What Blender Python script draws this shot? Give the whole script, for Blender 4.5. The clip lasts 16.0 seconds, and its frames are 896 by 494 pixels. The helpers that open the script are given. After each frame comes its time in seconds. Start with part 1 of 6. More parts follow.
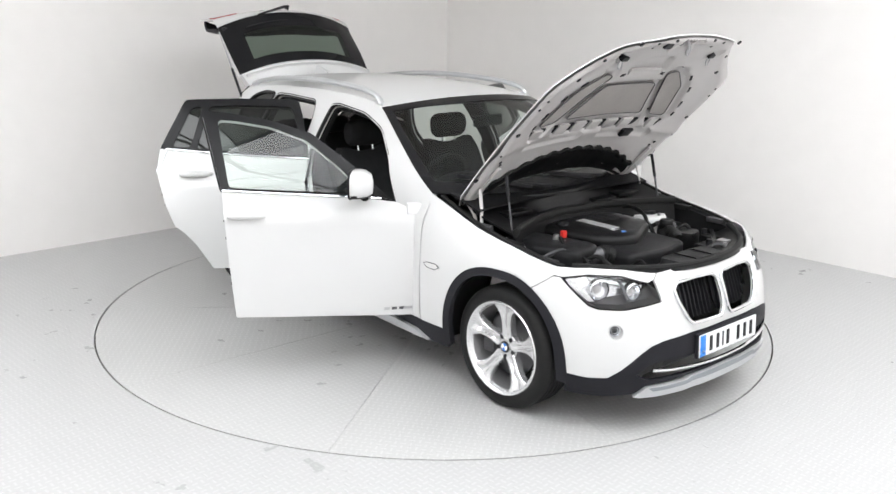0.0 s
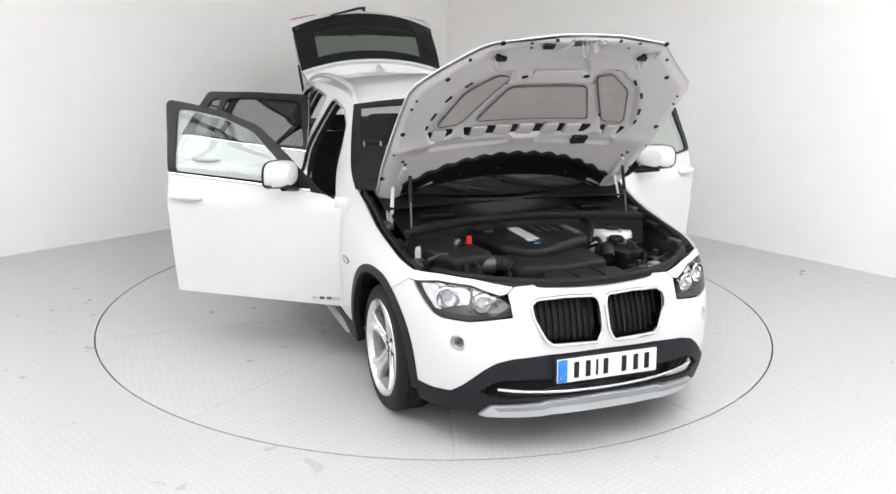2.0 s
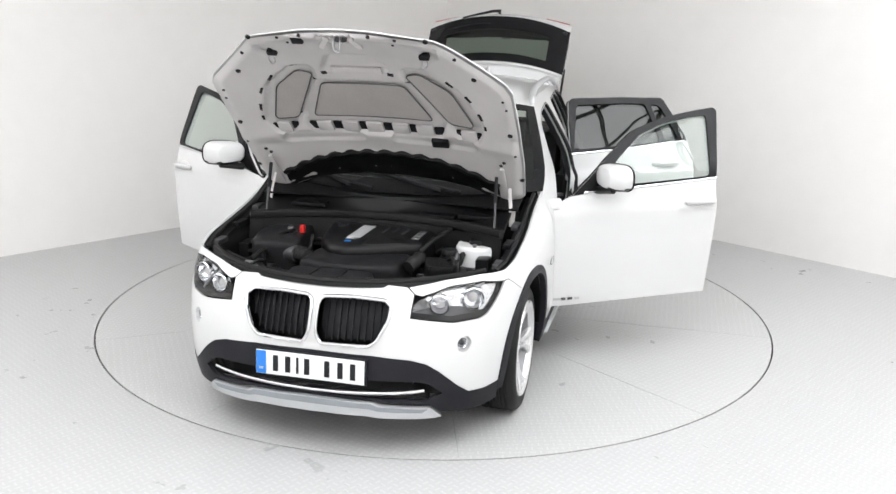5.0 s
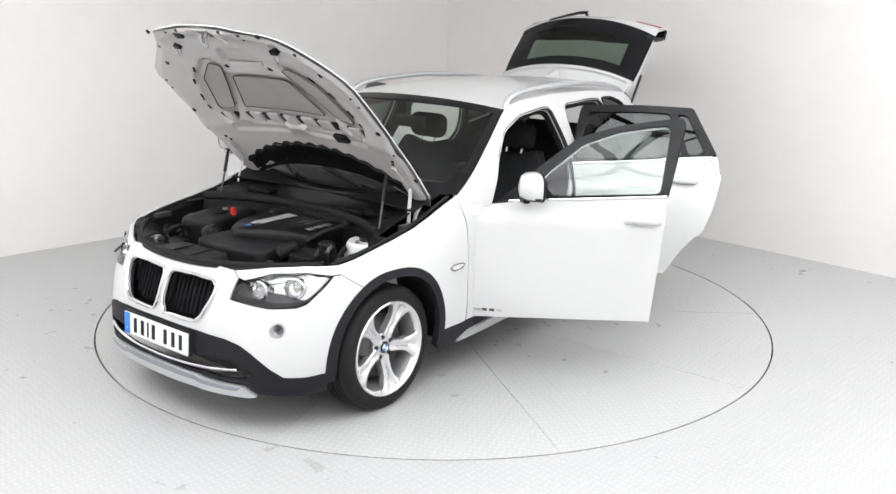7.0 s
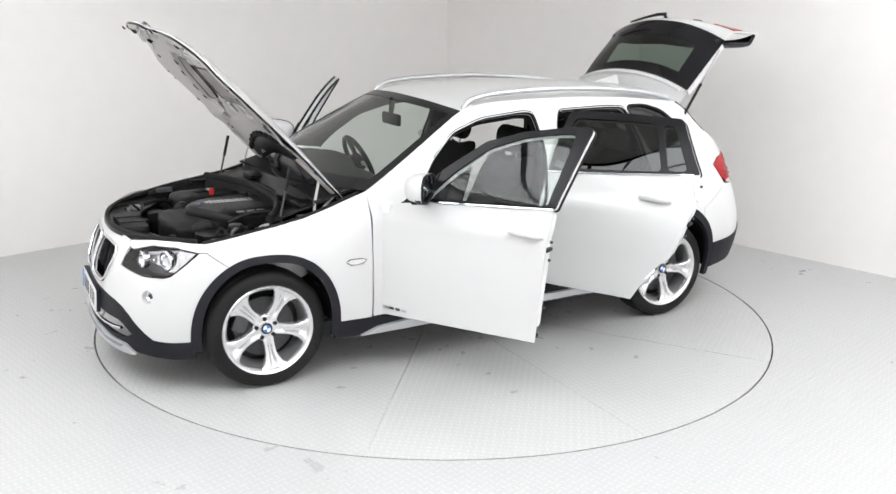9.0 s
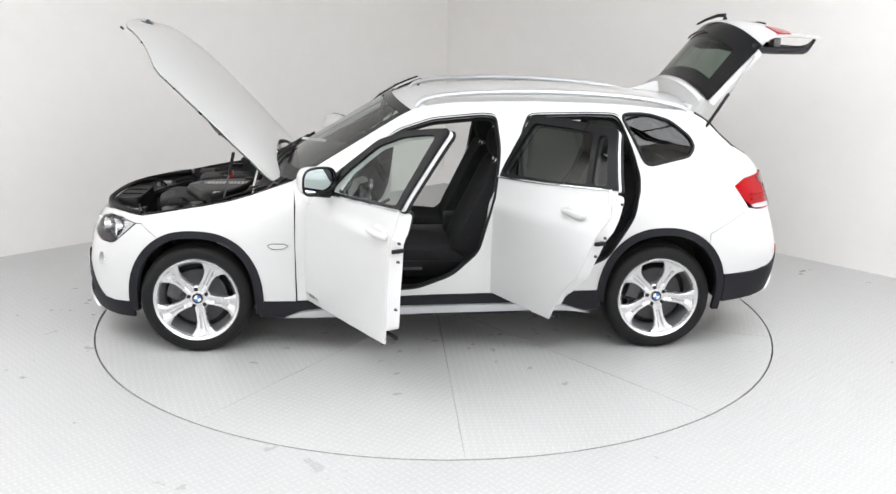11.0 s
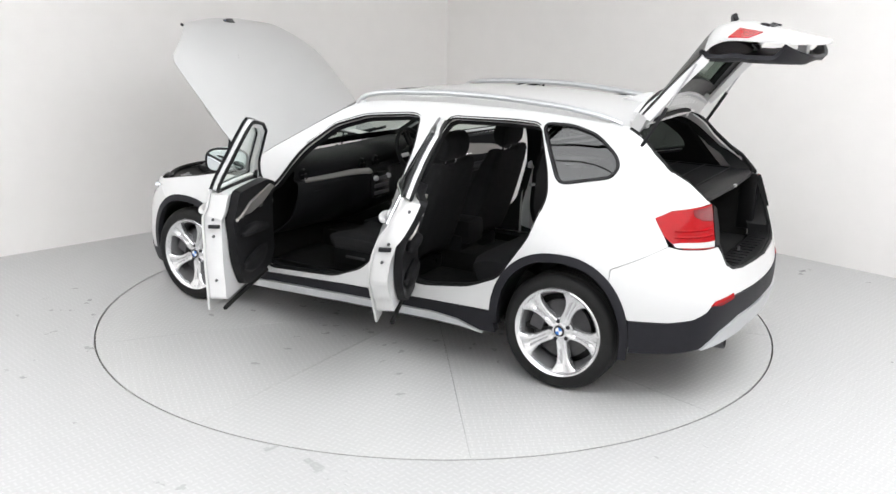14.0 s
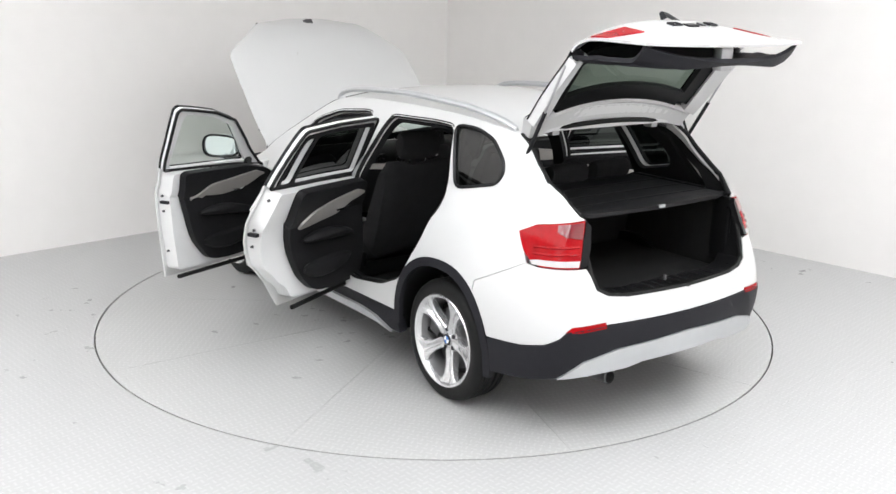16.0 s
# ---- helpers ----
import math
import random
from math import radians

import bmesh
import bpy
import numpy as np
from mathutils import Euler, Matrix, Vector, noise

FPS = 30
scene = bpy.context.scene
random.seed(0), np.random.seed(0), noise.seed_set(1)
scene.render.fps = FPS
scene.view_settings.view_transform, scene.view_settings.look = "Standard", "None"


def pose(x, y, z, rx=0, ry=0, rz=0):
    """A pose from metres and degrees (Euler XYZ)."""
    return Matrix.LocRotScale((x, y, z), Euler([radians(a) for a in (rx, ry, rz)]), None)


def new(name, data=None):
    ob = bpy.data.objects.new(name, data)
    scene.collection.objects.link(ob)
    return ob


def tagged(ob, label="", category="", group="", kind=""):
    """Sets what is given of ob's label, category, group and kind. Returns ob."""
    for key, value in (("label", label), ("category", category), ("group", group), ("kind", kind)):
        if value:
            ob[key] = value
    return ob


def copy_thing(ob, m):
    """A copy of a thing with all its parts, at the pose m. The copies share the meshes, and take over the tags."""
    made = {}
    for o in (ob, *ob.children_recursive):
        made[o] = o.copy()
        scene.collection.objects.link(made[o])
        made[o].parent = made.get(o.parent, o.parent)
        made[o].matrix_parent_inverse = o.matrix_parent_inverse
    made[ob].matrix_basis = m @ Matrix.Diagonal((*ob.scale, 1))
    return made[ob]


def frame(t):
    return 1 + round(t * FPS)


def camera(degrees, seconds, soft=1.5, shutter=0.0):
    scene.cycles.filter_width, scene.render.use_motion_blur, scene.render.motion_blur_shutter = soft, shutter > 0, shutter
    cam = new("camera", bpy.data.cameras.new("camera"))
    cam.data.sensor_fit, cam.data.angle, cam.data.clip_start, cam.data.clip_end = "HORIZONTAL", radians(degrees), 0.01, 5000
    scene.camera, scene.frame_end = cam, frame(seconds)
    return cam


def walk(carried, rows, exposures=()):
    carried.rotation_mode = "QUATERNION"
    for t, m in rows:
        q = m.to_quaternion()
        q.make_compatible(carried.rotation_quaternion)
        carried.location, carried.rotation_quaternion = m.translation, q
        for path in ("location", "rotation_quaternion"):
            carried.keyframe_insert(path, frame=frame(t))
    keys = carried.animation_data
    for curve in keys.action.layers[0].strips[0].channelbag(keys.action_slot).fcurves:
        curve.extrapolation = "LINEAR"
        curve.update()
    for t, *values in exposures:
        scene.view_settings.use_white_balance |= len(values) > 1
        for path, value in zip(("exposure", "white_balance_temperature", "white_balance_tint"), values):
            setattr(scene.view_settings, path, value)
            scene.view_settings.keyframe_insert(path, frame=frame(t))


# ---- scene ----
from mathutils.geometry import delaunay_2d_cdt

# ------------------------------------------------------------------ camera
EYE = pose(0.0771, -5.9184, 1.9972, 75.057, 0, 0) @ pose(0, 0, 0, 0, 0, 1.136)
cam = camera(53.53, 16.0)
walk(cam, [(0.0, EYE), (16.0, EYE)])

# heading of the car on the turntable, seconds and degrees
TURN = [(0.0, -47.97), (0.5, -51.51), (1.0, -56.92), (1.5, -62.72), (2.0, -68.75), (2.5, -74.65), (3.0, -80.55),
        (3.5, -86.40), (4.0, -92.35), (4.5, -98.20), (5.0, -104.20), (5.2, -106.58), (6.2, -118.35), (7.3, -131.25),
        (7.5, -133.63), (8.0, -139.60), (8.5, -145.50), (9.0, -151.42), (9.5, -157.32), (10.0, -163.38), (10.2, -165.76),
        (11.2, -177.85), (12.3, -190.99), (12.5, -193.35), (13.0, -199.15), (13.5, -204.95), (14.0, -210.80),
        (14.5, -216.58), (15.0, -222.48), (15.5, -228.30), (16.0, -234.25)]

# ------------------------------------------------------------------ world and light
world = bpy.data.worlds.new("world")
world.use_nodes = True
scene.world = world
world.node_tree.nodes["Background"].inputs[0].default_value = (0.8, 0.85, 0.9, 1)
world.node_tree.nodes["Background"].inputs[1].default_value = 0.05
LAMP = 4.35         # strength of the luminous ceiling panels
scene.view_settings.exposure = 0.0


# ------------------------------------------------------------------ materials
def mat(name, color, rough=0.5, metal=0.0, coat=0.0, grain=0.0, grain_scale=60.0, bump=0.0, bump_scale=200.0,
        rough_var=0.0, trans=0.0, ior=1.45, emit=0.0, coat_rough=0.03, spec=0.5):
    m = bpy.data.materials.new(name)
    m.use_nodes = True
    nt = m.node_tree
    b = nt.nodes["Principled BSDF"]
    b.inputs["Base Color"].default_value = (*color, 1)
    b.inputs["Roughness"].default_value = rough
    b.inputs["Metallic"].default_value = metal
    b.inputs["Coat Weight"].default_value = coat
    b.inputs["Specular IOR Level"].default_value = spec
    b.inputs["Coat Roughness"].default_value = coat_rough
    b.inputs["Transmission Weight"].default_value = trans
    b.inputs["IOR"].default_value = ior
    if emit:
        b.inputs["Emission Color"].default_value = (*color, 1)
        b.inputs["Emission Strength"].default_value = emit
    co = nt.nodes.new("ShaderNodeTexCoord")
    if grain or rough_var:
        n = nt.nodes.new("ShaderNodeTexNoise")
        n.inputs["Scale"].default_value = grain_scale
        n.inputs["Detail"].default_value = 6
        n2 = nt.nodes.new("ShaderNodeTexNoise")
        n2.inputs["Scale"].default_value = grain_scale / 14
        n2.inputs["Detail"].default_value = 3
        nt.links.new(co.outputs["Object"], n.inputs["Vector"])
        nt.links.new(co.outputs["Object"], n2.inputs["Vector"])
        add = nt.nodes.new("ShaderNodeMath")
        add.operation = "ADD"
        nt.links.new(n.outputs["Fac"], add.inputs[0])
        nt.links.new(n2.outputs["Fac"], add.inputs[1])
        if grain:
            r = nt.nodes.new("ShaderNodeMapRange")
            r.inputs["From Min"].default_value, r.inputs["From Max"].default_value = 0.6, 1.4
            r.inputs["To Min"].default_value, r.inputs["To Max"].default_value = 1 - grain, 1 + grain
            nt.links.new(add.outputs[0], r.inputs["Value"])
            mul = nt.nodes.new("ShaderNodeVectorMath")
            mul.operation = "SCALE"
            mul.inputs[0].default_value = color
            nt.links.new(r.outputs[0], mul.inputs["Scale"])
            nt.links.new(mul.outputs[0], b.inputs["Base Color"])
        if rough_var:
            r = nt.nodes.new("ShaderNodeMapRange")
            r.inputs["From Min"].default_value, r.inputs["From Max"].default_value = 0.6, 1.4
            r.inputs["To Min"].default_value, r.inputs["To Max"].default_value = max(0, rough - rough_var), min(1, rough + rough_var)
            nt.links.new(add.outputs[0], r.inputs["Value"])
            nt.links.new(r.outputs[0], b.inputs["Roughness"])
    if bump:
        n = nt.nodes.new("ShaderNodeTexNoise")
        n.inputs["Scale"].default_value = bump_scale
        n.inputs["Detail"].default_value = 4
        nt.links.new(co.outputs["Object"], n.inputs["Vector"])
        bp = nt.nodes.new("ShaderNodeBump")
        bp.inputs["Strength"].default_value = bump
        bp.inputs["Distance"].default_value = 0.002
        nt.links.new(n.outputs["Fac"], bp.inputs["Height"])
        nt.links.new(bp.outputs["Normal"], b.inputs["Normal"])
    return m


def glass(name, color, rough=0.0):
    """Thin pane: tinted clear film with a mirror gloss by Fresnel."""
    m = bpy.data.materials.new(name)
    m.use_nodes = True
    nt = m.node_tree
    nt.nodes.remove(nt.nodes["Principled BSDF"])
    out = nt.nodes["Material Output"]
    t = nt.nodes.new("ShaderNodeBsdfTransparent")
    t.inputs[0].default_value = (*color, 1)
    g = nt.nodes.new("ShaderNodeBsdfGlossy")
    g.inputs["Roughness"].default_value = rough
    lw = nt.nodes.new("ShaderNodeLayerWeight")
    lw.inputs["Blend"].default_value = 0.5
    pw = nt.nodes.new("ShaderNodeMath")
    pw.operation, pw.inputs[1].default_value = "POWER", 5.0
    nt.links.new(lw.outputs["Facing"], pw.inputs[0])
    fr = nt.nodes.new("ShaderNodeMapRange")
    fr.inputs["To Min"].default_value, fr.inputs["To Max"].default_value = 0.055, 1.0
    nt.links.new(pw.outputs[0], fr.inputs["Value"])
    mix = nt.nodes.new("ShaderNodeMixShader")
    nt.links.new(fr.outputs[0], mix.inputs[0])
    nt.links.new(t.outputs[0], mix.inputs[1])
    nt.links.new(g.outputs[0], mix.inputs[2])
    nt.links.new(mix.outputs[0], out.inputs["Surface"])
    return m


def tread_plate(name, color, turn):
    """Painted five-bar tread plate: short raised bars in alternating directions, as fine relief."""
    m = mat(name, color, 0.34, grain=0.035, grain_scale=9, rough_var=0.1)
    nt = m.node_tree
    b = nt.nodes["Principled BSDF"]
    co = nt.nodes.new("ShaderNodeTexCoord")
    mp = nt.nodes.new("ShaderNodeMapping")
    mp.inputs["Rotation"].default_value = (0, 0, radians(turn))
    mp.inputs["Scale"].default_value = (27, 27, 27)
    mp.inputs["Location"].default_value = (0, 0, 0.5)
    nt.links.new(co.outputs["Object"], mp.inputs["Vector"])
    ch = nt.nodes.new("ShaderNodeTexChecker")
    ch.inputs["Scale"].default_value = 1.0
    nt.links.new(mp.outputs[0], ch.inputs["Vector"])
    sep = nt.nodes.new("ShaderNodeSeparateXYZ")
    nt.links.new(mp.outputs[0], sep.inputs[0])

    def op(kind, x, y=None):
        k = nt.nodes.new("ShaderNodeMath")
        k.operation = kind
        for i, v in enumerate((x, y)):
            if v is None:
                continue
            if isinstance(v, (int, float)):
                k.inputs[i].default_value = v
            else:
                nt.links.new(v, k.inputs[i])
        return k.outputs[0]

    fx = op("ABSOLUTE", op("SUBTRACT", op("FRACT", sep.outputs[0]), 0.5))
    fy = op("ABSOLUTE", op("SUBTRACT", op("FRACT", sep.outputs[1]), 0.5))
    a = op("MULTIPLY", op("LESS_THAN", fx, 0.40), op("LESS_THAN", fy, 0.13))
    c = op("MULTIPLY", op("LESS_THAN", fx, 0.13), op("LESS_THAN", fy, 0.40))
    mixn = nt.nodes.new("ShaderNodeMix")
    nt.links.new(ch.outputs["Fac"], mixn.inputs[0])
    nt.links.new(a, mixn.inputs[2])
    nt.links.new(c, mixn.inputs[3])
    # glints and shade of the glossy relief put into colour: bars lighter, valleys darker
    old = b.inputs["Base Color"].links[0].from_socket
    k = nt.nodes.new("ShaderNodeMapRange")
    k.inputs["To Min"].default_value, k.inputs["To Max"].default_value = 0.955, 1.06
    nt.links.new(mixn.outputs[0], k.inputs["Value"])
    glinted = nt.nodes.new("ShaderNodeVectorMath")
    glinted.operation = "SCALE"
    nt.links.new(old, glinted.inputs[0])
    nt.links.new(k.outputs[0], glinted.inputs["Scale"])
    nt.links.new(glinted.outputs[0], b.inputs["Base Color"])
    bp = nt.nodes.new("ShaderNodeBump")
    bp.inputs["Strength"].default_value = 1.0
    bp.inputs["Distance"].default_value = 0.003
    nt.links.new(mixn.outputs[0], bp.inputs["Height"])
    nt.links.new(bp.outputs["Normal"], b.inputs["Normal"])
    return m


M_PAINT = mat("white_paint", (0.60, 0.60, 0.598), 0.3, coat=0.6, grain=0.01, grain_scale=3)
M_PAINT_IN = mat("white_jamb_paint", (0.70, 0.70, 0.70), 0.4, coat=0.3, grain=0.015, grain_scale=8)
M_HOODIN = mat("grey_primer_paint", (0.56, 0.54, 0.535), 0.42, coat=0.3, grain=0.04, grain_scale=14)
M_PAD = mat("grey_insulation", (0.37, 0.35, 0.335), 0.8, grain=0.08, grain_scale=120, bump=0.3, bump_scale=400)
M_CLAD = mat("dark_grey_plastic", (0.0175, 0.0175, 0.021), 0.5, grain=0.1, grain_scale=30, bump=0.15, bump_scale=900, spec=0.16)
M_BLACK = mat("black_plastic", (0.0065, 0.0065, 0.007), 0.33, grain=0.15, grain_scale=40, rough_var=0.08, spec=0.22)
M_GLOSSBLK = mat("gloss_black_trim", (0.010, 0.010, 0.011), 0.25, spec=0.25)
M_RUBBER = mat("tyre_rubber", (0.008, 0.008, 0.008), 0.6, grain=0.2, grain_scale=50, bump=0.2, bump_scale=300, spec=0.3)
M_SEAL = mat("rubber_seal", (0.012, 0.012, 0.012), 0.6, grain=0.1, spec=0.22)
M_FABRIC = mat("black_cloth", (0.016, 0.016, 0.017), 0.95, grain=0.25, grain_scale=250, bump=0.5, bump_scale=700, spec=0.22)
M_SOFT = mat("black_soft_plastic", (0.010, 0.010, 0.011), 0.5, grain=0.12, grain_scale=80, bump=0.25, bump_scale=900, spec=0.22)
M_CARPET = mat("black_carpet", (0.012, 0.012, 0.012), 1.0, grain=0.3, grain_scale=300, bump=0.8, bump_scale=800, spec=0.22)
M_SILVER = mat("satin_silver", (0.58, 0.59, 0.60), 0.34, metal=0.6, grain=0.03, grain_scale=20)
M_SKIDFACE = mat("satin_grey_blue", (0.30, 0.32, 0.34), 0.4, metal=0.4, grain=0.03, grain_scale=20)
M_ALLOY = mat("alloy_wheel_silver", (0.70, 0.70, 0.71), 0.24, metal=0.75, coat=0.5, grain=0.02, grain_scale=20)
M_DARKMETAL = mat("dark_metal", (0.10, 0.10, 0.105), 0.45, metal=0.7, grain=0.15, grain_scale=40)
M_DISCMETAL = mat("dark_brake_steel", (0.06, 0.06, 0.062), 0.4, metal=0.8, grain=0.2, grain_scale=40)
M_STEEL = mat("bare_steel", (0.45, 0.45, 0.46), 0.35, metal=0.9, grain=0.08, grain_scale=60)
M_CHROME = mat("chrome", (0.75, 0.76, 0.78), 0.1, metal=1.0)
M_TRIM = mat("brushed_grey_trim", (0.42, 0.40, 0.38), 0.35, metal=0.5, grain=0.05, grain_scale=90)
M_GLASS = glass("clear_green_glass", (0.78, 0.85, 0.81))
M_TINT = glass("dark_tinted_glass", (0.05, 0.058, 0.054))
M_TAILGLASS = glass("green_tailgate_glass", (0.17, 0.215, 0.18))
M_WS = glass("windscreen_glass", (0.74, 0.82, 0.77))
M_LENS = glass("headlamp_lens", (0.94, 0.95, 0.96))
M_MIRROR = mat("mirror_glass", (0.85, 0.9, 0.93), 0.02, metal=1.0)
M_RED = mat("red_lamp_plastic", (0.33, 0.002, 0.005), 0.12, spec=0.22, grain=0.1, grain_scale=30)
M_REFLECT = mat("faceted_lamp_reflector", (0.72, 0.72, 0.73), 0.16, metal=0.9, grain=0.25, grain_scale=40, bump=1.0, bump_scale=45)
M_BARREL = mat("grey_wheel_barrel", (0.20, 0.20, 0.205), 0.4, metal=0.6, grain=0.08, grain_scale=20)
M_REDCAP = mat("red_cap_plastic", (0.5, 0.02, 0.015), 0.4)
M_DARKRED = mat("dark_red_lamp_plastic", (0.16, 0.006, 0.012), 0.12, coat=1.0)
M_LAMPWHITE = mat("clear_lamp_plastic", (0.5, 0.48, 0.48), 0.2, coat=1.0)
M_BLUE = mat("blue_enamel", (0.03, 0.16, 0.5), 0.3, coat=0.6)
M_PLATE = mat("plate_white", (0.78, 0.79, 0.80), 0.35, coat=0.3, grain=0.01)
M_PLATEBLUE = mat("plate_blue", (0.02, 0.2, 0.66), 0.35, coat=0.3)
M_INK = mat("black_ink", (0.015, 0.015, 0.017), 0.45, spec=0.22)
M_PAPER = mat("white_paper", (0.8, 0.8, 0.78), 0.7)
M_WALL = mat("wall_paint", (0.86, 0.84, 0.822), 0.8, grain=0.02, grain_scale=6, bump=0.08, bump_scale=90)
M_CEIL = mat("ceiling_paint", (0.78, 0.78, 0.77), 0.85, grain=0.02, grain_scale=5)
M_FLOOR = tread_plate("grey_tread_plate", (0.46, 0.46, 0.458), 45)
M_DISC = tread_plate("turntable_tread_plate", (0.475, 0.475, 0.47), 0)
M_GAP = mat("dark_gap", (0.10, 0.095, 0.085), 0.9, grain=0.2, grain_scale=20)
M_LAMP = mat("luminous_panel", (0.965, 0.98, 1.0), 0.6, emit=LAMP)


# ------------------------------------------------------------------ mesh helpers
def part(name, bm, material, parent=None, label="", smooth=True, angle=40, pivot=None):
    me = bpy.data.meshes.new(name)
    bm.normal_update()
    bm.to_mesh(me)
    bm.free()
    me.materials.append(material)
    if smooth:
        for p in me.polygons:
            p.use_smooth = True
        me.set_sharp_from_angle(angle=radians(angle))
    ob = new(name, me)
    if parent is not None:
        ob.parent = parent
    if label:
        ob["label"] = label
    return ob


def box(bm, x0, x1, y0, y1, z0, z1, bevel=0.0, m=None, seg=2):
    r = bmesh.ops.create_cube(bm, size=1)["verts"]
    for v in r:
        v.co = Vector((x0 + (v.co.x + 0.5) * (x1 - x0), y0 + (v.co.y + 0.5) * (y1 - y0), z0 + (v.co.z + 0.5) * (z1 - z0)))
    if bevel:
        edges = list({e for v in r for e in v.link_edges})
        r = bmesh.ops.bevel(bm, geom=edges, offset=bevel, segments=seg, affect="EDGES", profile=0.6)["verts"]
        r = list({v for f in {f for v in r for f in v.link_faces} for v in f.verts})
    if m is not None:
        bmesh.ops.transform(bm, matrix=m, verts=r)
    return r


def boxes(*specs):
    bm = bmesh.new()
    for s in specs:
        box(bm, *s)
    return bm


def tube(bm, p0, p1, r0, r1=None, seg=12, caps=True):
    p0, p1 = Vector(p0), Vector(p1)
    r1 = r0 if r1 is None else r1
    d = p1 - p0
    r = bmesh.ops.create_cone(bm, cap_ends=caps, segments=seg, radius1=r0, radius2=r1, depth=d.length)["verts"]
    m = Matrix.Translation((p0 + p1) / 2) @ d.to_track_quat("Z", "Y").to_matrix().to_4x4()
    bmesh.ops.transform(bm, matrix=m, verts=r)
    return r


def sweep(bm, pts, radius, seg=8, closed=False, flat=1.0, up=Vector((0, 0, 1))):
    """A round or flattened bar along a line of points."""
    pts = [Vector(p) for p in pts]
    n = len(pts)
    rings = []
    for i, p in enumerate(pts):
        if closed:
            d = pts[(i + 1) % n] - pts[i - 1]
        else:
            d = pts[min(i + 1, n - 1)] - pts[max(i - 1, 0)]
        d.normalize()
        s = d.cross(up)
        if s.length < 1e-4:
            s = d.cross(Vector((0, 1, 0)))
        s.normalize()
        w = s.cross(d)
        r = radius(i / max(1, n - 1)) if callable(radius) else radius
        rings.append([bm.verts.new(p + (s * math.cos(2 * math.pi * k / seg) + w * math.sin(2 * math.pi * k / seg) * flat) * r) for k in range(seg)])
    m = n if closed else n - 1
    for i in range(m):
        a, b = rings[i], rings[(i + 1) % n]
        for k in range(seg):
            bm.faces.new((a[k], a[(k + 1) % seg], b[(k + 1) % seg], b[k]))
    if not closed:
        bm.faces.new(rings[0][::-1])
        bm.faces.new(rings[-1])
    bmesh.ops.recalc_face_normals(bm, faces=bm.faces)


def spline(pts, per=6, closed=False):
    """Catmull-Rom line through the points."""
    pts = [Vector(p) for p in pts]
    n = len(pts)
    out = []
    for i in range(n if closed else n - 1):
        if closed:
            a, b, c, d = pts[i - 1], pts[i], pts[(i + 1) % n], pts[(i + 2) % n]
        else:
            a, b, c, d = pts[max(i - 1, 0)], pts[i], pts[i + 1], pts[min(i + 2, n - 1)]
        for k in range(per):
            t = k / per
            out.append(0.5 * (2 * b + (c - a) * t + (2 * a - 5 * b + 4 * c - d) * t * t + (3 * b - a - 3 * c + d) * t ** 3))
    if not closed:
        out.append(pts[-1])
    return out


def lathe(bm, prof, seg=48, axis="y"):
    """Turn a profile of (radius, along) round the axis."""
    rings = []
    for r, h in prof:
        ring = []
        for k in range(seg):
            a = 2 * math.pi * k / seg
            c, s = r * math.cos(a), r * math.sin(a)
            ring.append(bm.verts.new((c, h, s) if axis == "y" else (c, s, h) if axis == "z" else (h, c, s)))
        rings.append(ring)
    for a, b in zip(rings, rings[1:]):
        for k in range(seg):
            bm.faces.new((a[k], a[(k + 1) % seg], b[(k + 1) % seg], b[k]))
    bmesh.ops.recalc_face_normals(bm, faces=bm.faces)
    return rings


def within(poly, x, y):
    c = False
    n = len(poly)
    for i in range(n):
        x0, y0 = poly[i]
        x1, y1 = poly[i - 1]
        if (y0 > y) != (y1 > y) and x < (x1 - x0) * (y - y0) / (y1 - y0) + x0:
            c = not c
    return c


def dense(poly, step):
    out = []
    n = len(poly)
    for i in range(n):
        (x0, y0), (x1, y1) = poly[i], poly[(i + 1) % n]
        k = max(1, int(math.hypot(x1 - x0, y1 - y0) / step + 0.5))
        out += [(x0 + (x1 - x0) * j / k, y0 + (y1 - y0) * j / k) for j in range(k)]
    return out


def rounded(poly, r, seg=4):
    """Round a polygon's corners."""
    out = []
    n = len(poly)
    for i in range(n):
        p, a, b = Vector(poly[i]), Vector(poly[i - 1]), Vector(poly[(i + 1) % n])
        da, db = (a - p), (b - p)
        la, lb = da.length, db.length
        k = min(r, 0.45 * la, 0.45 * lb)
        p0, p2 = p + da / la * k, p + db / lb * k
        for j in range(seg + 1):
            t = j / seg
            q = p0 * (1 - t) ** 2 + p * 2 * t * (1 - t) + p2 * t * t
            out.append((q.x, q.y))
    return out


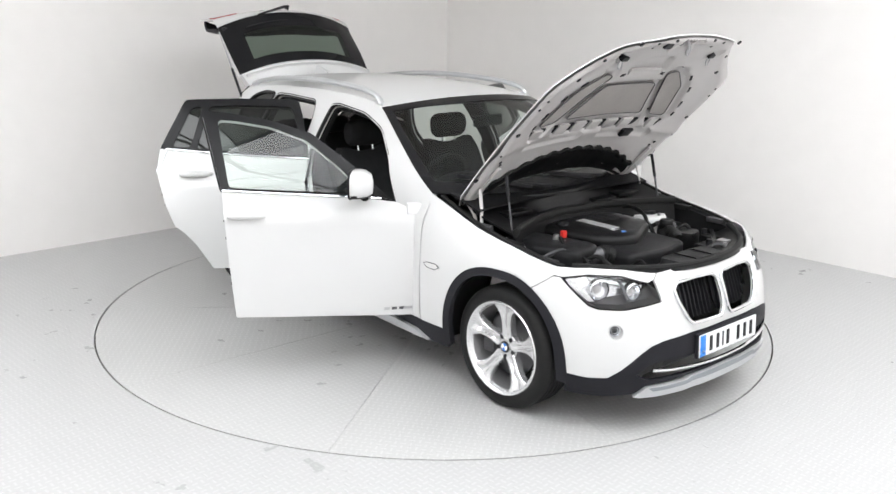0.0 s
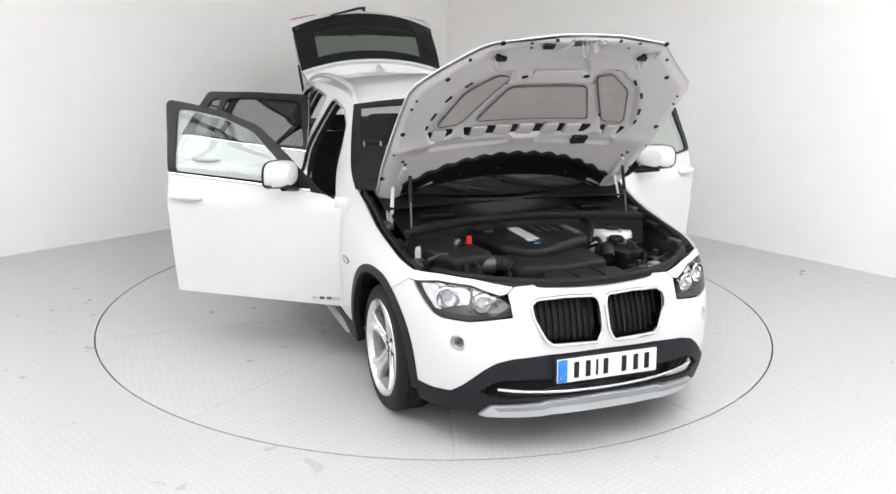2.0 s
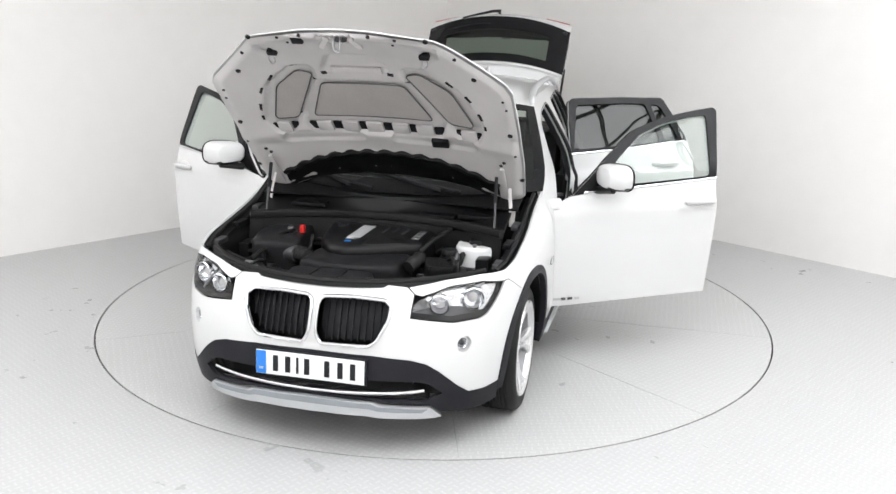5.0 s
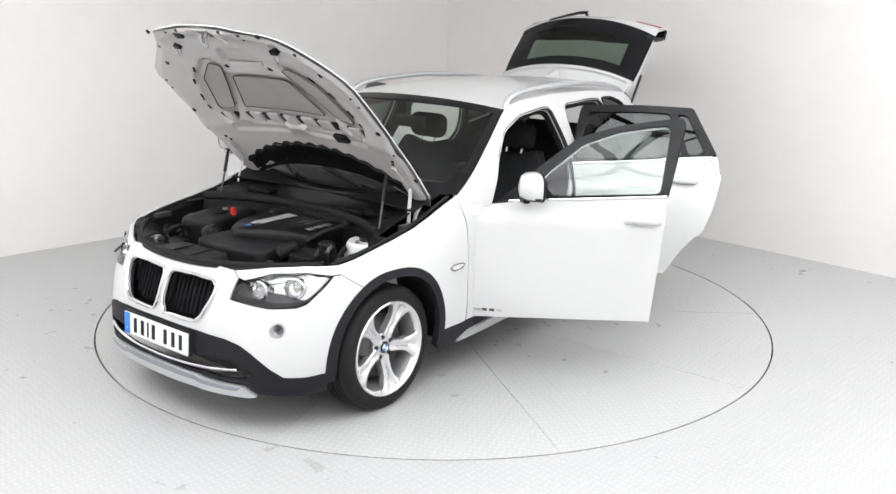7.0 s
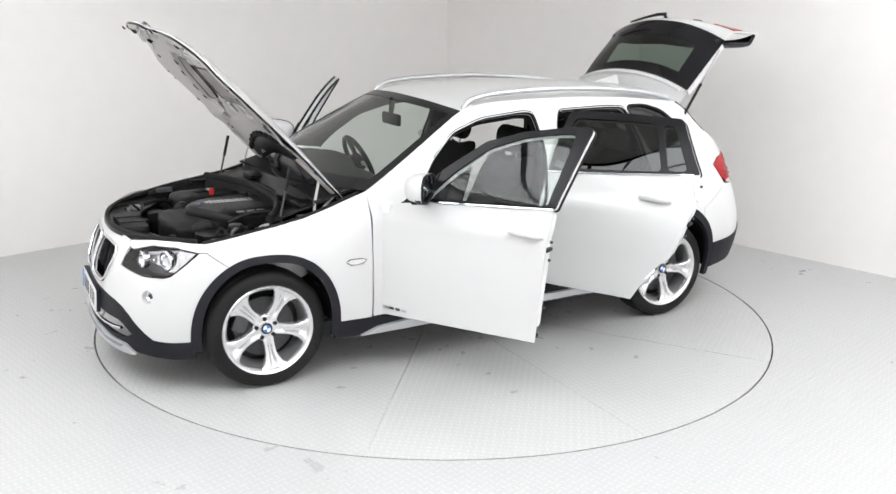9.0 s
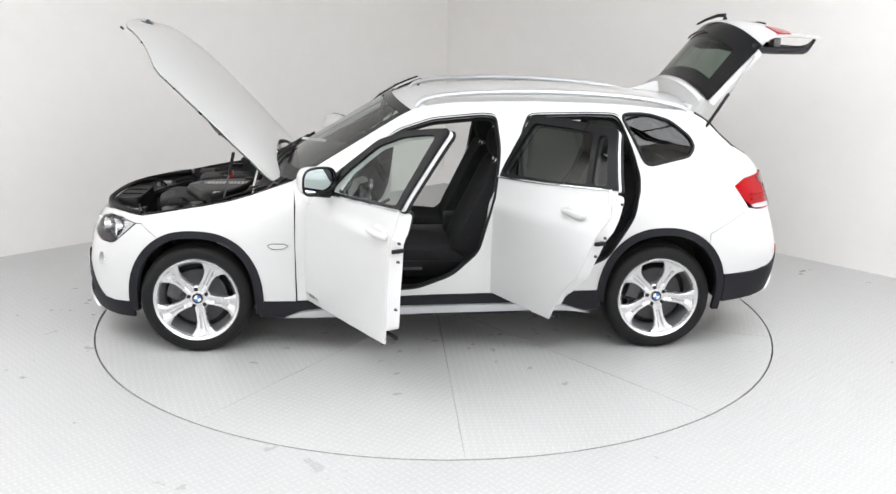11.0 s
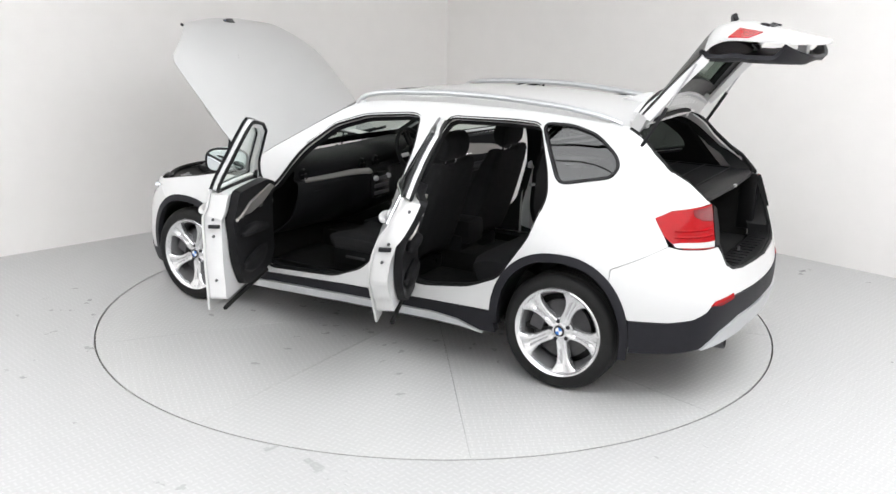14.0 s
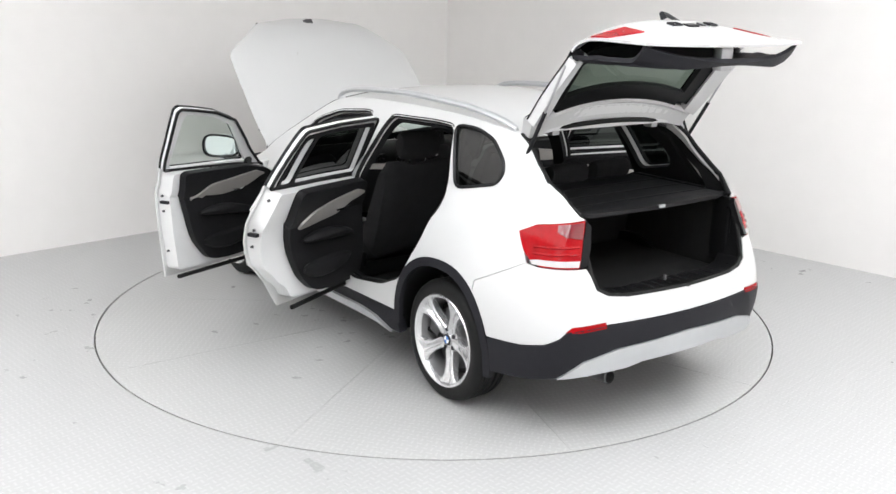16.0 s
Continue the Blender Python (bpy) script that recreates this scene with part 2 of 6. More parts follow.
def sheet(surf, outline, holes=(), step=0.05, thick=0.0, centre=(0, 0, 0.7), edge=None, lift=0.0, to_out=None):
    """A panel: the outline (less the holes), laid out in the plane of the surface's two parameters, cut into small faces
    and laid on the surface; thick gives it depth inwards, lift raises it outwards."""
    loops = [dense(outline, edge or step)] + [dense(h, edge or step) for h in holes]
    co, ed = [], []
    for lp in loops:
        k = len(co)
        co += [Vector(p) for p in lp]
        ed += [(k + i, k + (i + 1) % len(lp)) for i in range(len(lp))]
    bnd = np.array([tuple(c) for c in co])
    xs, ys = [p[0] for p in loops[0]], [p[1] for p in loops[0]]
    y = min(ys) + step / 2
    row = 0
    while y < max(ys):
        x = min(xs) + (step / 2 if row % 2 else step)
        while x < max(xs):
            if within(loops[0], x, y) and not any(within(h, x, y) for h in loops[1:]):
                if np.min((bnd[:, 0] - x) ** 2 + (bnd[:, 1] - y) ** 2) > (0.55 * step) ** 2:
                    co.append(Vector((x, y)))
            x += step
        y += step * 0.87
        row += 1
    vs, _, fs, *_ = delaunay_2d_cdt(co, ed, [], 0, 1e-6)
    bm = bmesh.new()
    keep = []
    for f in fs:
        (ax, ay), (bx, by), (gx, gy) = vs[f[0]], vs[f[1]], vs[f[2]]
        if abs((bx - ax) * (gy - ay) - (gx - ax) * (by - ay)) < 0.004 * step * step:
            continue
        cx, cy = (ax + bx + gx) / 3, (ay + by + gy) / 3
        if within(loops[0], cx, cy) and not any(within(h, cx, cy) for h in loops[1:]):
            keep.append(f)
    used = sorted({i for f in keep for i in f})
    ix = {i: bm.verts.new(surf(vs[i].x, vs[i].y)) for i in used}
    for f in keep:
        bm.faces.new([ix[i] for i in f])
    bm.normal_update()
    c = Vector(centre)
    if to_out is not None:
        flip = sum(f.normal.dot(Vector(to_out)) * f.calc_area() for f in bm.faces) < 0
    else:
        flip = sum(f.normal.dot(f.calc_center_median() - c) * f.calc_area() for f in bm.faces) < 0
    if flip:
        bmesh.ops.reverse_faces(bm, faces=bm.faces)
        bm.normal_update()
    if lift:
        for v, n in normals_of(bm).items():
            v.co = v.co + n * lift
        bm.normal_update()
    if thick:
        solid(bm, thick)
    return bm


def normals_of(bm):
    """Area-weighted normals of the vertices."""
    out = {v: Vector((0, 0, 0)) for v in bm.verts}
    for f in bm.faces:
        n = f.normal * f.calc_area()
        for v in f.verts:
            out[v] += n
    return {v: n.normalized() for v, n in out.items()}


def solid(bm, thick):
    """Give an open sheet depth against its normals."""
    top = list(bm.verts)
    faces = list(bm.faces)
    rim = [e for e in bm.edges if len(e.link_faces) == 1]
    nrm = normals_of(bm)
    low = {v: bm.verts.new(v.co - nrm[v] * thick) for v in top}
    for f in faces:
        bm.faces.new([low[v] for v in reversed(f.verts)])
    for e in rim:
        f = e.link_faces[0]
        a, b = e.verts
        vs = list(f.verts)
        if vs[(vs.index(a) + 1) % len(vs)] is not b:
            a, b = b, a
        bm.faces.new((b, a, low[a], low[b]))


def grid_sheet(surf, nu, nv, thick=0.0, to_out=None, centre=(0, 0, 0.7)):
    bm = bmesh.new()
    g = [[bm.verts.new(surf(i / nu, j / nv)) for j in range(nv + 1)] for i in range(nu + 1)]
    for i in range(nu):
        for j in range(nv):
            bm.faces.new((g[i][j], g[i + 1][j], g[i + 1][j + 1], g[i][j + 1]))
    bm.normal_update()
    c = Vector(centre)
    ref = (lambda f: Vector(to_out)) if to_out is not None else (lambda f: f.calc_center_median() - c)
    if sum(f.normal.dot(ref(f)) * f.calc_area() for f in bm.faces) < 0:
        bmesh.ops.reverse_faces(bm, faces=bm.faces)
        bm.normal_update()
    if thick:
        solid(bm, thick)
    return bm


def flipped(bm):
    """Mirror to the car's other side."""
    for v in bm.verts:
        v.co.y = -v.co.y
    bmesh.ops.reverse_faces(bm, faces=bm.faces)
    return bm


def placed(bm, m):
    bmesh.ops.transform(bm, matrix=m, verts=bm.verts)
    return bm


# ------------------------------------------------------------------ the room: a square turned by 45 degrees
D1, D2 = 4.52, 9.2      # distance of the near and far corners from the turntable's centre
HIGH = 4.2
TABLE_R = 2.2306


def wall(name, a, b, out, label):
    """An upright slab from a to b; out points away from the room."""
    bm = bmesh.new()
    o = Vector((*out, 0)) * 0.2
    a, b = Vector((*a, 0)), Vector((*b, 0))
    vs = [bm.verts.new(p + Vector((0, 0, z))) for p in (a, b, b + o, a + o) for z in (-0.1, HIGH)]
    for i in range(4):
        j = (i + 1) % 4
        bm.faces.new((vs[2 * i], vs[2 * j], vs[2 * j + 1], vs[2 * i + 1]))
    bm.faces.new([vs[i] for i in (0, 2, 4, 6)])
    bm.faces.new([vs[i] for i in (1, 3, 5, 7)])
    bmesh.ops.recalc_face_normals(bm, faces=bm.faces)
    return tagged(part(name, bm, M_WALL, smooth=False), label, "wall", kind="structure")


K = math.sqrt(0.5)
W_ = (D1 + D2) / 2
CORNERS = [(0.02, D1), (-W_, D1 - W_), (0.02, -D2), (W_, D1 - W_)]
wall("wall_north_west", CORNERS[0], CORNERS[1], (-K, K), "plain matt off-white painted studio wall")
wall("wall_north_east", CORNERS[3], CORNERS[0], (K, K), "plain matt off-white painted studio wall")
wall("wall_south_west", CORNERS[1], CORNERS[2], (-K, -K), "plain matt off-white painted studio wall")
wall("wall_south_east", CORNERS[2], CORNERS[3], (K, -K), "plain matt off-white painted studio wall")

# floor with a round hole for the turntable
bm = bmesh.new()
ring_n = 192
inner = [bm.verts.new(((TABLE_R + 0.006) * math.cos(2 * math.pi * k / ring_n), (TABLE_R + 0.006) * math.sin(2 * math.pi * k / ring_n), 0)) for k in range(ring_n)]
outer = []
for k in range(ring_n):
    a = 2 * math.pi * k / ring_n
    dx, dy = math.cos(a), math.sin(a)
    best = 99
    for i in range(4):
        (x0, y0), (x1, y1) = CORNERS[i], CORNERS[(i + 1) % 4]
        ex, ey = x1 - x0, y1 - y0
        den = dx * ey - dy * ex
        if abs(den) > 1e-9:
            t = (x0 * ey - y0 * ex) / den
            if 0 < t < best:
                best = t
    outer.append(bm.verts.new((dx * best * 1.02, dy * best * 1.02, 0)))
low = [bm.verts.new((v.co.x, v.co.y, -0.03)) for v in inner]
for k in range(ring_n):
    j = (k + 1) % ring_n
    bm.faces.new((inner[k], outer[k], outer[j], inner[j]))
    bm.faces.new((low[k], inner[k], inner[j], low[j]))
bmesh.ops.recalc_face_normals(bm, faces=bm.faces)
for f in bm.faces:
    if abs(f.normal.z) > 0.9 and f.normal.z < 0:
        f.normal_flip()
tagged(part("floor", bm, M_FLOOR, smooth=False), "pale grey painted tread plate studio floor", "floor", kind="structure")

bm = bmesh.new()
bmesh.ops.create_circle(bm, cap_ends=True, radius=TABLE_R + 0.05, segments=96)
placed(bm, pose(0, 0, -0.029))
tagged(part("floor_pit", bm, M_GAP, smooth=False), "dark recess under the turntable rim", "floor", kind="structure")

# ceiling, out of view, made white to bounce lamp light about the room
bm = bmesh.new()
vs = [bm.verts.new((x * 1.03, y * 1.03, HIGH)) for x, y in CORNERS]
vt = [bm.verts.new((x * 1.03, y * 1.03, HIGH + 0.15)) for x, y in CORNERS]
bm.faces.new(vs)
bm.faces.new(vt)
for i in range(4):
    bm.faces.new((vs[i], vs[(i + 1) % 4], vt[(i + 1) % 4], vt[i]))
bmesh.ops.recalc_face_normals(bm, faces=bm.faces)
tagged(part("ceiling", bm, M_CEIL, smooth=False), "unseen studio ceiling, white to bounce lamp light", "ceiling", kind="structure")


def ceiling_light():
    th = new("ceiling_light")
    fr = bmesh.new()
    for s in ((-0.5, 0.5, -0.5, -0.47), (-0.5, 0.5, 0.47, 0.5), (-0.5, -0.47, -0.47, 0.47), (0.47, 0.5, -0.47, 0.47)):
        box(fr, s[0], s[1], s[2], s[3], -0.05, 0.0, 0.004)
    part("frame", fr, M_BLACK, th, "dark metal frame")
    part("diffuser", boxes((-0.468, 0.468, -0.468, 0.468, -0.03, -0.012)), M_LAMP, th, "luminous white panel")
    return tagged(th, "square luminous panel light fixed under the ceiling", "light", "ceiling light grid")


first = ceiling_light()
cells = []
for i in range(-5, 4):
    for j in range(-5, 4):
        # three rows along the south walls; a fourth south-east row added to brighten the right
        if i <= -3 or j <= -2:
            u, v = i * 1.02, j * 1.02
            cells.append((K * (u - v), K * (u + v) - 0.6))
for n_, (x, y) in enumerate(cells):
    m = pose(x, y, HIGH, 0, 0, 45)
    if n_ == 0:
        first.matrix_basis = m
    else:
        copy_thing(first, m)


# ------------------------------------------------------------------ the car: shape of its flank
def table(xs, ys, x):
    """Smooth value of a table at x (Hermite, limited slopes)."""
    n = len(xs)
    if x <= xs[0]:
        return ys[0]
    if x >= xs[-1]:
        return ys[-1]
    i = 0
    while xs[i + 1] < x:
        i += 1
    h = xs[i + 1] - xs[i]
    d = (ys[i + 1] - ys[i]) / h
    a = d if i == 0 else 0.5 * (d + (ys[i] - ys[i - 1]) / (xs[i] - xs[i - 1]))
    b = d if i == n - 2 else 0.5 * (d + (ys[i + 2] - ys[i + 1]) / (xs[i + 2] - xs[i + 1]))
    t = (x - xs[i]) / h
    return ys[i] * (1 + 2 * t) * (1 - t) ** 2 + h * a * t * (1 - t) ** 2 + ys[i + 1] * t * t * (3 - 2 * t) + h * b * t * t * (t - 1)


# plan of the car's left half from the front centre round to the rear centre
PLAN_X = [2.15, 2.142, 2.11, 2.05, 1.94, 1.80, 1.60, 1.38, 1.0, 0.6, 0.0, -0.6, -1.0, -1.38, -1.68, -1.93, -2.10, -2.175, -2.225, -2.255, -2.265]
PLAN_Y = [0.0, 0.2, 0.4, 0.56, 0.705, 0.80, 0.868, 0.895, 0.905, 0.907, 0.908, 0.905, 0.903, 0.90, 0.885, 0.84, 0.76, 0.64, 0.42, 0.2, 0.0]
A_IDX = list(range(21))
NOSE = ([0.18, 0.24, 0.32, 0.42, 0.55, 0.65, 0.75, 0.82, 0.9, 1.0], [-0.02, 0.0, 0.005, 0.0, -0.02, -0.05, -0.10, -0.15, -0.24, -0.36])
TAIL = ([0.25, 0.35, 0.5, 0.6, 0.7, 0.85, 1.0, 1.1, 1.3], [0.08, 0.03, 0.0, 0.0, 0.02, 0.06, 0.10, 0.13, 0.26])
WNOSE = [1, 1, 1, 1, 0.85, 0.5, 0.15] + [0] * 14
WTAIL = [0] * 14 + [0.1, 0.5, 0.85, 1, 1, 1, 1]
ZL = [0.2, 0.34, 0.55, 0.72, 0.82, 0.92, 1.0, 1.1, 1.25, 1.42, 1.5]
# width against height: front, middle, rear axle, tail
WZ = ([0.95, 0.985, 1.0, 0.99, 0.955, 0.88, 0.82, 0.78, 0.72, 0.65, 0.6],
      [0.965, 0.992, 1.0, 1.0, 0.99, 0.972, 0.95, 0.915, 0.825, 0.715, 0.655],
      [0.955, 0.98, 1.0, 0.99, 0.965, 0.915, 0.865, 0.80, 0.735, 0.645, 0.58],
      [0.95, 0.97, 1.0, 0.985, 0.95, 0.905, 0.865, 0.80, 0.70, 0.60, 0.55])


def shell(a, z):
    """Point of the body: a runs along the plan from the nose down the left flank to the tail, z is the height;
    below 0 and past 20 it goes on round the right flank."""
    if a < 0:
        x, y, z = shell(-a, z)
        return x, -y, z
    if a > 20:
        x, y, z = shell(40 - a, z)
        return x, -y, z
    x = table(A_IDX, PLAN_X, a) + table(A_IDX, WNOSE, a) * table(*NOSE, z) + table(A_IDX, WTAIL, a) * table(*TAIL, z)
    w = [table(ZL, k, z) for k in WZ]
    y = table(A_IDX, PLAN_Y, a) * table([4, 7, 9, 11, 13, 15], [w[0], w[0], w[1], w[1], w[2], w[3]], a)
    # shoulder crease through the door handles, rising to the tail
    k = table([7, 8.5, 13, 15], [0.0, 1.0, 1.0, 0.0], a)
    if k > 0:
        h = z - table([7, 14], [0.875, 0.975], a)
        y += 0.011 * k * max(0.0, 1 + h / 0.16 if h < 0 else 1 - h / 0.05)
    return x, y, z


def a_of(x):
    """Where along the plan the flank has that x."""
    return table([-v for v in PLAN_X], A_IDX, -x)


ARC = [0.0]
for _i in range(20):
    ARC.append(ARC[-1] + math.hypot(PLAN_X[_i + 1] - PLAN_X[_i], PLAN_Y[_i + 1] - PLAN_Y[_i]))
LONG = ARC[-1]


def s_of(a):
    if a < 0:
        return -s_of(-a)
    if a > 20:
        return 2 * LONG - s_of(40 - a)
    return table(A_IDX, ARC, a)


INV_S = [s_of(k * 0.05) for k in range(401)]
INV_A = [k * 0.05 for k in range(401)]


def a_at(s):
    if s < 0:
        return -a_at(-s)
    if s > LONG:
        return 40 - a_at(2 * LONG - s)
    return float(np.interp(s, INV_S, INV_A))


def flank(s, z):
    return Vector(shell(a_at(s), z))


def AZ(*pts):
    """Outline given as (a, z)."""
    return [(s_of(a), z) for a, z in pts]


def XZ(*pts):
    """Outline on the left flank given as (x, z)."""
    return [(s_of(a_of(x)), z) for x, z in pts]


def sarch(cx, rx, rz, n=28, cz=0.325, a0=0.0, a1=180.0, p=2.3):
    """Wheel arch line in (x, z), a slightly squared half ellipse from the front foot over the top to the rear foot."""
    out = []
    for k in range(n + 1):
        a = radians(a0 + (a1 - a0) * k / n)
        c, s = math.cos(a), math.sin(a)
        out.append((cx + rx * math.copysign(abs(c) ** (2 / p), c), cz + rz * abs(s) ** (2 / p)))
    return out


def arch(cx, r, a0, a1, n=14, cz=0.325, rz=None):
    """Arc of a wheel arch in (x, z), angles in degrees from straight ahead."""
    return [(cx + r * math.cos(radians(a0 + (a1 - a0) * k / n)), cz + (rz or r) * math.sin(radians(a0 + (a1 - a0) * k / n))) for k in range(n + 1)]


# ------------------------------------------------------------------ the car: body
CAR_AT = (0.083, 0.013)
car = tagged(new("car"), "white crossover car with doors, bonnet and tailgate standing open", "car")
IN = (0, 0, 0.75)

# upper edge of the flanks: windscreen side, roof side
RIM_X = [-1.60, -1.4, -1.1, -0.7, -0.3, 0.0, 0.13, 0.25, 0.4, 0.6, 0.80]
RIM_Z = [1.415, 1.44, 1.465, 1.478, 1.475, 1.455, 1.425, 1.365, 1.28, 1.16, 1.035]


def rim(x):
    return Vector(shell(a_of(x), table(RIM_X, RIM_Z, x)))


F_OPEN = rounded([(0.56, 0.94), (0.40, 1.165), (0.22, 1.312), (0.0, 1.38), (-0.31, 1.408), (-0.385, 1.40), (-0.405, 1.225), (-0.375, 0.975),
                  (-0.28, 0.63), (-0.12, 0.485), (0.09, 0.405), (0.60, 0.375), (0.69, 0.42), (0.70, 0.80)], 0.05)
R_OPEN = rounded([(-0.53, 1.325), (-0.57, 1.408), (-0.94, 1.415), (-1.125, 1.408), (-1.22, 1.175), (-1.25, 1.04), (-1.2, 0.83), (-1.04, 0.585),
                  (-0.85, 0.505), (-0.55, 0.46), (-0.44, 0.48), (-0.42, 0.70), (-0.47, 1.0)], 0.05)
Q_OPEN = rounded([(-1.135, 1.412), (-1.30, 1.412), (-1.45, 1.372), (-1.575, 1.28), (-1.605, 1.225), (-1.57, 1.17), (-1.29, 1.112)], 0.05)

CUT = (0.372, 0.402)
R_CUT = [p for p in sarch(-1.386, 0.378, 0.425, 36)]
F_CUT = [p for p in sarch(1.38, *CUT, 36)]
SIDE = [(0.785, 0.335), (0.0, 0.372), (-0.6, 0.385), (-0.985, 0.392)] + [p for p in R_CUT if p[0] > -1.66 and p[1] > 0.41] + [(-1.6612, 0.644)]
TAILSIDE = [(13.95, 0.735), (15.15, 0.872), (15.0, 0.925), (14.75, 1.0), (15.2, 1.042), (16.95, 1.07), (16.72, 1.085), (15.9, 1.17), (15.3, 1.215), (14.3, 1.36), (13.78, 1.425)]


def side_frame(sy):
    top = [(x, table(RIM_X, RIM_Z, x)) for x in (-1.4, -1.1, -0.7, -0.3, -0.1, 0.0, 0.07, 0.13, 0.19, 0.25, 0.33, 0.4, 0.5, 0.6, 0.7, 0.80)]
    out = XZ(*SIDE) + AZ(*TAILSIDE) + XZ(*top) + XZ((0.785, 0.9), (0.79, 0.7))
    bm = sheet(flank, out, [XZ(*F_OPEN), XZ(*R_OPEN), XZ(*Q_OPEN)], 0.045, 0.035, IN, edge=0.03)
    return flipped(bm) if sy < 0 else bm


def fender(sy):
    out = AZ((5.35, 0.818), (6.0, 0.838), (6.75, 0.862), (7.2, 0.882), (7.6, 0.912), (7.9, 0.948), (8.2, 0.99), (8.53, 1.035)) + XZ((0.795, 0.9), (0.795, 0.68), (0.795, 0.33), (0.985, 0.325))
    out += XZ(*[p for p in F_CUT[::-1] if p[0] < 1.56 and p[1] > 0.345] + [(1.5625, 0.690)]) + AZ((5.46, 0.7785))
    bm = sheet(flank, out, [], 0.045, 0.012, IN, edge=0.03)
    return flipped(bm) if sy < 0 else bm


for sy in (1, -1):
    part("side_frame", side_frame(sy), M_PAINT, car, "white painted side frame with door apertures")
    part("front_wing", fender(sy), M_PAINT, car, "white painted front wing")

# headlight outline and the bumper
LAMP_OUT = [(2.25, 0.668), (2.28, 0.715), (2.5, 0.748), (3.3, 0.785), (4.3, 0.792), (5.15, 0.775), (4.85, 0.725), (4.4, 0.662), (4.15, 0.648), (3.4, 0.642)]
KIDNEY = [(0.075, 0.585), (0.075, 0.715), (0.2, 0.738), (0.9, 0.744), (1.6, 0.737), (1.76, 0.71), (1.72, 0.655), (1.50, 0.565), (1.33, 0.54), (0.2, 0.537)]
CLAD_TOP = [(0.0, 0.503), (1.4, 0.497), (2.3, 0.482), (2.75, 0.462), (3.1, 0.425), (3.65, 0.345), (4.0, 0.305), (4.6, 0.298), (5.2, 0.305)]
FRONT_ARCH = [(a_of(x), z) for x, z in F_CUT if x > 1.57 and z > 0.33] + [(a_of(1.5655), 0.688)]


def both(pts):
    """Close a half outline, which starts and ends at the centre, with its mirror image."""
    return pts + [(-a, z) for a, z in reversed(pts) if abs(a) > 1e-6]


half = [(0.0, 0.803), (1.2, 0.80), (2.1, 0.787), (2.28, 0.76), (2.24, 0.718), (2.21, 0.663), (3.4, 0.636), (4.15, 0.641), (4.43, 0.655), (4.9, 0.72), (5.25, 0.775), (5.45, 0.7755)]
half = half + FRONT_ARCH[::-1] + CLAD_TOP[::-1]
kid = [KIDNEY, [(-a, z) for a, z in KIDNEY]]
fogs = []
for s in (1, -1):
    fogs.append([(s * (s_of(3.72) + 0.036 * math.cos(k * math.pi / 10)), 0.537 + 0.036 * math.sin(k * math.pi / 10)) for k in range(20)])
full = half + [(-a, z) for a, z in half[-2:0:-1]]
bm = sheet(flank, AZ(*full), [AZ(*k) for k in kid] + fogs, 0.04, 0.012, IN, edge=0.022)
bumper = part("front_bumper", bm, M_PAINT, car, "white painted front bumper")

# white strip over each headlight
for sy in (1, -1):
    o = AZ((2.3, 0.762), (2.15, 0.787), (3.2, 0.812), (4.2, 0.822), (5.33, 0.82), (5.47, 0.78), (5.2, 0.779), (4.3, 0.797), (3.3, 0.790), (2.5, 0.753))
    bm = sheet(flank, o, [], 0.03, 0.01, IN, edge=0.02)
    part("headlight_surround", flipped(bm) if sy < 0 else bm, M_PAINT, car)

# front cladding with the lower air slot
cl = CLAD_TOP + [(5.22, 0.205), (4.6, 0.20), (4.0, 0.205), (3.3, 0.218), (3.0, 0.262), (1.55, 0.285), (0.0, 0.292)]
cl = cl + [(-a, z) for a, z in cl[-2:0:-1]]
slot = [(0.0, 0.383), (1.4, 0.385), (2.6, 0.383), (2.9, 0.365), (3.25, 0.32), (2.9, 0.29), (1.5, 0.298), (0.0, 0.302)]
slot = slot + [(-a, z) for a, z in slot[-2:0:-1]]
front_clad = part("front_cladding", sheet(flank, AZ(*cl), [AZ(*slot)], 0.04, 0.02, IN, edge=0.025, lift=0.004), M_CLAD, car, "dark grey plastic lower bumper")
sk = [(0.0, 0.288), (1.5, 0.281), (1.65, 0.268), (2.95, 0.258), (3.3, 0.208), (3.1, 0.20), (1.6, 0.205), (1.4, 0.212), (0.0, 0.212)]
sk = sk + [(-a, z) for a, z in sk[-2:0:-1]]
part("skid_plate", sheet(flank, AZ(*sk), [], 0.04, 0.02, IN, edge=0.025, lift=0.016), M_SILVER, front_clad, "silver front skid plate")
sk = [(0.0, 0.284), (1.45, 0.277), (1.6, 0.264), (2.9, 0.254), (2.75, 0.236), (1.62, 0.242), (1.42, 0.252), (0.0, 0.254)]
sk = sk + [(-a, z) for a, z in sk[-2:0:-1]]
part("skid_face", sheet(flank, AZ(*sk), [], 0.04, 0.004, IN, edge=0.025, lift=0.0185), M_SKIDFACE, front_clad, "grey upper face of the skid plate")
bm = bmesh.new()
sweep(bm, [flank(s_of(-2.75 + 5.5 * k / 24), 0.318 + 0.022 * (abs(k - 12) / 12) ** 2) + Vector((0.0, 0, 0)) for k in range(25)], 0.009, 8)
part("chrome_strip", bm, M_CHROME, front_clad, "thin chrome strip")
part("slot_backing", boxes((1.92, 1.94, -0.5, 0.5, 0.24, 0.48), (1.93, 2.04, -0.45, 0.45, 0.345, 0.352)), M_BLACK, front_clad)

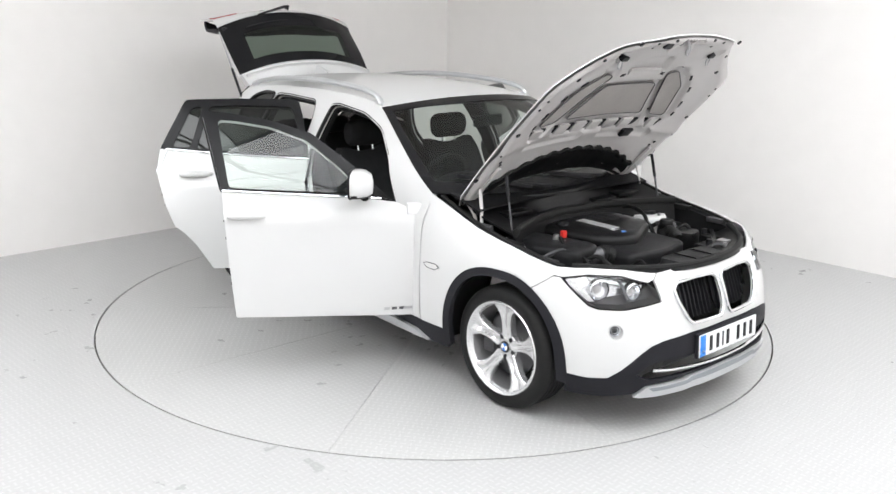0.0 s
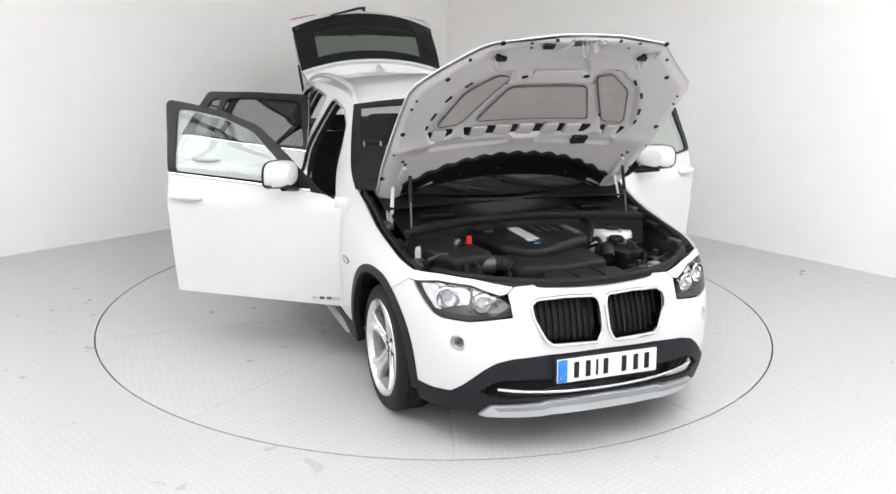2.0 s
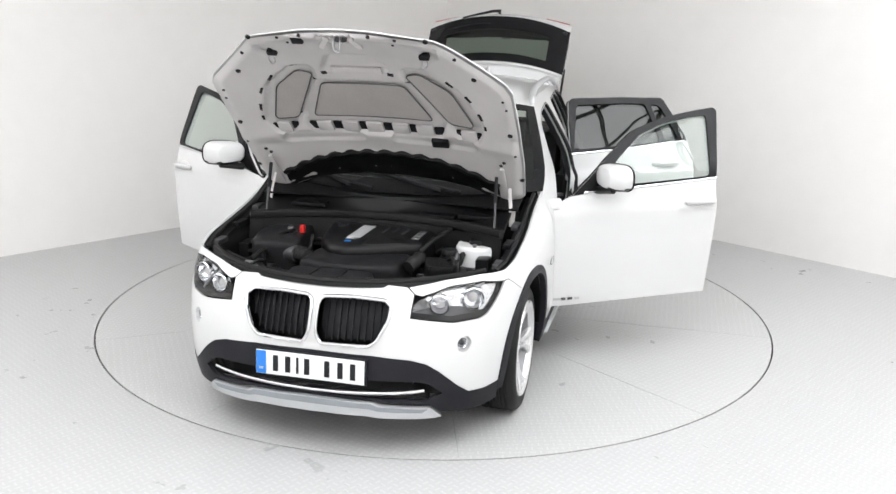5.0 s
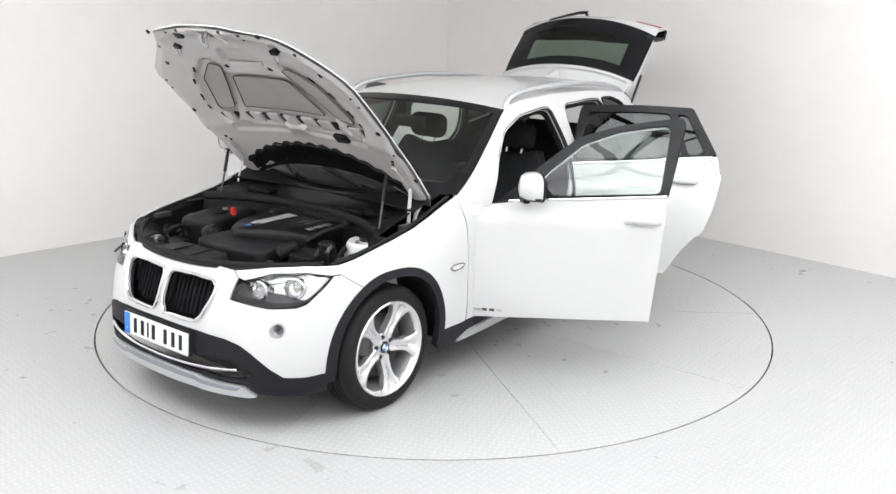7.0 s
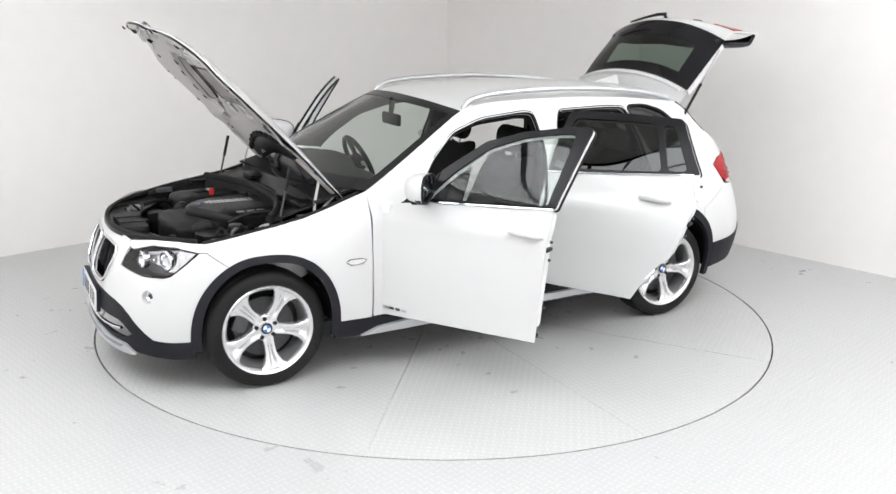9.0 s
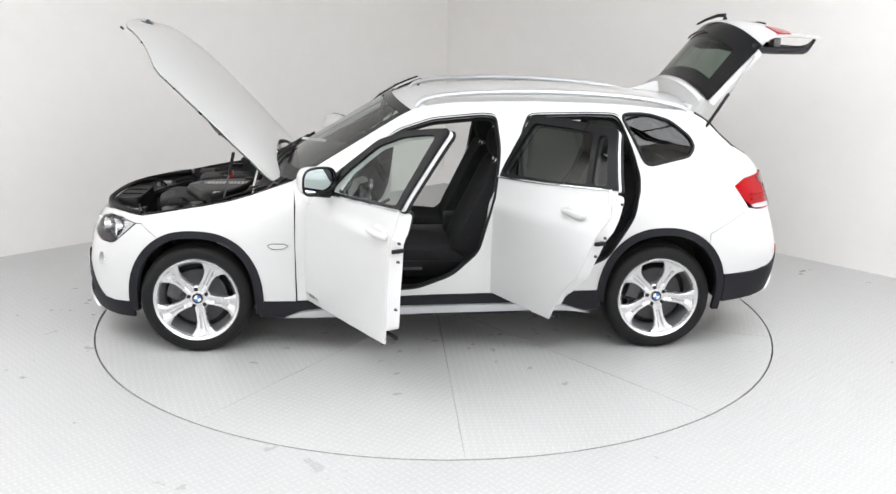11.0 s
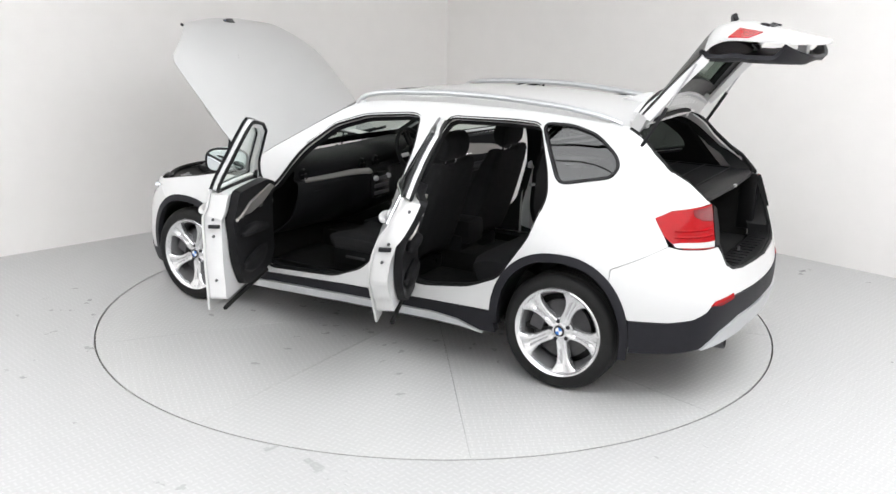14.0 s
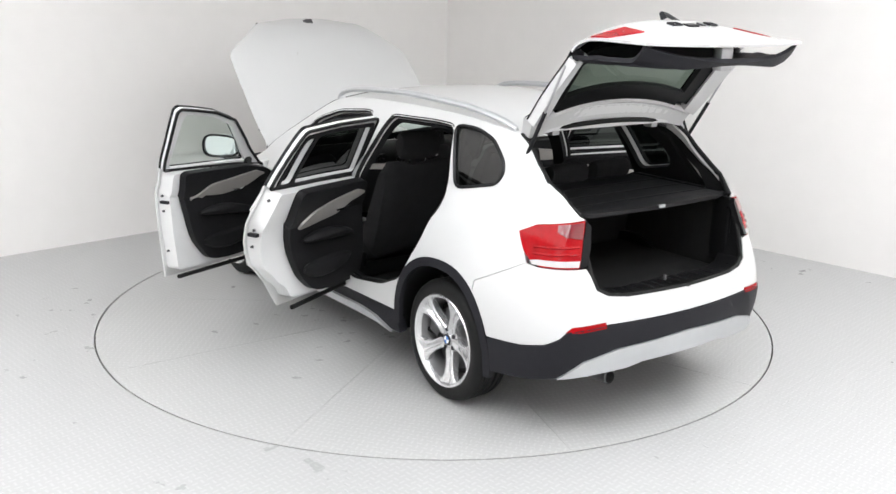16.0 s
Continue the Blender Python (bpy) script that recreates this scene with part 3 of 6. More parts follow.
# rear bumper
half = [(20.0, 0.713), (18.2, 0.715), (17.7, 0.728), (17.42, 0.76), (17.28, 0.82), (17.15, 0.858), (16.85, 0.857), (15.5, 0.860), (15.155, 0.8705), (13.965, 0.733), (a_of(-1.6642), 0.643)] + [(a_of(x), z) for x, z in R_CUT if x < -1.665 and z > 0.49] + [(14.36, 0.48),
        (15.2, 0.492), (15.85, 0.515), (16.3, 0.55), (16.62, 0.588), (17.6, 0.60), (20.0, 0.602)]
full = half + [(40 - a, z) for a, z in half[-2:0:-1]]
part("rear_bumper", sheet(flank, AZ(*full), [], 0.045, 0.02, IN, edge=0.03), M_PAINT, car, "white painted rear bumper")
half = [(20.0, 0.598), (17.6, 0.596), (16.62, 0.584), (16.3, 0.546), (15.85, 0.511), (15.2, 0.488), (14.37, 0.476), (14.42, 0.30), (15.4, 0.318), (16.3, 0.345), (16.7, 0.385), (17.1, 0.43), (17.9, 0.475), (20.0, 0.50)]
full = half + [(40 - a, z) for a, z in half[-2:0:-1]]
rear_clad = part("rear_cladding", sheet(flank, AZ(*full), [], 0.045, 0.02, IN, edge=0.03, lift=0.006), M_CLAD, car, "dark grey plastic lower rear bumper")
half = [(20.0, 0.498), (17.9, 0.473), (17.1, 0.428), (16.7, 0.383), (16.32, 0.345), (17.0, 0.35), (18.2, 0.365), (18.6, 0.385), (20.0, 0.39)]
full = half + [(40 - a, z) for a, z in half[-2:0:-1]]
part("rear_skid_plate", sheet(flank, AZ(*full), [], 0.04, 0.02, IN, edge=0.03, lift=0.016), M_SILVER, rear_clad, "silver rear skid plate")

for sy in (1, -1):
    o = AZ((16.52, 0.582), (16.75, 0.603), (17.6, 0.612), (17.62, 0.585), (17.0, 0.575))
    bm = sheet(flank, o, [], 0.03, 0.012, IN, lift=0.006)
    part("rear_reflector", flipped(bm) if sy < 0 else bm, M_RED, car, "red reflector strip")
    # wheel arch edging
    for cx in (1.38, -1.38):
        cx2 = cx - 0.006 * (1 if cx < 0 else 0)
        outer_ = sarch(cx2, 0.395, 0.425, 30) if cx > 0 else sarch(cx2, 0.40, 0.447, 30)
        inner_ = (sarch(cx2, 0.345, 0.384, 30) if cx > 0 else sarch(cx2, 0.354, 0.402, 30))[::-1]
        lo = 0.25 if cx > 0 else 0.335
        outer_ = ([(outer_[0][0], lo)] if lo < 0.32 else []) + outer_ + [(outer_[-1][0], 0.25)]
        inner_ = [(inner_[0][0], 0.25)] + inner_ + ([(inner_[-1][0], lo)] if lo < 0.32 else [])
        bm = sheet(flank, XZ(*(outer_ + inner_)), [], 0.03, 0.03, IN, edge=0.025, lift=0.006)
        part("wheel_arch_trim", flipped(bm) if sy < 0 else bm, M_CLAD, car, "dark grey plastic wheel arch edging")
        # liner
        bm = bmesh.new()
        n = 24
        ring = []
        for k in range(n + 1):
            a = radians(-2 + 184 * k / n)
            lx, lz = cx + 0.372 * math.cos(a), 0.325 + (0.395 if cx > 0 else 0.415) * math.sin(a)
            ly = min(0.875, flank(s_of(a_of(lx)), max(lz, 0.40)).y - 0.02)
            ring.append([bm.verts.new((lx, y, lz)) for y in (ly, ly - 0.06, 0.5)])
        for k in range(n):
            for j in range(2):
                bm.faces.new((ring[k][j], ring[k + 1][j], ring[k + 1][j + 1], ring[k][j + 1]))
        bm.faces.new([r[2] for r in ring])
        bmesh.ops.recalc_face_normals(bm, faces=bm.faces)
        part("wheel_arch_liner", flipped(bm) if sy < 0 else bm, M_BLACK, car)
    # sill
    bm = sheet(flank, XZ((1.02, 0.33), (0.79, 0.331), (0.0, 0.368), (-0.6, 0.381), (-1.0, 0.388), (-1.02, 0.262), (-0.9, 0.26), (0.86, 0.225), (1.01, 0.225)), [], 0.045, 0.05, IN, lift=0.004)
    sill = part("sill_cladding", flipped(bm) if sy < 0 else bm, M_CLAD, car, "dark grey plastic sill cladding")
    bm = sheet(flank, XZ((0.86, 0.232), (0.76, 0.272), (0.60, 0.290), (0.0, 0.308), (-0.62, 0.320), (-0.78, 0.305), (-0.95, 0.252), (-0.80, 0.272), (-0.6, 0.275), (0.0, 0.262), (0.6, 0.238)), [], 0.04, 0.02, IN, lift=0.022)
    part("sill_strip", flipped(bm) if sy < 0 else bm, M_SILVER, sill, "silver sill strip")
    # side repeater badge
    o = XZ((0.955, 0.668), (0.93, 0.682), (0.855, 0.680), (0.83, 0.67), (0.86, 0.652), (0.925, 0.65))
    bm = sheet(flank, o, [], 0.02, 0.006, IN, lift=0.006, edge=0.01)
    rp = part("side_repeater", flipped(bm) if sy < 0 else bm, M_PAINT, car, "white side repeater with thin surround")
    bm = bmesh.new()
    sweep(bm, [flank(*p) + Vector((0, 0.006, 0)) for p in dense(o, 0.012)], 0.0022, 6, closed=True)
    part("surround", flipped(bm) if sy < 0 else bm, M_DARKMETAL, rp)

# roof and windscreen
ROOF_X = [-1.66, -1.3, -0.95, -0.58, -0.2, 0.03, 0.16, 0.24]
ROOF_Z = [1.485, 1.518, 1.536, 1.542, 1.53, 1.503, 1.48, 1.46]


def roof_at(u, v):
    """u along from front to rear, v across from right to left."""
    w = 2 * v - 1
    xe = 0.13 - u * 1.73
    xc = 0.235 - u * 1.895
    e = rim(xe)
    zc = table(ROOF_X, ROOF_Z, xc)
    k = 1 - abs(w) ** 2.4
    x = xe + (xc - xe) * (1 - w * w)
    return Vector((x, e.y * math.copysign(abs(w) ** 0.97, w), e.z + (zc - e.z) * k))


part("roof", grid_sheet(roof_at, 40, 32, 0.02), M_PAINT, car, "white painted roof")


def screen_at(u, v, lift=0.0):
    """u from the base up, v from right to left."""
    w = 2 * v - 1
    e = rim(0.80 - 0.67 * u)
    b = 1 - abs(w) ** 2.2
    return Vector((e.x + b * (0.20 - 0.095 * u), e.y * w, e.z + b * (-0.03 + 0.08 * u) + lift))


def band(u0, u1, v0, v1, nu, nv, lift):
    return grid_sheet(lambda u, v: screen_at(u0 + (u1 - u0) * u, v0 + (v1 - v0) * v, lift), nu, nv, 0.004)


ws = part("windscreen", grid_sheet(screen_at, 20, 30, 0.0), M_WS, car, "clear laminated windscreen")
ws.visible_shadow = False
for args in ((0.0, 0.12, 0, 1), (0.92, 1.0, 0, 1), (0.12, 0.92, 0, 0.035), (0.12, 0.92, 0.965, 1.0)):
    part("screen_border", band(*args, 12, 20, 0.003), M_GLOSSBLK, ws, "black glass border")

# roof rails
for sy in (1, -1):
    pts = []
    for x, z in ((0.10, 1.440), (0.03, 1.492), (-0.2, 1.523), (-0.68, 1.535), (-1.17, 1.508), (-1.45, 1.468), (-1.56, 1.435)):
        r_ = rim(x)
        pts.append((x, (r_.y - 0.012) * sy, z))
    bm = bmesh.new()
    sweep(bm, spline(pts, 8), lambda t: 0.011 + 0.012 * math.sin(math.pi * t) ** 0.4, 10, flat=0.8)
    rail = part("roof_rail", bm, M_SILVER, car, "satin silver roof rail")
    for x, z in ((0.075, 1.452), (-1.53, 1.432)):
        bm = bmesh.new()
        r_ = rim(x)
        box(bm, x - 0.035, x + 0.035, (r_.y - 0.012) * sy - 0.011, (r_.y - 0.012) * sy + 0.011, z - 0.04, z + 0.006, 0.006)
        part("foot", bm, M_SILVER, rail)

# aerial fin
bm = bmesh.new()
fin = [(-1.35, 1.515), (-1.52, 1.567), (-1.545, 1.562), (-1.55, 1.495)]
a_ = [bm.verts.new((x, -0.022 if z < 1.56 else -0.007, z)) for x, z in fin]
b_ = [bm.verts.new((x, 0.022 if z < 1.56 else 0.007, z)) for x, z in fin]
bm.faces.new(a_)
bm.faces.new(b_[::-1])
for i in range(4):
    bm.faces.new((a_[i], b_[i], b_[(i + 1) % 4], a_[(i + 1) % 4]))
bmesh.ops.recalc_face_normals(bm, faces=bm.faces)
bmesh.ops.bevel(bm, geom=list(bm.edges), offset=0.005, segments=2, affect="EDGES")
part("aerial_fin", bm, M_PAINT, car, "small white aerial fin")

# quarter windows
for sy in (1, -1):
    bm = sheet(flank, XZ(*Q_OPEN), [], 0.05, 0.0, IN, lift=-0.008)
    q = part("quarter_window", flipped(bm) if sy < 0 else bm, M_TINT, car, "dark tinted quarter window")
    q.visible_shadow = False
    for nm, hole, rr, mt, inset in (("window_seal", Q_OPEN, 0.010, M_GLOSSBLK, 0.0), ("door_seal", F_OPEN, 0.013, M_SEAL, -0.006), ("door_seal", R_OPEN, 0.013, M_SEAL, -0.006)):
        bm = bmesh.new()
        pts = []
        for p in dense(XZ(*hole), 0.03):
            c = flank(*p)
            pts.append(c + Vector((0, -0.014 if nm == "door_seal" else 0.0, 0)))
        sweep(bm, pts, rr, 8, closed=True, up=Vector((0, 1, 0)))
        part(nm, flipped(bm) if sy < 0 else bm, mt, car, "black rubber seal")


# ------------------------------------------------------------------ wheels
WHEEL_R = 0.326


def wheel_meshes():
    """Meshes of one wheel, axle along y, outer face towards +y, centre at the hub's outer face."""
    t = bmesh.new()
    R, w = WHEEL_R, 0.112
    prof = [(0.238, 0.088), (0.252, 0.103), (0.275, 0.108), (0.300, 0.104), (0.316, 0.092), (0.323, 0.075)]
    for y in (0.052, 0.018, -0.018, -0.052):
        prof += [(R, y + 0.014), (R - 0.008, y + 0.004 + 0.004), (R - 0.008, y - 0.004), (R, y - 0.008)]
    prof += [(0.323, -0.078), (0.300, -0.104), (0.275, -0.108), (0.232, -0.09)]
    lathe(t, prof, 72)
    barrel = bmesh.new()
    lathe(barrel, [(0.243, 0.094), (0.249, 0.103), (0.245, 0.108), (0.234, 0.100), (0.222, 0.078), (0.205, 0.03), (0.200, -0.08), (0.215, -0.095)], 64)
    lip = bmesh.new()
    lathe(lip, [(0.2435, 0.0945), (0.2505, 0.1035), (0.2455, 0.1095), (0.236, 0.1045), (0.2275, 0.094), (0.2225, 0.080)], 64)
    rim_ = bmesh.new()
    # five broad flared spokes with a hollow down the middle
    for k in range(5):
        m = Matrix.Rotation(2 * math.pi * k / 5 + math.pi / 2, 4, "Y")
        rows = []
        for r, hw, y0, dip, th in ((0.045, 0.034, 0.062, 0.0, 0.05), (0.075, 0.030, 0.066, 0.008, 0.05), (0.105, 0.029, 0.070, 0.014, 0.048), (0.14, 0.030, 0.076, 0.018, 0.045),
                                   (0.175, 0.040, 0.084, 0.020, 0.04), (0.208, 0.056, 0.092, 0.015, 0.035), (0.233, 0.080, 0.098, 0.006, 0.03)):
            row = []
            for q, e in ((-1.0, -th), (-1.0, -0.006), (-0.85, 0.0), (-0.45, 0.0), (-0.15, -dip), (0.15, -dip), (0.45, 0.0), (0.85, 0.0), (1.0, -0.006), (1.0, -th)):
                row.append(rim_.verts.new(m @ Vector((math.sqrt(max(0.0, r * r - (q * hw) ** 2)) if r > 0.2 else r, y0 + e, q * hw))))
            rows.append(row)
        for a, b in zip(rows, rows[1:]):
            for i in range(len(a) - 1):
                rim_.faces.new((a[i], a[i + 1], b[i + 1], b[i]))
    lathe(rim_, [(0.0, 0.066), (0.034, 0.068), (0.036, 0.062), (0.060, 0.058), (0.072, 0.05), (0.075, 0.02)], 40)
    bmesh.ops.recalc_face_normals(rim_, faces=rim_.faces)
    # black plugs standing for the shaded bolt holes of the hub
    bolts = []
    for k in range(5):
        a = 2 * math.pi * (k + 0.5) / 5 + math.pi / 2
        c = Vector((0.054 * math.cos(a), 0.058, -0.054 * math.sin(a)))
        bolt = bmesh.new()
        tube(bolt, c, c + Vector((0, 0.006, 0)), 0.0125, 0.0115, 12)
        bolts.append(("bolt", bolt, M_INK, ""))
    cap = bmesh.new()
    lathe(cap, [(0.0, 0.0715), (0.022, 0.0705), (0.031, 0.0685), (0.033, 0.064)], 32)
    quad = bmesh.new()
    for k in range(4):
        a0 = k * math.pi / 2
        vs = [quad.verts.new((0, 0.0735, 0))] + [quad.verts.new((0.021 * math.cos(a0 + j * math.pi / 12), 0.0725, 0.021 * math.sin(a0 + j * math.pi / 12))) for j in range(7)]
        f = quad.faces.new(vs[::-1])
    blue, white = quad, quad.copy()
    blue.faces.ensure_lookup_table()
    white.faces.ensure_lookup_table()
    bmesh.ops.delete(blue, geom=[blue.faces[i] for i in (0, 2)], context="FACES")
    bmesh.ops.delete(white, geom=[white.faces[i] for i in (1, 3)], context="FACES")
    disc = bmesh.new()
    lathe(disc, [(0.03, 0.02), (0.165, 0.02), (0.165, -0.004), (0.03, -0.004)], 48)
    cal = bmesh.new()
    box(cal, -0.06, 0.06, -0.035, 0.052, 0.10, 0.18, 0.012, Matrix.Rotation(radians(60), 4, "Y"))
    back = bmesh.new()
    lathe(back, [(0.0, -0.02), (0.20, -0.02)], 40)
    return (("tyre", t, M_RUBBER, "black road tyre"), ("barrel", barrel, M_BARREL, ""), ("rim_lip", lip, M_ALLOY, ""), ("rim", rim_, M_ALLOY, "five-spoke silver alloy rim"), *bolts,
            ("centre_cap", cap, M_INK, "round centre cap"), ("cap_blue", blue, M_BLUE, ""), ("cap_white", white, M_PLATE, ""),
            ("brake_disc", disc, M_DISCMETAL, "steel brake disc"), ("caliper", cal, M_DARKMETAL, ""), ("backing", back, M_BLACK, ""))


def wheel(first_set):
    w = new("wheel")
    w.parent = car
    for nm, data, mt, lb in first_set:
        ob = new(nm, data)
        ob.parent = w
        if lb:
            ob["label"] = lb
    return w


SET = []
for nm, b_, mt, lb in wheel_meshes():
    me = bpy.data.meshes.new(nm)
    b_.to_mesh(me)
    b_.free()
    me.materials.append(mt)
    for p in me.polygons:
        p.use_smooth = True
    me.set_sharp_from_angle(angle=radians(32))
    SET.append((nm, me, mt, lb))
for x in (1.38, -1.38):
    for sy in (1, -1):
        w = wheel(SET)
        w.matrix_basis = pose(x, sy * 0.752, WHEEL_R, 0, {(1, 1): 8, (1, 0): 12, (-1, 1): 34, (-1, 0): 20}[(sy, int(x > 0))], 0 if sy > 0 else 180)
        w["label"] = "silver five-spoke alloy wheel with black tyre"


# ------------------------------------------------------------------ doors
def inset_flank(d):
    """The flank moved inwards by d."""
    def f(s, z):
        e = 0.01
        p = flank(s, z)
        n = (flank(s + e, z) - flank(s - e, z)).cross(flank(s, z + e) - flank(s, z - e)).normalized()
        if n.y < 0:
            n = -n
        return p - n * d
    return f


def handle_at(door, dp, x, z):
    c = flank(s_of(a_of(x)), z)
    bm = bmesh.new()
    pts = [Vector((x + 0.095 - 0.19 * k / 10, c.y + 0.010 + 0.022 * math.sin(math.pi * k / 10) ** 0.6, z + 0.004 * math.sin(math.pi * k / 10))) for k in range(11)]
    sweep(bm, pts, lambda t: 0.010 + 0.007 * math.sin(math.pi * t) ** 0.5, 10, flat=1.15)
    dp("handle", bm, M_PAINT, "white painted pull handle")
    bm = bmesh.new()
    bmesh.ops.create_uvsphere(bm, u_segments=20, v_segments=10, radius=1)
    placed(bm, Matrix.Translation((x + 0.005, c.y - 0.004, z + 0.006)) @ Matrix.Diagonal((0.062, 0.009, 0.034, 1)))
    dp("handle_recess", bm, M_PAINT_IN)


def door(sy, front):
    if front:
        hinge = Vector((0.742, 0.908, 0))
        skin = [(0.785, 0.345), (0.787, 0.70), (0.772, 0.88), (0.735, 0.945), (0.62, 1.003), (0.40, 1.022), (-0.268, 1.072), (-0.265, 0.95), (-0.252, 0.75), (-0.233, 0.52), (-0.222, 0.392)]
        frame_o = [(0.66, 0.985), (0.62, 1.003), (0.42, 1.195), (0.22, 1.345), (0.0, 1.412), (-0.2, 1.445), (-0.335, 1.462), (-0.355, 1.445), (-0.31, 1.25), (-0.272, 1.075), (0.40, 1.025)]
        panes = [[(0.49, 1.037), (0.365, 1.175), (0.19, 1.315), (0.0, 1.383), (-0.18, 1.414), (-0.278, 1.422), (-0.232, 1.085)]]
        trim = [(0.66, 0.985), (0.42, 1.045), (-0.20, 1.088), (-0.16, 0.85), (-0.08, 0.60), (0.04, 0.46), (0.20, 0.44), (0.60, 0.43), (0.70, 0.50)]
        tint = M_GLASS
        wht, lab = "front_door", "white front passenger door standing open"
        hx, hz = -0.145, 0.945
    else:
        hinge = Vector((-0.36, 0.878, 0))
        skin = [(-0.295, 0.398), (-0.30, 0.60), (-0.325, 0.85), (-0.345, 1.081), (-0.8, 1.115), (-1.235, 1.15), (-1.262, 1.02), (-1.225, 0.84), (-1.175, 0.70), (-1.12, 0.655), (-1.055, 0.58), (-1.0, 0.49), (-0.955, 0.415)]
        frame_o = [(-0.345, 1.083), (-0.355, 1.30), (-0.372, 1.425), (-0.40, 1.438), (-0.75, 1.445), (-1.055, 1.438), (-1.075, 1.425), (-1.235, 1.152), (-0.8, 1.118)]
        panes = [[(-0.365, 1.11), (-0.42, 1.395), (-0.75, 1.405), (-0.925, 1.40), (-1.02, 1.15), (-0.8, 1.135)], [(-1.055, 1.155), (-0.965, 1.398), (-1.035, 1.392), (-1.165, 1.162)]]
        trim = [(-0.34, 1.10), (-0.8, 1.13), (-1.07, 1.145), (-1.06, 1.0), (-1.0, 0.78), (-0.90, 0.58), (-0.78, 0.475), (-0.60, 0.455), (-0.36, 0.46), (-0.31, 0.60)]
        tint = M_TINT
        wht, lab = "rear_door", "white rear passenger door standing open"
        hx, hz = -1.03, 1.005

    def fit(bm):
        if sy < 0:
            flipped(bm)
        return placed(bm, Matrix.Translation((-hinge.x, -hinge.y * sy, 0)))

    d = part(wht, fit(sheet(flank, XZ(*skin), [], 0.028, 0.010, IN, edge=0.028)), M_PAINT, car, lab)
    d.matrix_basis = pose(hinge.x, hinge.y * sy, -0.003 if front else -0.015, 0, 0, (-62.0 if front else -65.0) * sy)

    def dp(name, bm, material, label=""):
        return part(name, fit(bm), material, d, label)

    f_in = inset_flank(0.012)
    cxm = sum(p[0] for p in skin) / len(skin)
    body = []
    for x, z in skin:
        x2 = x + (0.022 if x < cxm else -0.012)
        body.append((x2, z + 0.05 if z < 0.55 else z - 0.004))
    dp("door_body", sheet(inset_flank(0.010), XZ(*rounded(body, 0.03)), [], 0.05, 0.088, IN, edge=0.03), M_PAINT_IN, "white inner door shell")
    dp("window_frame", sheet(flank, XZ(*rounded(frame_o, 0.015)), [XZ(*rounded(p, 0.03)) for p in panes], 0.04, 0.014, IN, edge=0.025), M_GLOSSBLK, "gloss black window frame")
    dp("inner_frame", sheet(inset_flank(0.018), XZ(*rounded(frame_o, 0.015)), [XZ(*rounded(p, 0.03)) for p in panes], 0.04, 0.024, IN, edge=0.025), M_PAINT_IN, "white inner window frame")
    if not front:
        # black lining round the panes on the inside
        lip = [(-0.345, 1.10), (-0.398, 1.415), (-0.75, 1.425), (-1.05, 1.415), (-1.195, 1.155), (-0.8, 1.125)]
        dp("frame_lining", sheet(inset_flank(0.045), XZ(*rounded(lip, 0.02)), [XZ(*rounded(p, 0.03)) for p in panes], 0.04, 0.006, IN, edge=0.025), M_SOFT, "black lining round the window")
    for p in panes:
        g = dp("window", sheet(f_in, XZ(*rounded(p, 0.02)), [], 0.06, 0.0, IN), tint, "side window pane")
        g.visible_shadow = False
    # seal along the frame's outer edge
    line = [inset_flank(0.045)(*q) for q in dense(XZ(*rounded(frame_o, 0.015)), 0.03)]
    bm = bmesh.new()
    sweep(bm, line, 0.009, 8, closed=True, up=Vector((0, 1, 0)))
    dp("frame_seal", bm, M_SEAL, "black rubber seal")
    # bright strip under the glass
    bm = bmesh.new()
    ends = [p for p in skin if p[1] > 0.99]
    xs = [min(p[0] for p in ends), max(p[0] for p in ends) - (0.05 if front else 0)]
    pts = []
    for k in range(15):
        x = xs[1] + (xs[0] - xs[1]) * k / 14
        z = float(np.interp(x, [p[0] for p in sorted(ends)], [p[1] for p in sorted(ends)]))
        pts.append(flank(s_of(a_of(x)), z) + Vector((0, 0.004, 0.002)))
    sweep(bm, pts, 0.006, 6)
    dp("waist_strip", bm, M_CHROME, "satin bright strip under the window")
    handle_at(d, dp, hx, hz)
    # trim panel inside
    f2 = inset_flank(0.10)
    t_ = dp("trim_panel", sheet(f2, XZ(*rounded(trim, 0.06)), [], 0.05, 0.045, IN, edge=0.03), M_SOFT, "black moulded trim panel")
    x0, x1, zc = (0.55, -0.12, 0.945) if front else (-0.38, -0.98, 0.985)
    rows = [(x0, zc + 0.035, 0.006), (x0 + (x1 - x0) * 0.12, zc + 0.04, 0.026), (x0 + (x1 - x0) * 0.45, zc + 0.015, 0.032), (x0 + (x1 - x0) * 0.8, zc + 0.0, 0.028), (x1, zc - 0.01, 0.016)]
    up = [(x, z + h) for x, z, h in rows]
    dn = [(x, z - h) for x, z, h in reversed(rows)]
    dp("trim_strip", sheet(inset_flank(0.152), XZ(*rounded(up + dn, 0.01)), [], 0.03, 0.012, IN, edge=0.02), M_TRIM, "grey metallic trim strip")
    # armrest
    bm = bmesh.new()
    pts = []
    for k in range(9):
        x = x0 + (x1 - x0) * (0.15 + 0.75 * k / 8)
        pts.append(inset_flank(0.165)(s_of(a_of(x)), zc - 0.17 - 0.05 * (1 - k / 8) ** 2))
    sweep(bm, pts, lambda t: 0.012 + 0.03 * math.sin(math.pi * min(1, t * 0.95 + 0.05)) ** 0.6, 10, flat=0.8)
    dp("armrest", bm, M_SOFT, "black padded armrest")
    bm = bmesh.new()
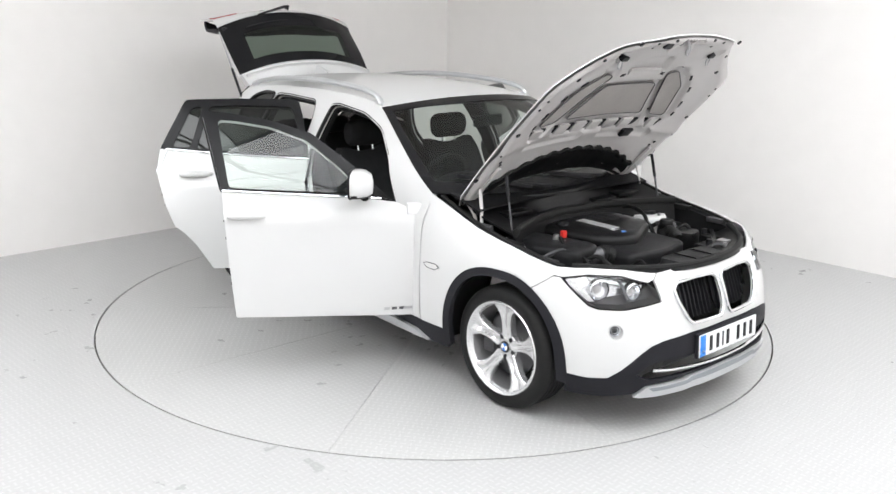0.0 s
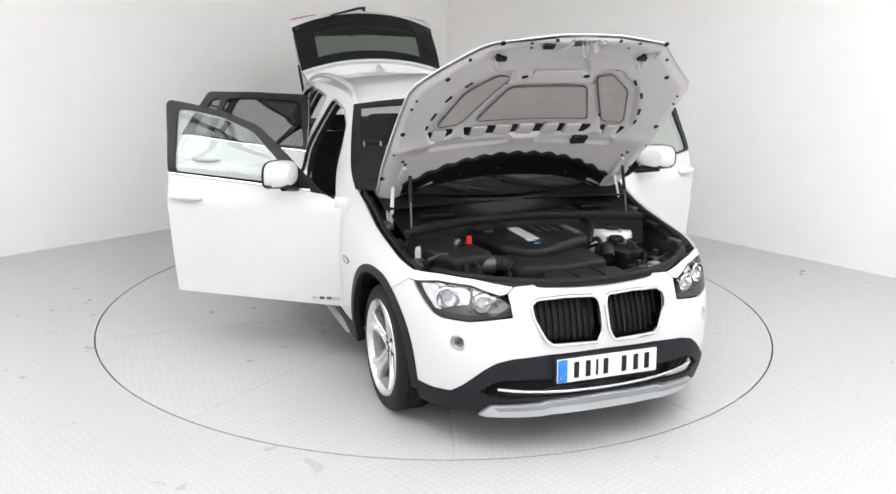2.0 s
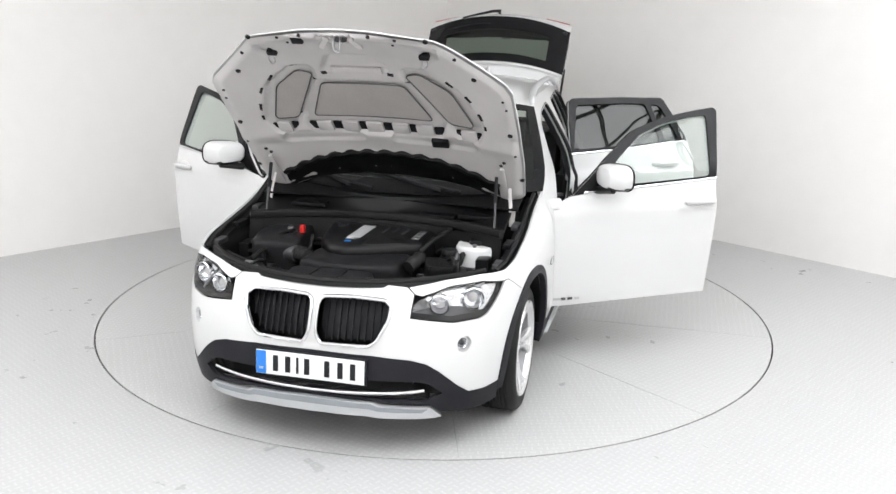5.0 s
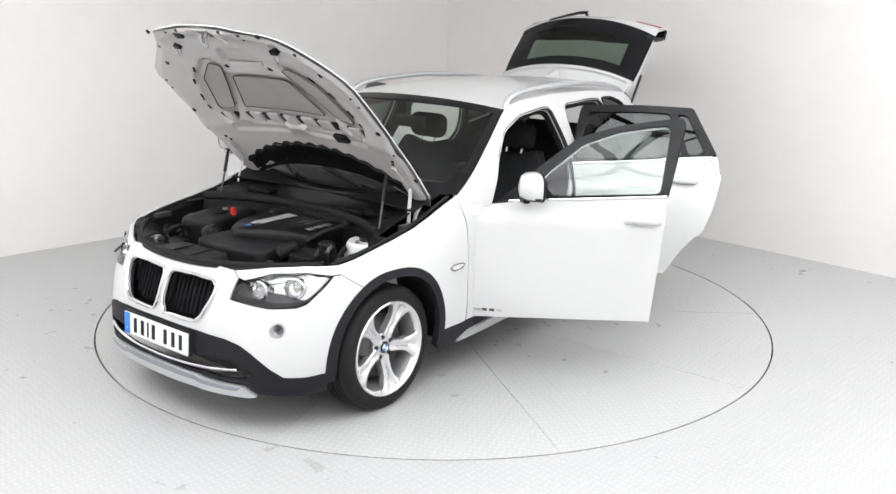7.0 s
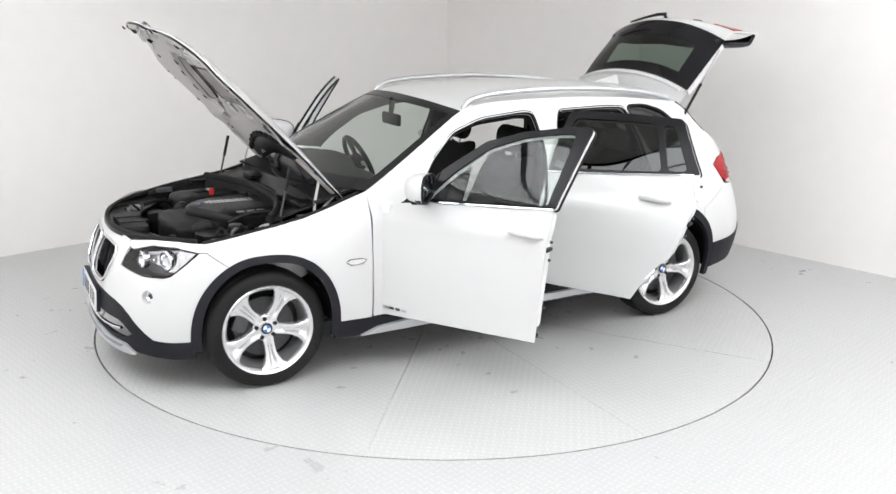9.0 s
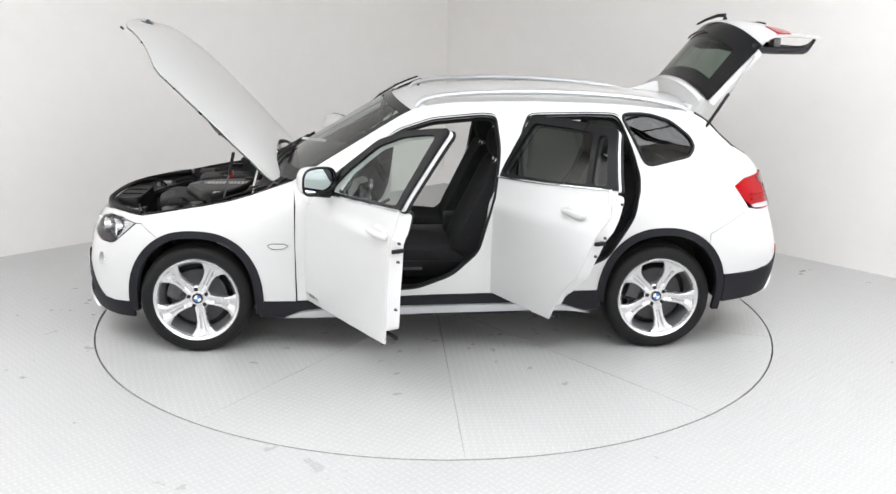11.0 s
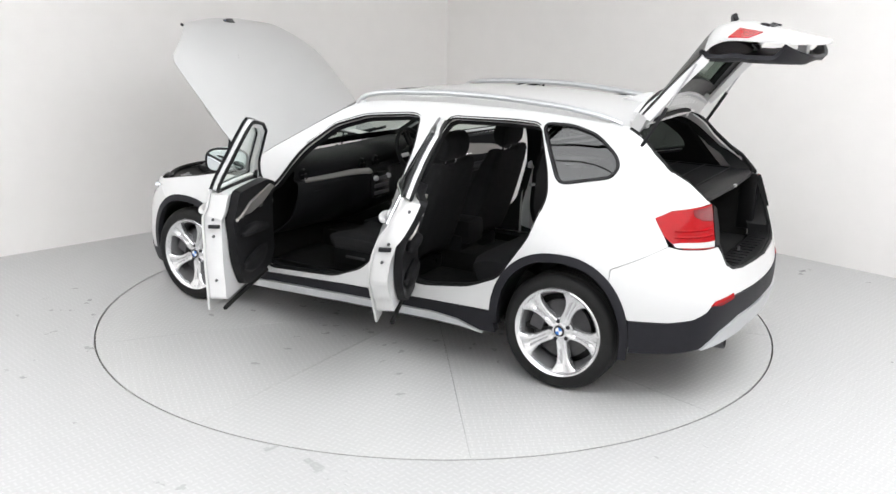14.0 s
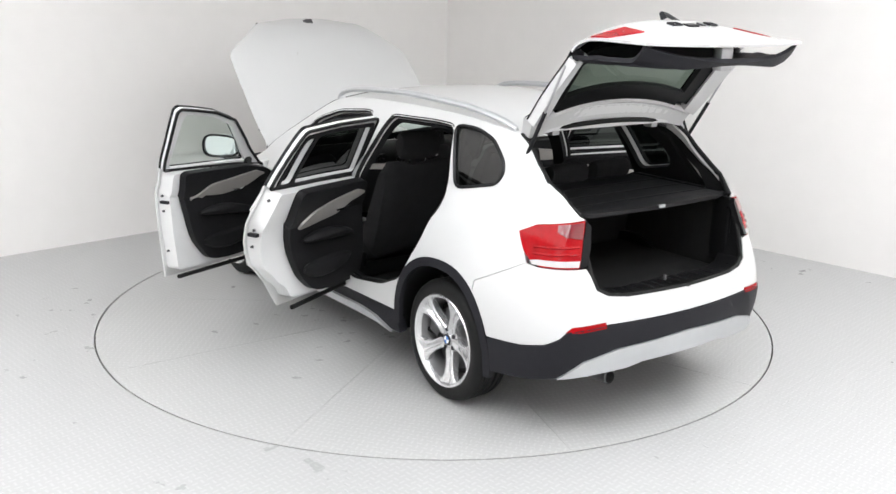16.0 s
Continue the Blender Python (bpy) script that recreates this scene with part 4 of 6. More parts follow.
    pts = [inset_flank(0.160)(s_of(a_of(x0 + (x1 - x0) * (0.15 + 0.7 * k / 8))), zc - 0.36 - 0.02 * math.sin(k / 8 * math.pi)) for k in range(9)]
    sweep(bm, pts, lambda t: 0.01 + 0.025 * math.sin(math.pi * t) ** 0.5, 8, flat=1.6)
    dp("door_pocket", bm, M_SOFT, "black door pocket")
    # inner handle
    bm = bmesh.new()
    hx2 = x0 + (x1 - x0) * 0.28
    pts = [inset_flank(0.168 + 0.01 * math.sin(math.pi * k / 6))(s_of(a_of(hx2 - 0.10 * k / 6)), zc + 0.0) for k in range(7)]
    sweep(bm, pts, 0.006, 6)
    dp("inner_handle", bm, M_CHROME, "small chrome inner handle")
    # latch and bolts on the edge
    xl, zl = (-0.244, 0.866) if front else (-1.232, 0.885)
    c = inset_flank(0.062)(s_of(a_of(xl)), zl)
    bm = bmesh.new()
    box(bm, c.x - 0.012, c.x + 0.014, c.y - 0.03, c.y + 0.03, zl - 0.008, zl + 0.010, 0.003)
    dp("latch", bm, M_INK, "black latch slot")
    for dz in (0.055, -0.05, 0.22, -0.30):
        xe = float(np.interp(zl + dz, [0.4, 0.52, 0.75, 0.95, 1.1], [-0.222, -0.233, -0.252, -0.265, -0.268])) if front else float(np.interp(zl + dz, [0.70, 0.84, 1.02, 1.15], [-1.175, -1.225, -1.262, -1.235]))
        if not front and dz < -0.1:
            continue
        c = inset_flank(0.06)(s_of(a_of(xe)), zl + dz)
        bm = bmesh.new()
        tube(bm, (c.x + 0.005, c.y, c.z), (c.x - 0.006, c.y, c.z), 0.008, 0.007, 10)
        dp("bolt", bm, M_DARKMETAL)
    # rubber along the bottom, check strap
    bm = bmesh.new()
    lo = [p for p in skin if p[1] < 0.43]
    xa, xb = max(p[0] for p in lo), min(p[0] for p in lo)
    pts = [inset_flank(0.085)(s_of(a_of(xa - 0.06 + (xb - xa + 0.09) * k / 8)), float(np.interp(xa - 0.06 + (xb - xa + 0.09) * k / 8, [xb, xa], [lo[0][1] if not front else 0.392, lo[-1][1] if not front else 0.345])) + 0.004) for k in range(9)]
    sweep(bm, pts, 0.013, 6)
    dp("bottom_seal", bm, M_SEAL, "black rubber seal")
    bm = bmesh.new()
    box(bm, hinge.x - 0.04, hinge.x + 0.09, hinge.y - 0.115, hinge.y - 0.09, 0.78, 0.80, 0.004)
    dp("check_strap", bm, M_STEEL, "steel check strap")
    for z in (0.55, 0.95 if front else 0.93):
        bm = bmesh.new()
        box(bm, hinge.x - 0.03, hinge.x + 0.05, hinge.y - 0.06, hinge.y - 0.02, z - 0.03, z + 0.03, 0.006)
        dp("hinge", bm, M_PAINT_IN, "white painted hinge")
    if front:
        # small plain bars for the unreadable badge
        for k, (xx, w, mt) in enumerate(((0.735, 0.05, M_STEEL), (0.69, 0.028, M_DARKMETAL), (0.65, 0.028, M_DARKMETAL), (0.61, 0.028, M_STEEL))):
            o = XZ((xx, 0.385), (xx - w, 0.385), (xx - w, 0.40), (xx, 0.40))
            dp("badge_bar", sheet(flank, o, [], 0.03, 0.003, IN, lift=0.003), mt)
        # sail panel and mirror
        dp("mirror_sail", sheet(flank, XZ((0.63, 0.998), (0.47, 1.035), (0.44, 1.17), (0.52, 1.10)), [], 0.03, 0.02, IN, lift=0.006), M_BLACK, "black mirror base")
        bm = bmesh.new()
        c = Vector((0.455, 0.955, 1.108))
        rings = []
        prof = [(0.055, 0.25), (0.045, 0.72), (0.02, 0.93), (-0.015, 1.0), (-0.04, 0.99), (-0.048, 0.94)]
        for dx, sc in prof:
            ring = []
            for k in range(28):
                a = 2 * math.pi * k / 28
                yy = math.copysign(abs(math.cos(a)) ** 0.6, math.cos(a)) * 0.118 * sc
                zz = math.copysign(abs(math.sin(a)) ** 0.7, math.sin(a)) * 0.078 * sc
                zz *= (1.0 + 0.12 * (yy / 0.118)) * (0.86 if zz < 0 else 1.0)
                ring.append(bm.verts.new((c.x + dx - 0.38 * yy * (0.055 - dx) / 0.103, c.y + yy, c.z + zz)))
            rings.append(ring)
        bm.faces.new(rings[0])
        for a, b in zip(rings, rings[1:]):
            for k in range(28):
                bm.faces.new((a[k], a[(k + 1) % 28], b[(k + 1) % 28], b[k]))
        bmesh.ops.recalc_face_normals(bm, faces=bm.faces)
        under = bm.copy()
        bmesh.ops.delete(bm, geom=[f for f in bm.faces if f.calc_center_median().z < c.z - 0.046], context="FACES")
        bmesh.ops.delete(under, geom=[f for f in under.faces if f.calc_center_median().z >= c.z - 0.046], context="FACES")
        dp("mirror_shell", bm, M_PAINT, "white door mirror shell")
        dp("mirror_underside", under, M_BLACK, "black lower half of the mirror")
        bm = bmesh.new()
        rp = []
        for k in range(28):
            a = 2 * math.pi * k / 28
            yy = math.copysign(abs(math.cos(a)) ** 0.6, math.cos(a)) * 0.113
            zz = math.copysign(abs(math.sin(a)) ** 0.7, math.sin(a)) * 0.074
            zz *= (1.0 + 0.12 * (yy / 0.118)) * (0.86 if zz < 0 else 1.0)
            rp.append(Vector((c.x - 0.047 - 0.38 * yy, c.y + yy, c.z + zz)))
        sweep(bm, rp, 0.007, 8, closed=True, up=Vector((1, 0, 0)))
        dp("mirror_rim", bm, M_BLACK, "black mirror rim")
        bm = bmesh.new()
        f = bm.faces.new([bm.verts.new((q.x + 0.012, q.y, q.z)) for q in rp])
        bm.normal_update()
        if f.normal.x > 0:
            f.normal_flip()
        dp("mirror_glass", bm, M_MIRROR, "mirror glass")
        bm = bmesh.new()
        sweep(bm, [(0.50, 0.80, 1.018), (0.49, 0.85, 1.020), (0.475, 0.90, 1.026), (0.465, 0.96, 1.036), (0.46, 1.01, 1.042)], lambda t: 0.034 - 0.014 * t, 10, flat=0.8)
        dp("mirror_foot", bm, M_BLACK, "black mirror foot")
    return d


for sy in (1, -1):
    for fr in (True, False):
        door(sy, fr)


# ------------------------------------------------------------------ bonnet
HOOD_AT = pose(0.86, 0, 0.98, 0, -44.9, 0) @ Matrix.Diagonal((1.03, 1, 1, 1))      # x along the bonnet from its hinge, z outwards


def hood_z(u, y):
    t = max(0.0, min(1.0, u / 1.27))
    crown = table([0, 0.25, 0.5, 0.75, 0.87, 0.95, 1.0], [0.0, 0.045, 0.062, 0.068, 0.068, 0.058, 0.03], t)
    return crown * (1 - (y / 0.80) ** 2) - 0.03 * (abs(y) / 0.77) ** 4 + 0.018 * math.sin(math.pi * t) - 0.055 * (max(0.0, t - 0.68) / 0.32) ** 2


def hood_skin(u, y):
    return Vector((u, y, hood_z(u, y)))


H_HALF = [(1.30, 0.0), (1.295, 0.16), (1.272, 0.32), (1.235, 0.44), (1.08, 0.60), (0.955, 0.745), (0.90, 0.772), (0.70, 0.778), (0.35, 0.775), (0.10, 0.755), (0.0, 0.70), (0.045, 0.60), (0.13, 0.40), (0.175, 0.18), (0.19, 0.0)]
H_OUT = H_HALF + [(u, -y) for u, y in H_HALF[-2:0:-1]]
hood = part("bonnet", sheet(hood_skin, H_OUT, [], 0.05, 0.006, edge=0.03, to_out=(0, 0, 1)), M_PAINT, car, "white bonnet propped wide open")
hood.matrix_basis = HOOD_AT

# pressed inner panel: pockets sunk into the frame, pads in them
PAD_C = [(0.945, -0.215), (0.945, 0.215), (0.70, 0.325), (0.70, -0.325)]
FR_C = [(0.975, -0.262), (0.975, 0.262), (0.70, 0.392), (0.58, 0.362), (0.58, -0.362), (0.70, -0.392)]
PAD_S = [(0.71, 0.535), (0.93, 0.455), (1.045, 0.31), (1.02, 0.235), (0.69, 0.412), (0.685, 0.525)]
FR_S = [(0.58, 0.55), (0.70, 0.60), (0.95, 0.51), (1.085, 0.34), (1.085, 0.23), (1.01, 0.215), (0.66, 0.405), (0.58, 0.46)]
FR_F = [(1.005, 0.145), (1.03, 0.175), (1.145, 0.11), (1.145, -0.11), (1.03, -0.175), (1.005, -0.145)]
REAR_G = [(0.42, 0.52), (0.45, 0.55), (0.51, 0.51), (0.50, 0.07), (0.435, 0.07)]
LATCH = [(1.275, 0.105), (1.185, 0.045), (1.185, -0.045), (1.275, -0.105)]
def down(poly, d=0.09):
    return [(u - d, y) for u, y in poly]


PAD_C, FR_C, PAD_S, FR_S, FR_F = down(PAD_C), down(FR_C), down(PAD_S), down(FR_S), down(FR_F, 0.06)
FIELDS = [(FR_C, 0.022), (FR_S, 0.022), ([(u, -y) for u, y in FR_S], 0.022), (FR_F, 0.018), (REAR_G, 0.014), ([(u, -y) for u, y in REAR_G], 0.014), (LATCH, 0.025),
          ([(1.06, 0.37), (1.10, 0.45), (1.19, 0.45), (1.15, 0.36)], 0.02), ([(1.06, -0.37), (1.10, -0.45), (1.19, -0.45), (1.15, -0.36)], 0.02)]
FIELDS = [(rounded(p, 0.03), d) for p, d in FIELDS]


def edge_dist(poly, x, y):
    best = 9
    n = len(poly)
    for i in range(n):
        (x0, y0), (x1, y1) = poly[i - 1], poly[i]
        dx, dy = x1 - x0, y1 - y0
        t = max(0, min(1, ((x - x0) * dx + (y - y0) * dy) / (dx * dx + dy * dy + 1e-12)))
        best = min(best, math.hypot(x - x0 - t * dx, y - y0 - t * dy))
    return best


def inner_z(u, y):
    z = hood_z(u, y) - 0.036
    # hem round the edge
    d = edge_dist(H_OUT, u, y)
    if d < 0.05:
        z += 0.022 * (1 - d / 0.05)
    # hollow behind the front edge and the raised band across the rear
    z -= 0.012 * math.exp(-((u - 0.48) / 0.05) ** 2)
    for poly, dep in FIELDS:
        if within(poly, u, y):
            k = min(1.0, edge_dist(poly, u, y) / 0.012)
            z += dep * k
    return z


bm = sheet(lambda u, y: Vector((u, y, inner_z(u, y))), [(u * 0.988 + 0.008, y * 0.985) for u, y in H_OUT], [], 0.0145, 0.0, edge=0.02, to_out=(0, 0, -1))
part("bonnet_frame", bm, M_HOODIN, hood, "pressed light grey inner bonnet panel")
for poly in (PAD_C, PAD_S, [(u, -y) for u, y in PAD_S]):
    p = rounded(poly, 0.03)
    part("insulation_pad", sheet(lambda u, y: Vector((u, y, hood_z(u, y) - 0.030)), p, [], 0.05, 0.006, edge=0.03, to_out=(0, 0, -1)), M_PAD, hood, "grey insulation pad")
    # dark line round the pad, drawn for the shadow in its gap
    bm = bmesh.new()
    sweep(bm, [Vector((u, y, hood_z(u, y) - 0.031)) for u, y in dense(p, 0.03)], 0.0030, 6, closed=True)
    part("pad_shadow_line", bm, M_DARKMETAL, hood)
# lugs across the pockets; black blocks between them stand for the gaps' shade
for y0, y1 in ((-0.327, -0.243), (-0.187, -0.099), (-0.055, 0.034), (0.089, 0.177), (0.219, 0.311), (-0.547, -0.474), (0.462, 0.54)):
    bm = bmesh.new()
    um = 0.532
    z = hood_z(um, (y0 + y1) / 2) - 0.034
    box(bm, um - 0.036, um + 0.036, y0, y1, z - 0.004, z + 0.012, 0.004)
    part("lug", bm, M_HOODIN, hood)
for y0, y1 in ((-0.243, -0.187), (-0.099, -0.055), (0.034, 0.089), (0.177, 0.219), (-0.375, -0.327), (0.311, 0.375), (-0.585, -0.547), (-0.474, -0.43), (0.43, 0.462), (0.54, 0.585)):
    bm = bmesh.new()
    um = 0.532
    z = hood_z(um, (y0 + y1) / 2) - 0.022
    box(bm, um - 0.028, um + 0.026, y0 + 0.004, y1 - 0.004, z - 0.006, z + 0.004, 0.002)
    part("pocket", bm, M_INK, hood, "black block for the shade in a gap")
for s in (1, -1):
    # black blocks for the shade in the slots round the pads
    for u, y, du, dy, rot in ((0.79, 0.43, 0.05, 0.012, 28), (0.88, 0.37, 0.05, 0.012, 28), (0.78, 0.585, 0.05, 0.014, -15), (0.90, 0.54, 0.045, 0.014, -30), (0.99, 0.46, 0.045, 0.014, -40), (1.06, 0.33, 0.016, 0.05, 10), (0.70, 0.60, 0.03, 0.012, 0), (0.70, 0.395, 0.02, 0.012, 0), (1.02, 0.17, 0.02, 0.03, 10), (0.95, 0.24, 0.012, 0.03, 0)):
        bm = bmesh.new()
        u -= 0.08
        z = inner_z(u, y * s)
        box(bm, -du / 2, du / 2, -dy / 2, dy / 2, -0.003, 0.004, 0.001, Matrix.Translation((u, y * s, z)) @ Matrix.Rotation(radians(rot * s), 4, "Z"))
        part("pocket", bm, M_INK, hood)
    # black discs for the shade in the panel's holes
    for u, y, r in ((0.982, 0.596, 0.013), (0.611, 0.728, 0.013), (0.247, 0.753, 0.013), (1.11, 0.524, 0.009), (1.255, 0.424, 0.012), (1.254, 0.281, 0.008), (1.276, 0.164, 0.009), (1.20, 0.255, 0.007), (0.377, 0.67, 0.010), (0.349, 0.65, 0.009), (0.86, 0.72, 0.007), (0.80, 0.73, 0.007), (0.46, 0.74, 0.007)):
        bm = bmesh.new()
        z = inner_z(u, y * s)
        tube(bm, (u, y * s, z - 0.003), (u, y * s, z + 0.004), r, r, 14)
        part("hole", bm, M_INK, hood)
    # rubber stop bracket with two prongs
    bm = bmesh.new()
    z = inner_z(1.12, 0.40 * s)
    box(bm, 1.10, 1.125, 0.375 * s - 0.018, 0.375 * s + 0.03, z - 0.03, z, 0.004)
    part("stop_bracket", bm, M_INK, hood)
    bm = bmesh.new()
    sweep(bm, spline([(1.095, 0.37 * s, z - 0.02), (1.07, 0.365 * s, z - 0.035), (1.06, 0.38 * s, z - 0.04), (1.075, 0.395 * s, z - 0.03), (1.10, 0.39 * s, z - 0.02)], 4), 0.004, 6)
    part("striker", bm, M_STEEL, hood, "small bare steel striker")
    bm = bmesh.new()
    box(bm, 0.02, 0.34, 0.655 * s - 0.012, 0.655 * s + 0.012, inner_z(0.2, 0.655 * s) - 0.012, inner_z(0.2, 0.655 * s) + 0.003, 0.004)
    part("hinge_arm", bm, M_HOODIN, hood, "grey hinge arm")
# broad lug across the front pocket
bm = bmesh.new()
z = hood_z(0.955, 0) - 0.034
box(bm, 0.935, 0.975, -0.128, 0.128, z - 0.004, z + 0.012, 0.004)
part("lug", bm, M_HOODIN, hood)
# centre latch with hook
bm = bmesh.new()
z = inner_z(1.20, 0)
box(bm, 1.17, 1.255, -0.03, 0.03, z - 0.012, z + 0.004, 0.004)
part("latch_plate", bm, M_DARKMETAL, hood, "dark latch plate")
bm = bmesh.new()
sweep(bm, spline([(1.25, -0.012, z), (1.23, -0.012, z - 0.06), (1.20, -0.012, z - 0.075), (1.19, 0.012, z - 0.075), (1.22, 0.014, z - 0.06), (1.24, 0.014, z)], 5), 0.005, 8)
part("latch_hook", bm, M_STEEL, hood, "bare steel latch hook")
for s in (1, -1):
    bm = bmesh.new()
    m = Matrix.Translation((1.20, 0.075 * s, inner_z(1.20, 0.06) - 0.002)) @ Matrix.Rotation(radians(-32 * s), 4, "Z")
    box(bm, -0.04, 0.04, -0.014, 0.014, -0.008, 0.006, 0.004, m)
    part("latch_brace", bm, M_HOODIN, hood)
bm = bmesh.new()
z = inner_z(0.455, 0.335)
box(bm, 0.43, 0.485, 0.29, 0.38, z - 0.022, z + 0.002, 0.006)
part("washer_cover", bm, M_INK, hood, "small black cover")
bm = bmesh.new()
z = inner_z(1.237, -0.186)
box(bm, 1.22, 1.255, -0.215, -0.16, z - 0.012, z + 0.003, 0.003)
part("sensor_cover", bm, M_INK, hood)
# scalloped black seal along the rear edge
bm = bmesh.new()
pts = []
for k in range(61):
    y = -0.62 + 1.24 * k / 60
    u = 0.345 - 0.17 * (abs(y) / 0.62) ** 2.2 + 0.010 * math.sin(k * 1.3)
    pts.append(Vector((u, y, inner_z(u, y) - 0.006)))
sweep(bm, pts, 0.016, 8, flat=0.7)
part("rear_seal", bm, M_SEAL, hood, "black rubber seal")
bm = sheet(lambda u, y: Vector((u, y, inner_z(u, y) - 0.004)), [(0.335 - 0.17 * (abs(-0.62 + 1.24 * k / 40) / 0.62) ** 2.2, -0.62 + 1.24 * k / 40) for k in range(41)] + [(0.06 + 0.11 * (1 - (abs(0.62 - 1.24 * k / 40) / 0.62) ** 2), 0.62 - 1.24 * k / 40) for k in range(41)], [], 0.05, 0.004, to_out=(0, 0, -1))
part("rear_lining", bm, M_BLACK, hood, "black lining behind the seal")
# round badge on the outside
bm = bmesh.new()
lathe(bm, [(0.0, 0.006), (0.036, 0.005), (0.041, 0.0)], 28, "z")
placed(bm, Matrix.Translation((1.25, 0.0, hood_z(1.25, 0) + 0.001)) @ Matrix.Rotation(radians(32), 4, "Y"))
badge = part("badge", bm, M_INK, hood, "round badge")
bm = bmesh.new()
lathe(bm, [(0.0, 0.008), (0.022, 0.0075), (0.024, 0.005)], 24, "z")
placed(bm, Matrix.Translation((1.25, 0.0, hood_z(1.25, 0) + 0.001)) @ Matrix.Rotation(radians(32), 4, "Y"))
part("badge_centre", bm, M_BLUE, hood)

for s in (1, -1):
    bm = bmesh.new()
    a, b = Vector((1.235, 0.645 * s, 0.87)), Vector((1.165, 0.635 * s, 1.165))
    tube(bm, a, a.lerp(b, 0.62), 0.006, 0.006, 10)
    st = part("gas_strut", bm, M_DARKMETAL, car, "gas strut holding up the bonnet")
    bm = bmesh.new()
    tube(bm, a.lerp(b, 0.55), b, 0.0095, 0.0095, 10)
    part("cylinder", bm, M_INK, st)
    # hinge levers at the rear corners
    bm = bmesh.new()
    sweep(bm, [(1.02, 0.70 * s, 0.88), (1.00, 0.70 * s, 0.94), (0.93, 0.69 * s, 1.0), (0.97, 0.68 * s, 1.05)], 0.012, 6, flat=0.5)
    sweep(bm, [(1.06, 0.70 * s, 0.88), (1.05, 0.695 * s, 0.97), (1.02, 0.68 * s, 1.08)], 0.010, 6, flat=0.5)
    part("bonnet_hinge", bm, M_HOODIN, car, "light grey bonnet hinge")


# ------------------------------------------------------------------ tailgate, built as it stands open
G_C = [(-1.60, 1.462), (-1.635, 1.60), (-1.675, 1.60), (-1.78, 1.76), (-1.885, 1.922), (-1.94, 1.964), (-2.03, 1.970), (-2.15, 1.947), (-2.30, 1.911), (-2.44, 1.875)]
G_E = [(-1.605, 1.425), (-1.655, 1.505), (-1.675, 1.50), (-1.80, 1.645), (-1.935, 1.79), (-1.985, 1.852), (-2.04, 1.882), (-2.10, 1.892), (-2.22, 1.889), (-2.355, 1.882)]
G_W = [0.555, 0.59, 0.59, 0.60, 0.60, 0.605, 0.60, 0.59, 0.57, 0.54]
GI = list(range(10))


def gate_at(t, w, drop=0.0):
    cx, cz = table(GI, [p[0] for p in G_C], t), table(GI, [p[1] for p in G_C], t)
    ex, ez = table(GI, [p[0] for p in G_E], t), table(GI, [p[1] for p in G_E], t)
    k = abs(w) ** 2.2
    x, z = cx + (ex - cx) * k, cz + (ez - cz) * k
    if drop:
        d = 0.1
        dx, dz = table(GI, [p[0] for p in G_C], t + d) - table(GI, [p[0] for p in G_C], t - d), table(GI, [p[1] for p in G_C], t + d) - table(GI, [p[1] for p in G_C], t - d)
        n = math.hypot(dx, dz)
        x, z = x + dz / n * drop, z - dx / n * drop
    return Vector((x, w * table(GI, G_W, t), z))


def gate_patch(t0, t1, w0, w1, nt, nw, thick, drop=0.0, out=(0.5, 0, 0.8)):
    return grid_sheet(lambda u, v: gate_at(t0 + (t1 - t0) * u, w0 + (w1 - w0) * v, drop), nt, nw, thick, to_out=out)


gate = part("tailgate", gate_patch(4.60, 9, -1, 1, 22, 28, 0.012), M_PAINT, car, "white tailgate raised wide open")
part("spoiler", gate_patch(0, 1.02, -1, 1, 8, 28, 0.055), M_PAINT, gate, "white roof spoiler")
# glass: black border round a clear field
for a in ((2.0, 2.45, -1, 1), (3.55, 4.60, -1, 1), (2.45, 3.55, -1, -0.74), (2.45, 3.55, 0.74, 1)):
    part("glass_border", gate_patch(*a, 10, 16, 0.004), M_GLOSSBLK, gate, "black printed glass border")
g = part("rear_window", gate_patch(2.45, 3.55, -0.74, 0.74, 10, 20, 0.0), M_TAILGLASS, gate, "green tinted rear window")
g.visible_shadow = False
part("spoiler_step", gate_patch(1.0, 2.02, -0.99, 0.99, 6, 24, 0.004), M_BLACK, gate)
# inside: white frame along the glass, dark trim over the lower part
for a in ((2.0, 4.2, -1, -0.86), (2.0, 4.2, 0.86, 1)):
    part("inner_frame", gate_patch(*a, 10, 4, 0.045, -0.010), M_PAINT_IN, gate, "white inner frame")
for a in ((2.2, 4.1, -0.86, -0.74), (2.2, 4.1, 0.74, 0.86), (2.0, 2.5, -0.74, 0.74), (3.5, 4.1, -0.74, 0.74)):
    part("inner_trim", gate_patch(*a, 8, 12, 0.03, -0.010), M_BLACK, gate, "black inner trim")
part("inner_header", gate_patch(0.3, 2.0, -0.94, 0.94, 6, 20, 0.02, -0.035), M_PAINT_IN, gate, "white inner header")


def trim_at(u, v):
    w = 2 * v - 1
    t = 4.1 + 4.75 * u
    p = gate_at(t, w * 0.97)
    low = table([0, 0.08, 0.25, 0.6, 0.93, 1], [0.02, 0.10, 0.135, 0.125, 0.11, 0.025], u) * (1 - 0.25 * abs(w) ** 6)
    zf = 1.772 + 0.010 * math.cos(w * 4) + 0.03 * abs(w) ** 4
    return Vector((p.x, p.y, min(p.z - 0.014, max(zf, p.z - low - 0.06 * (1 - w * w)))))


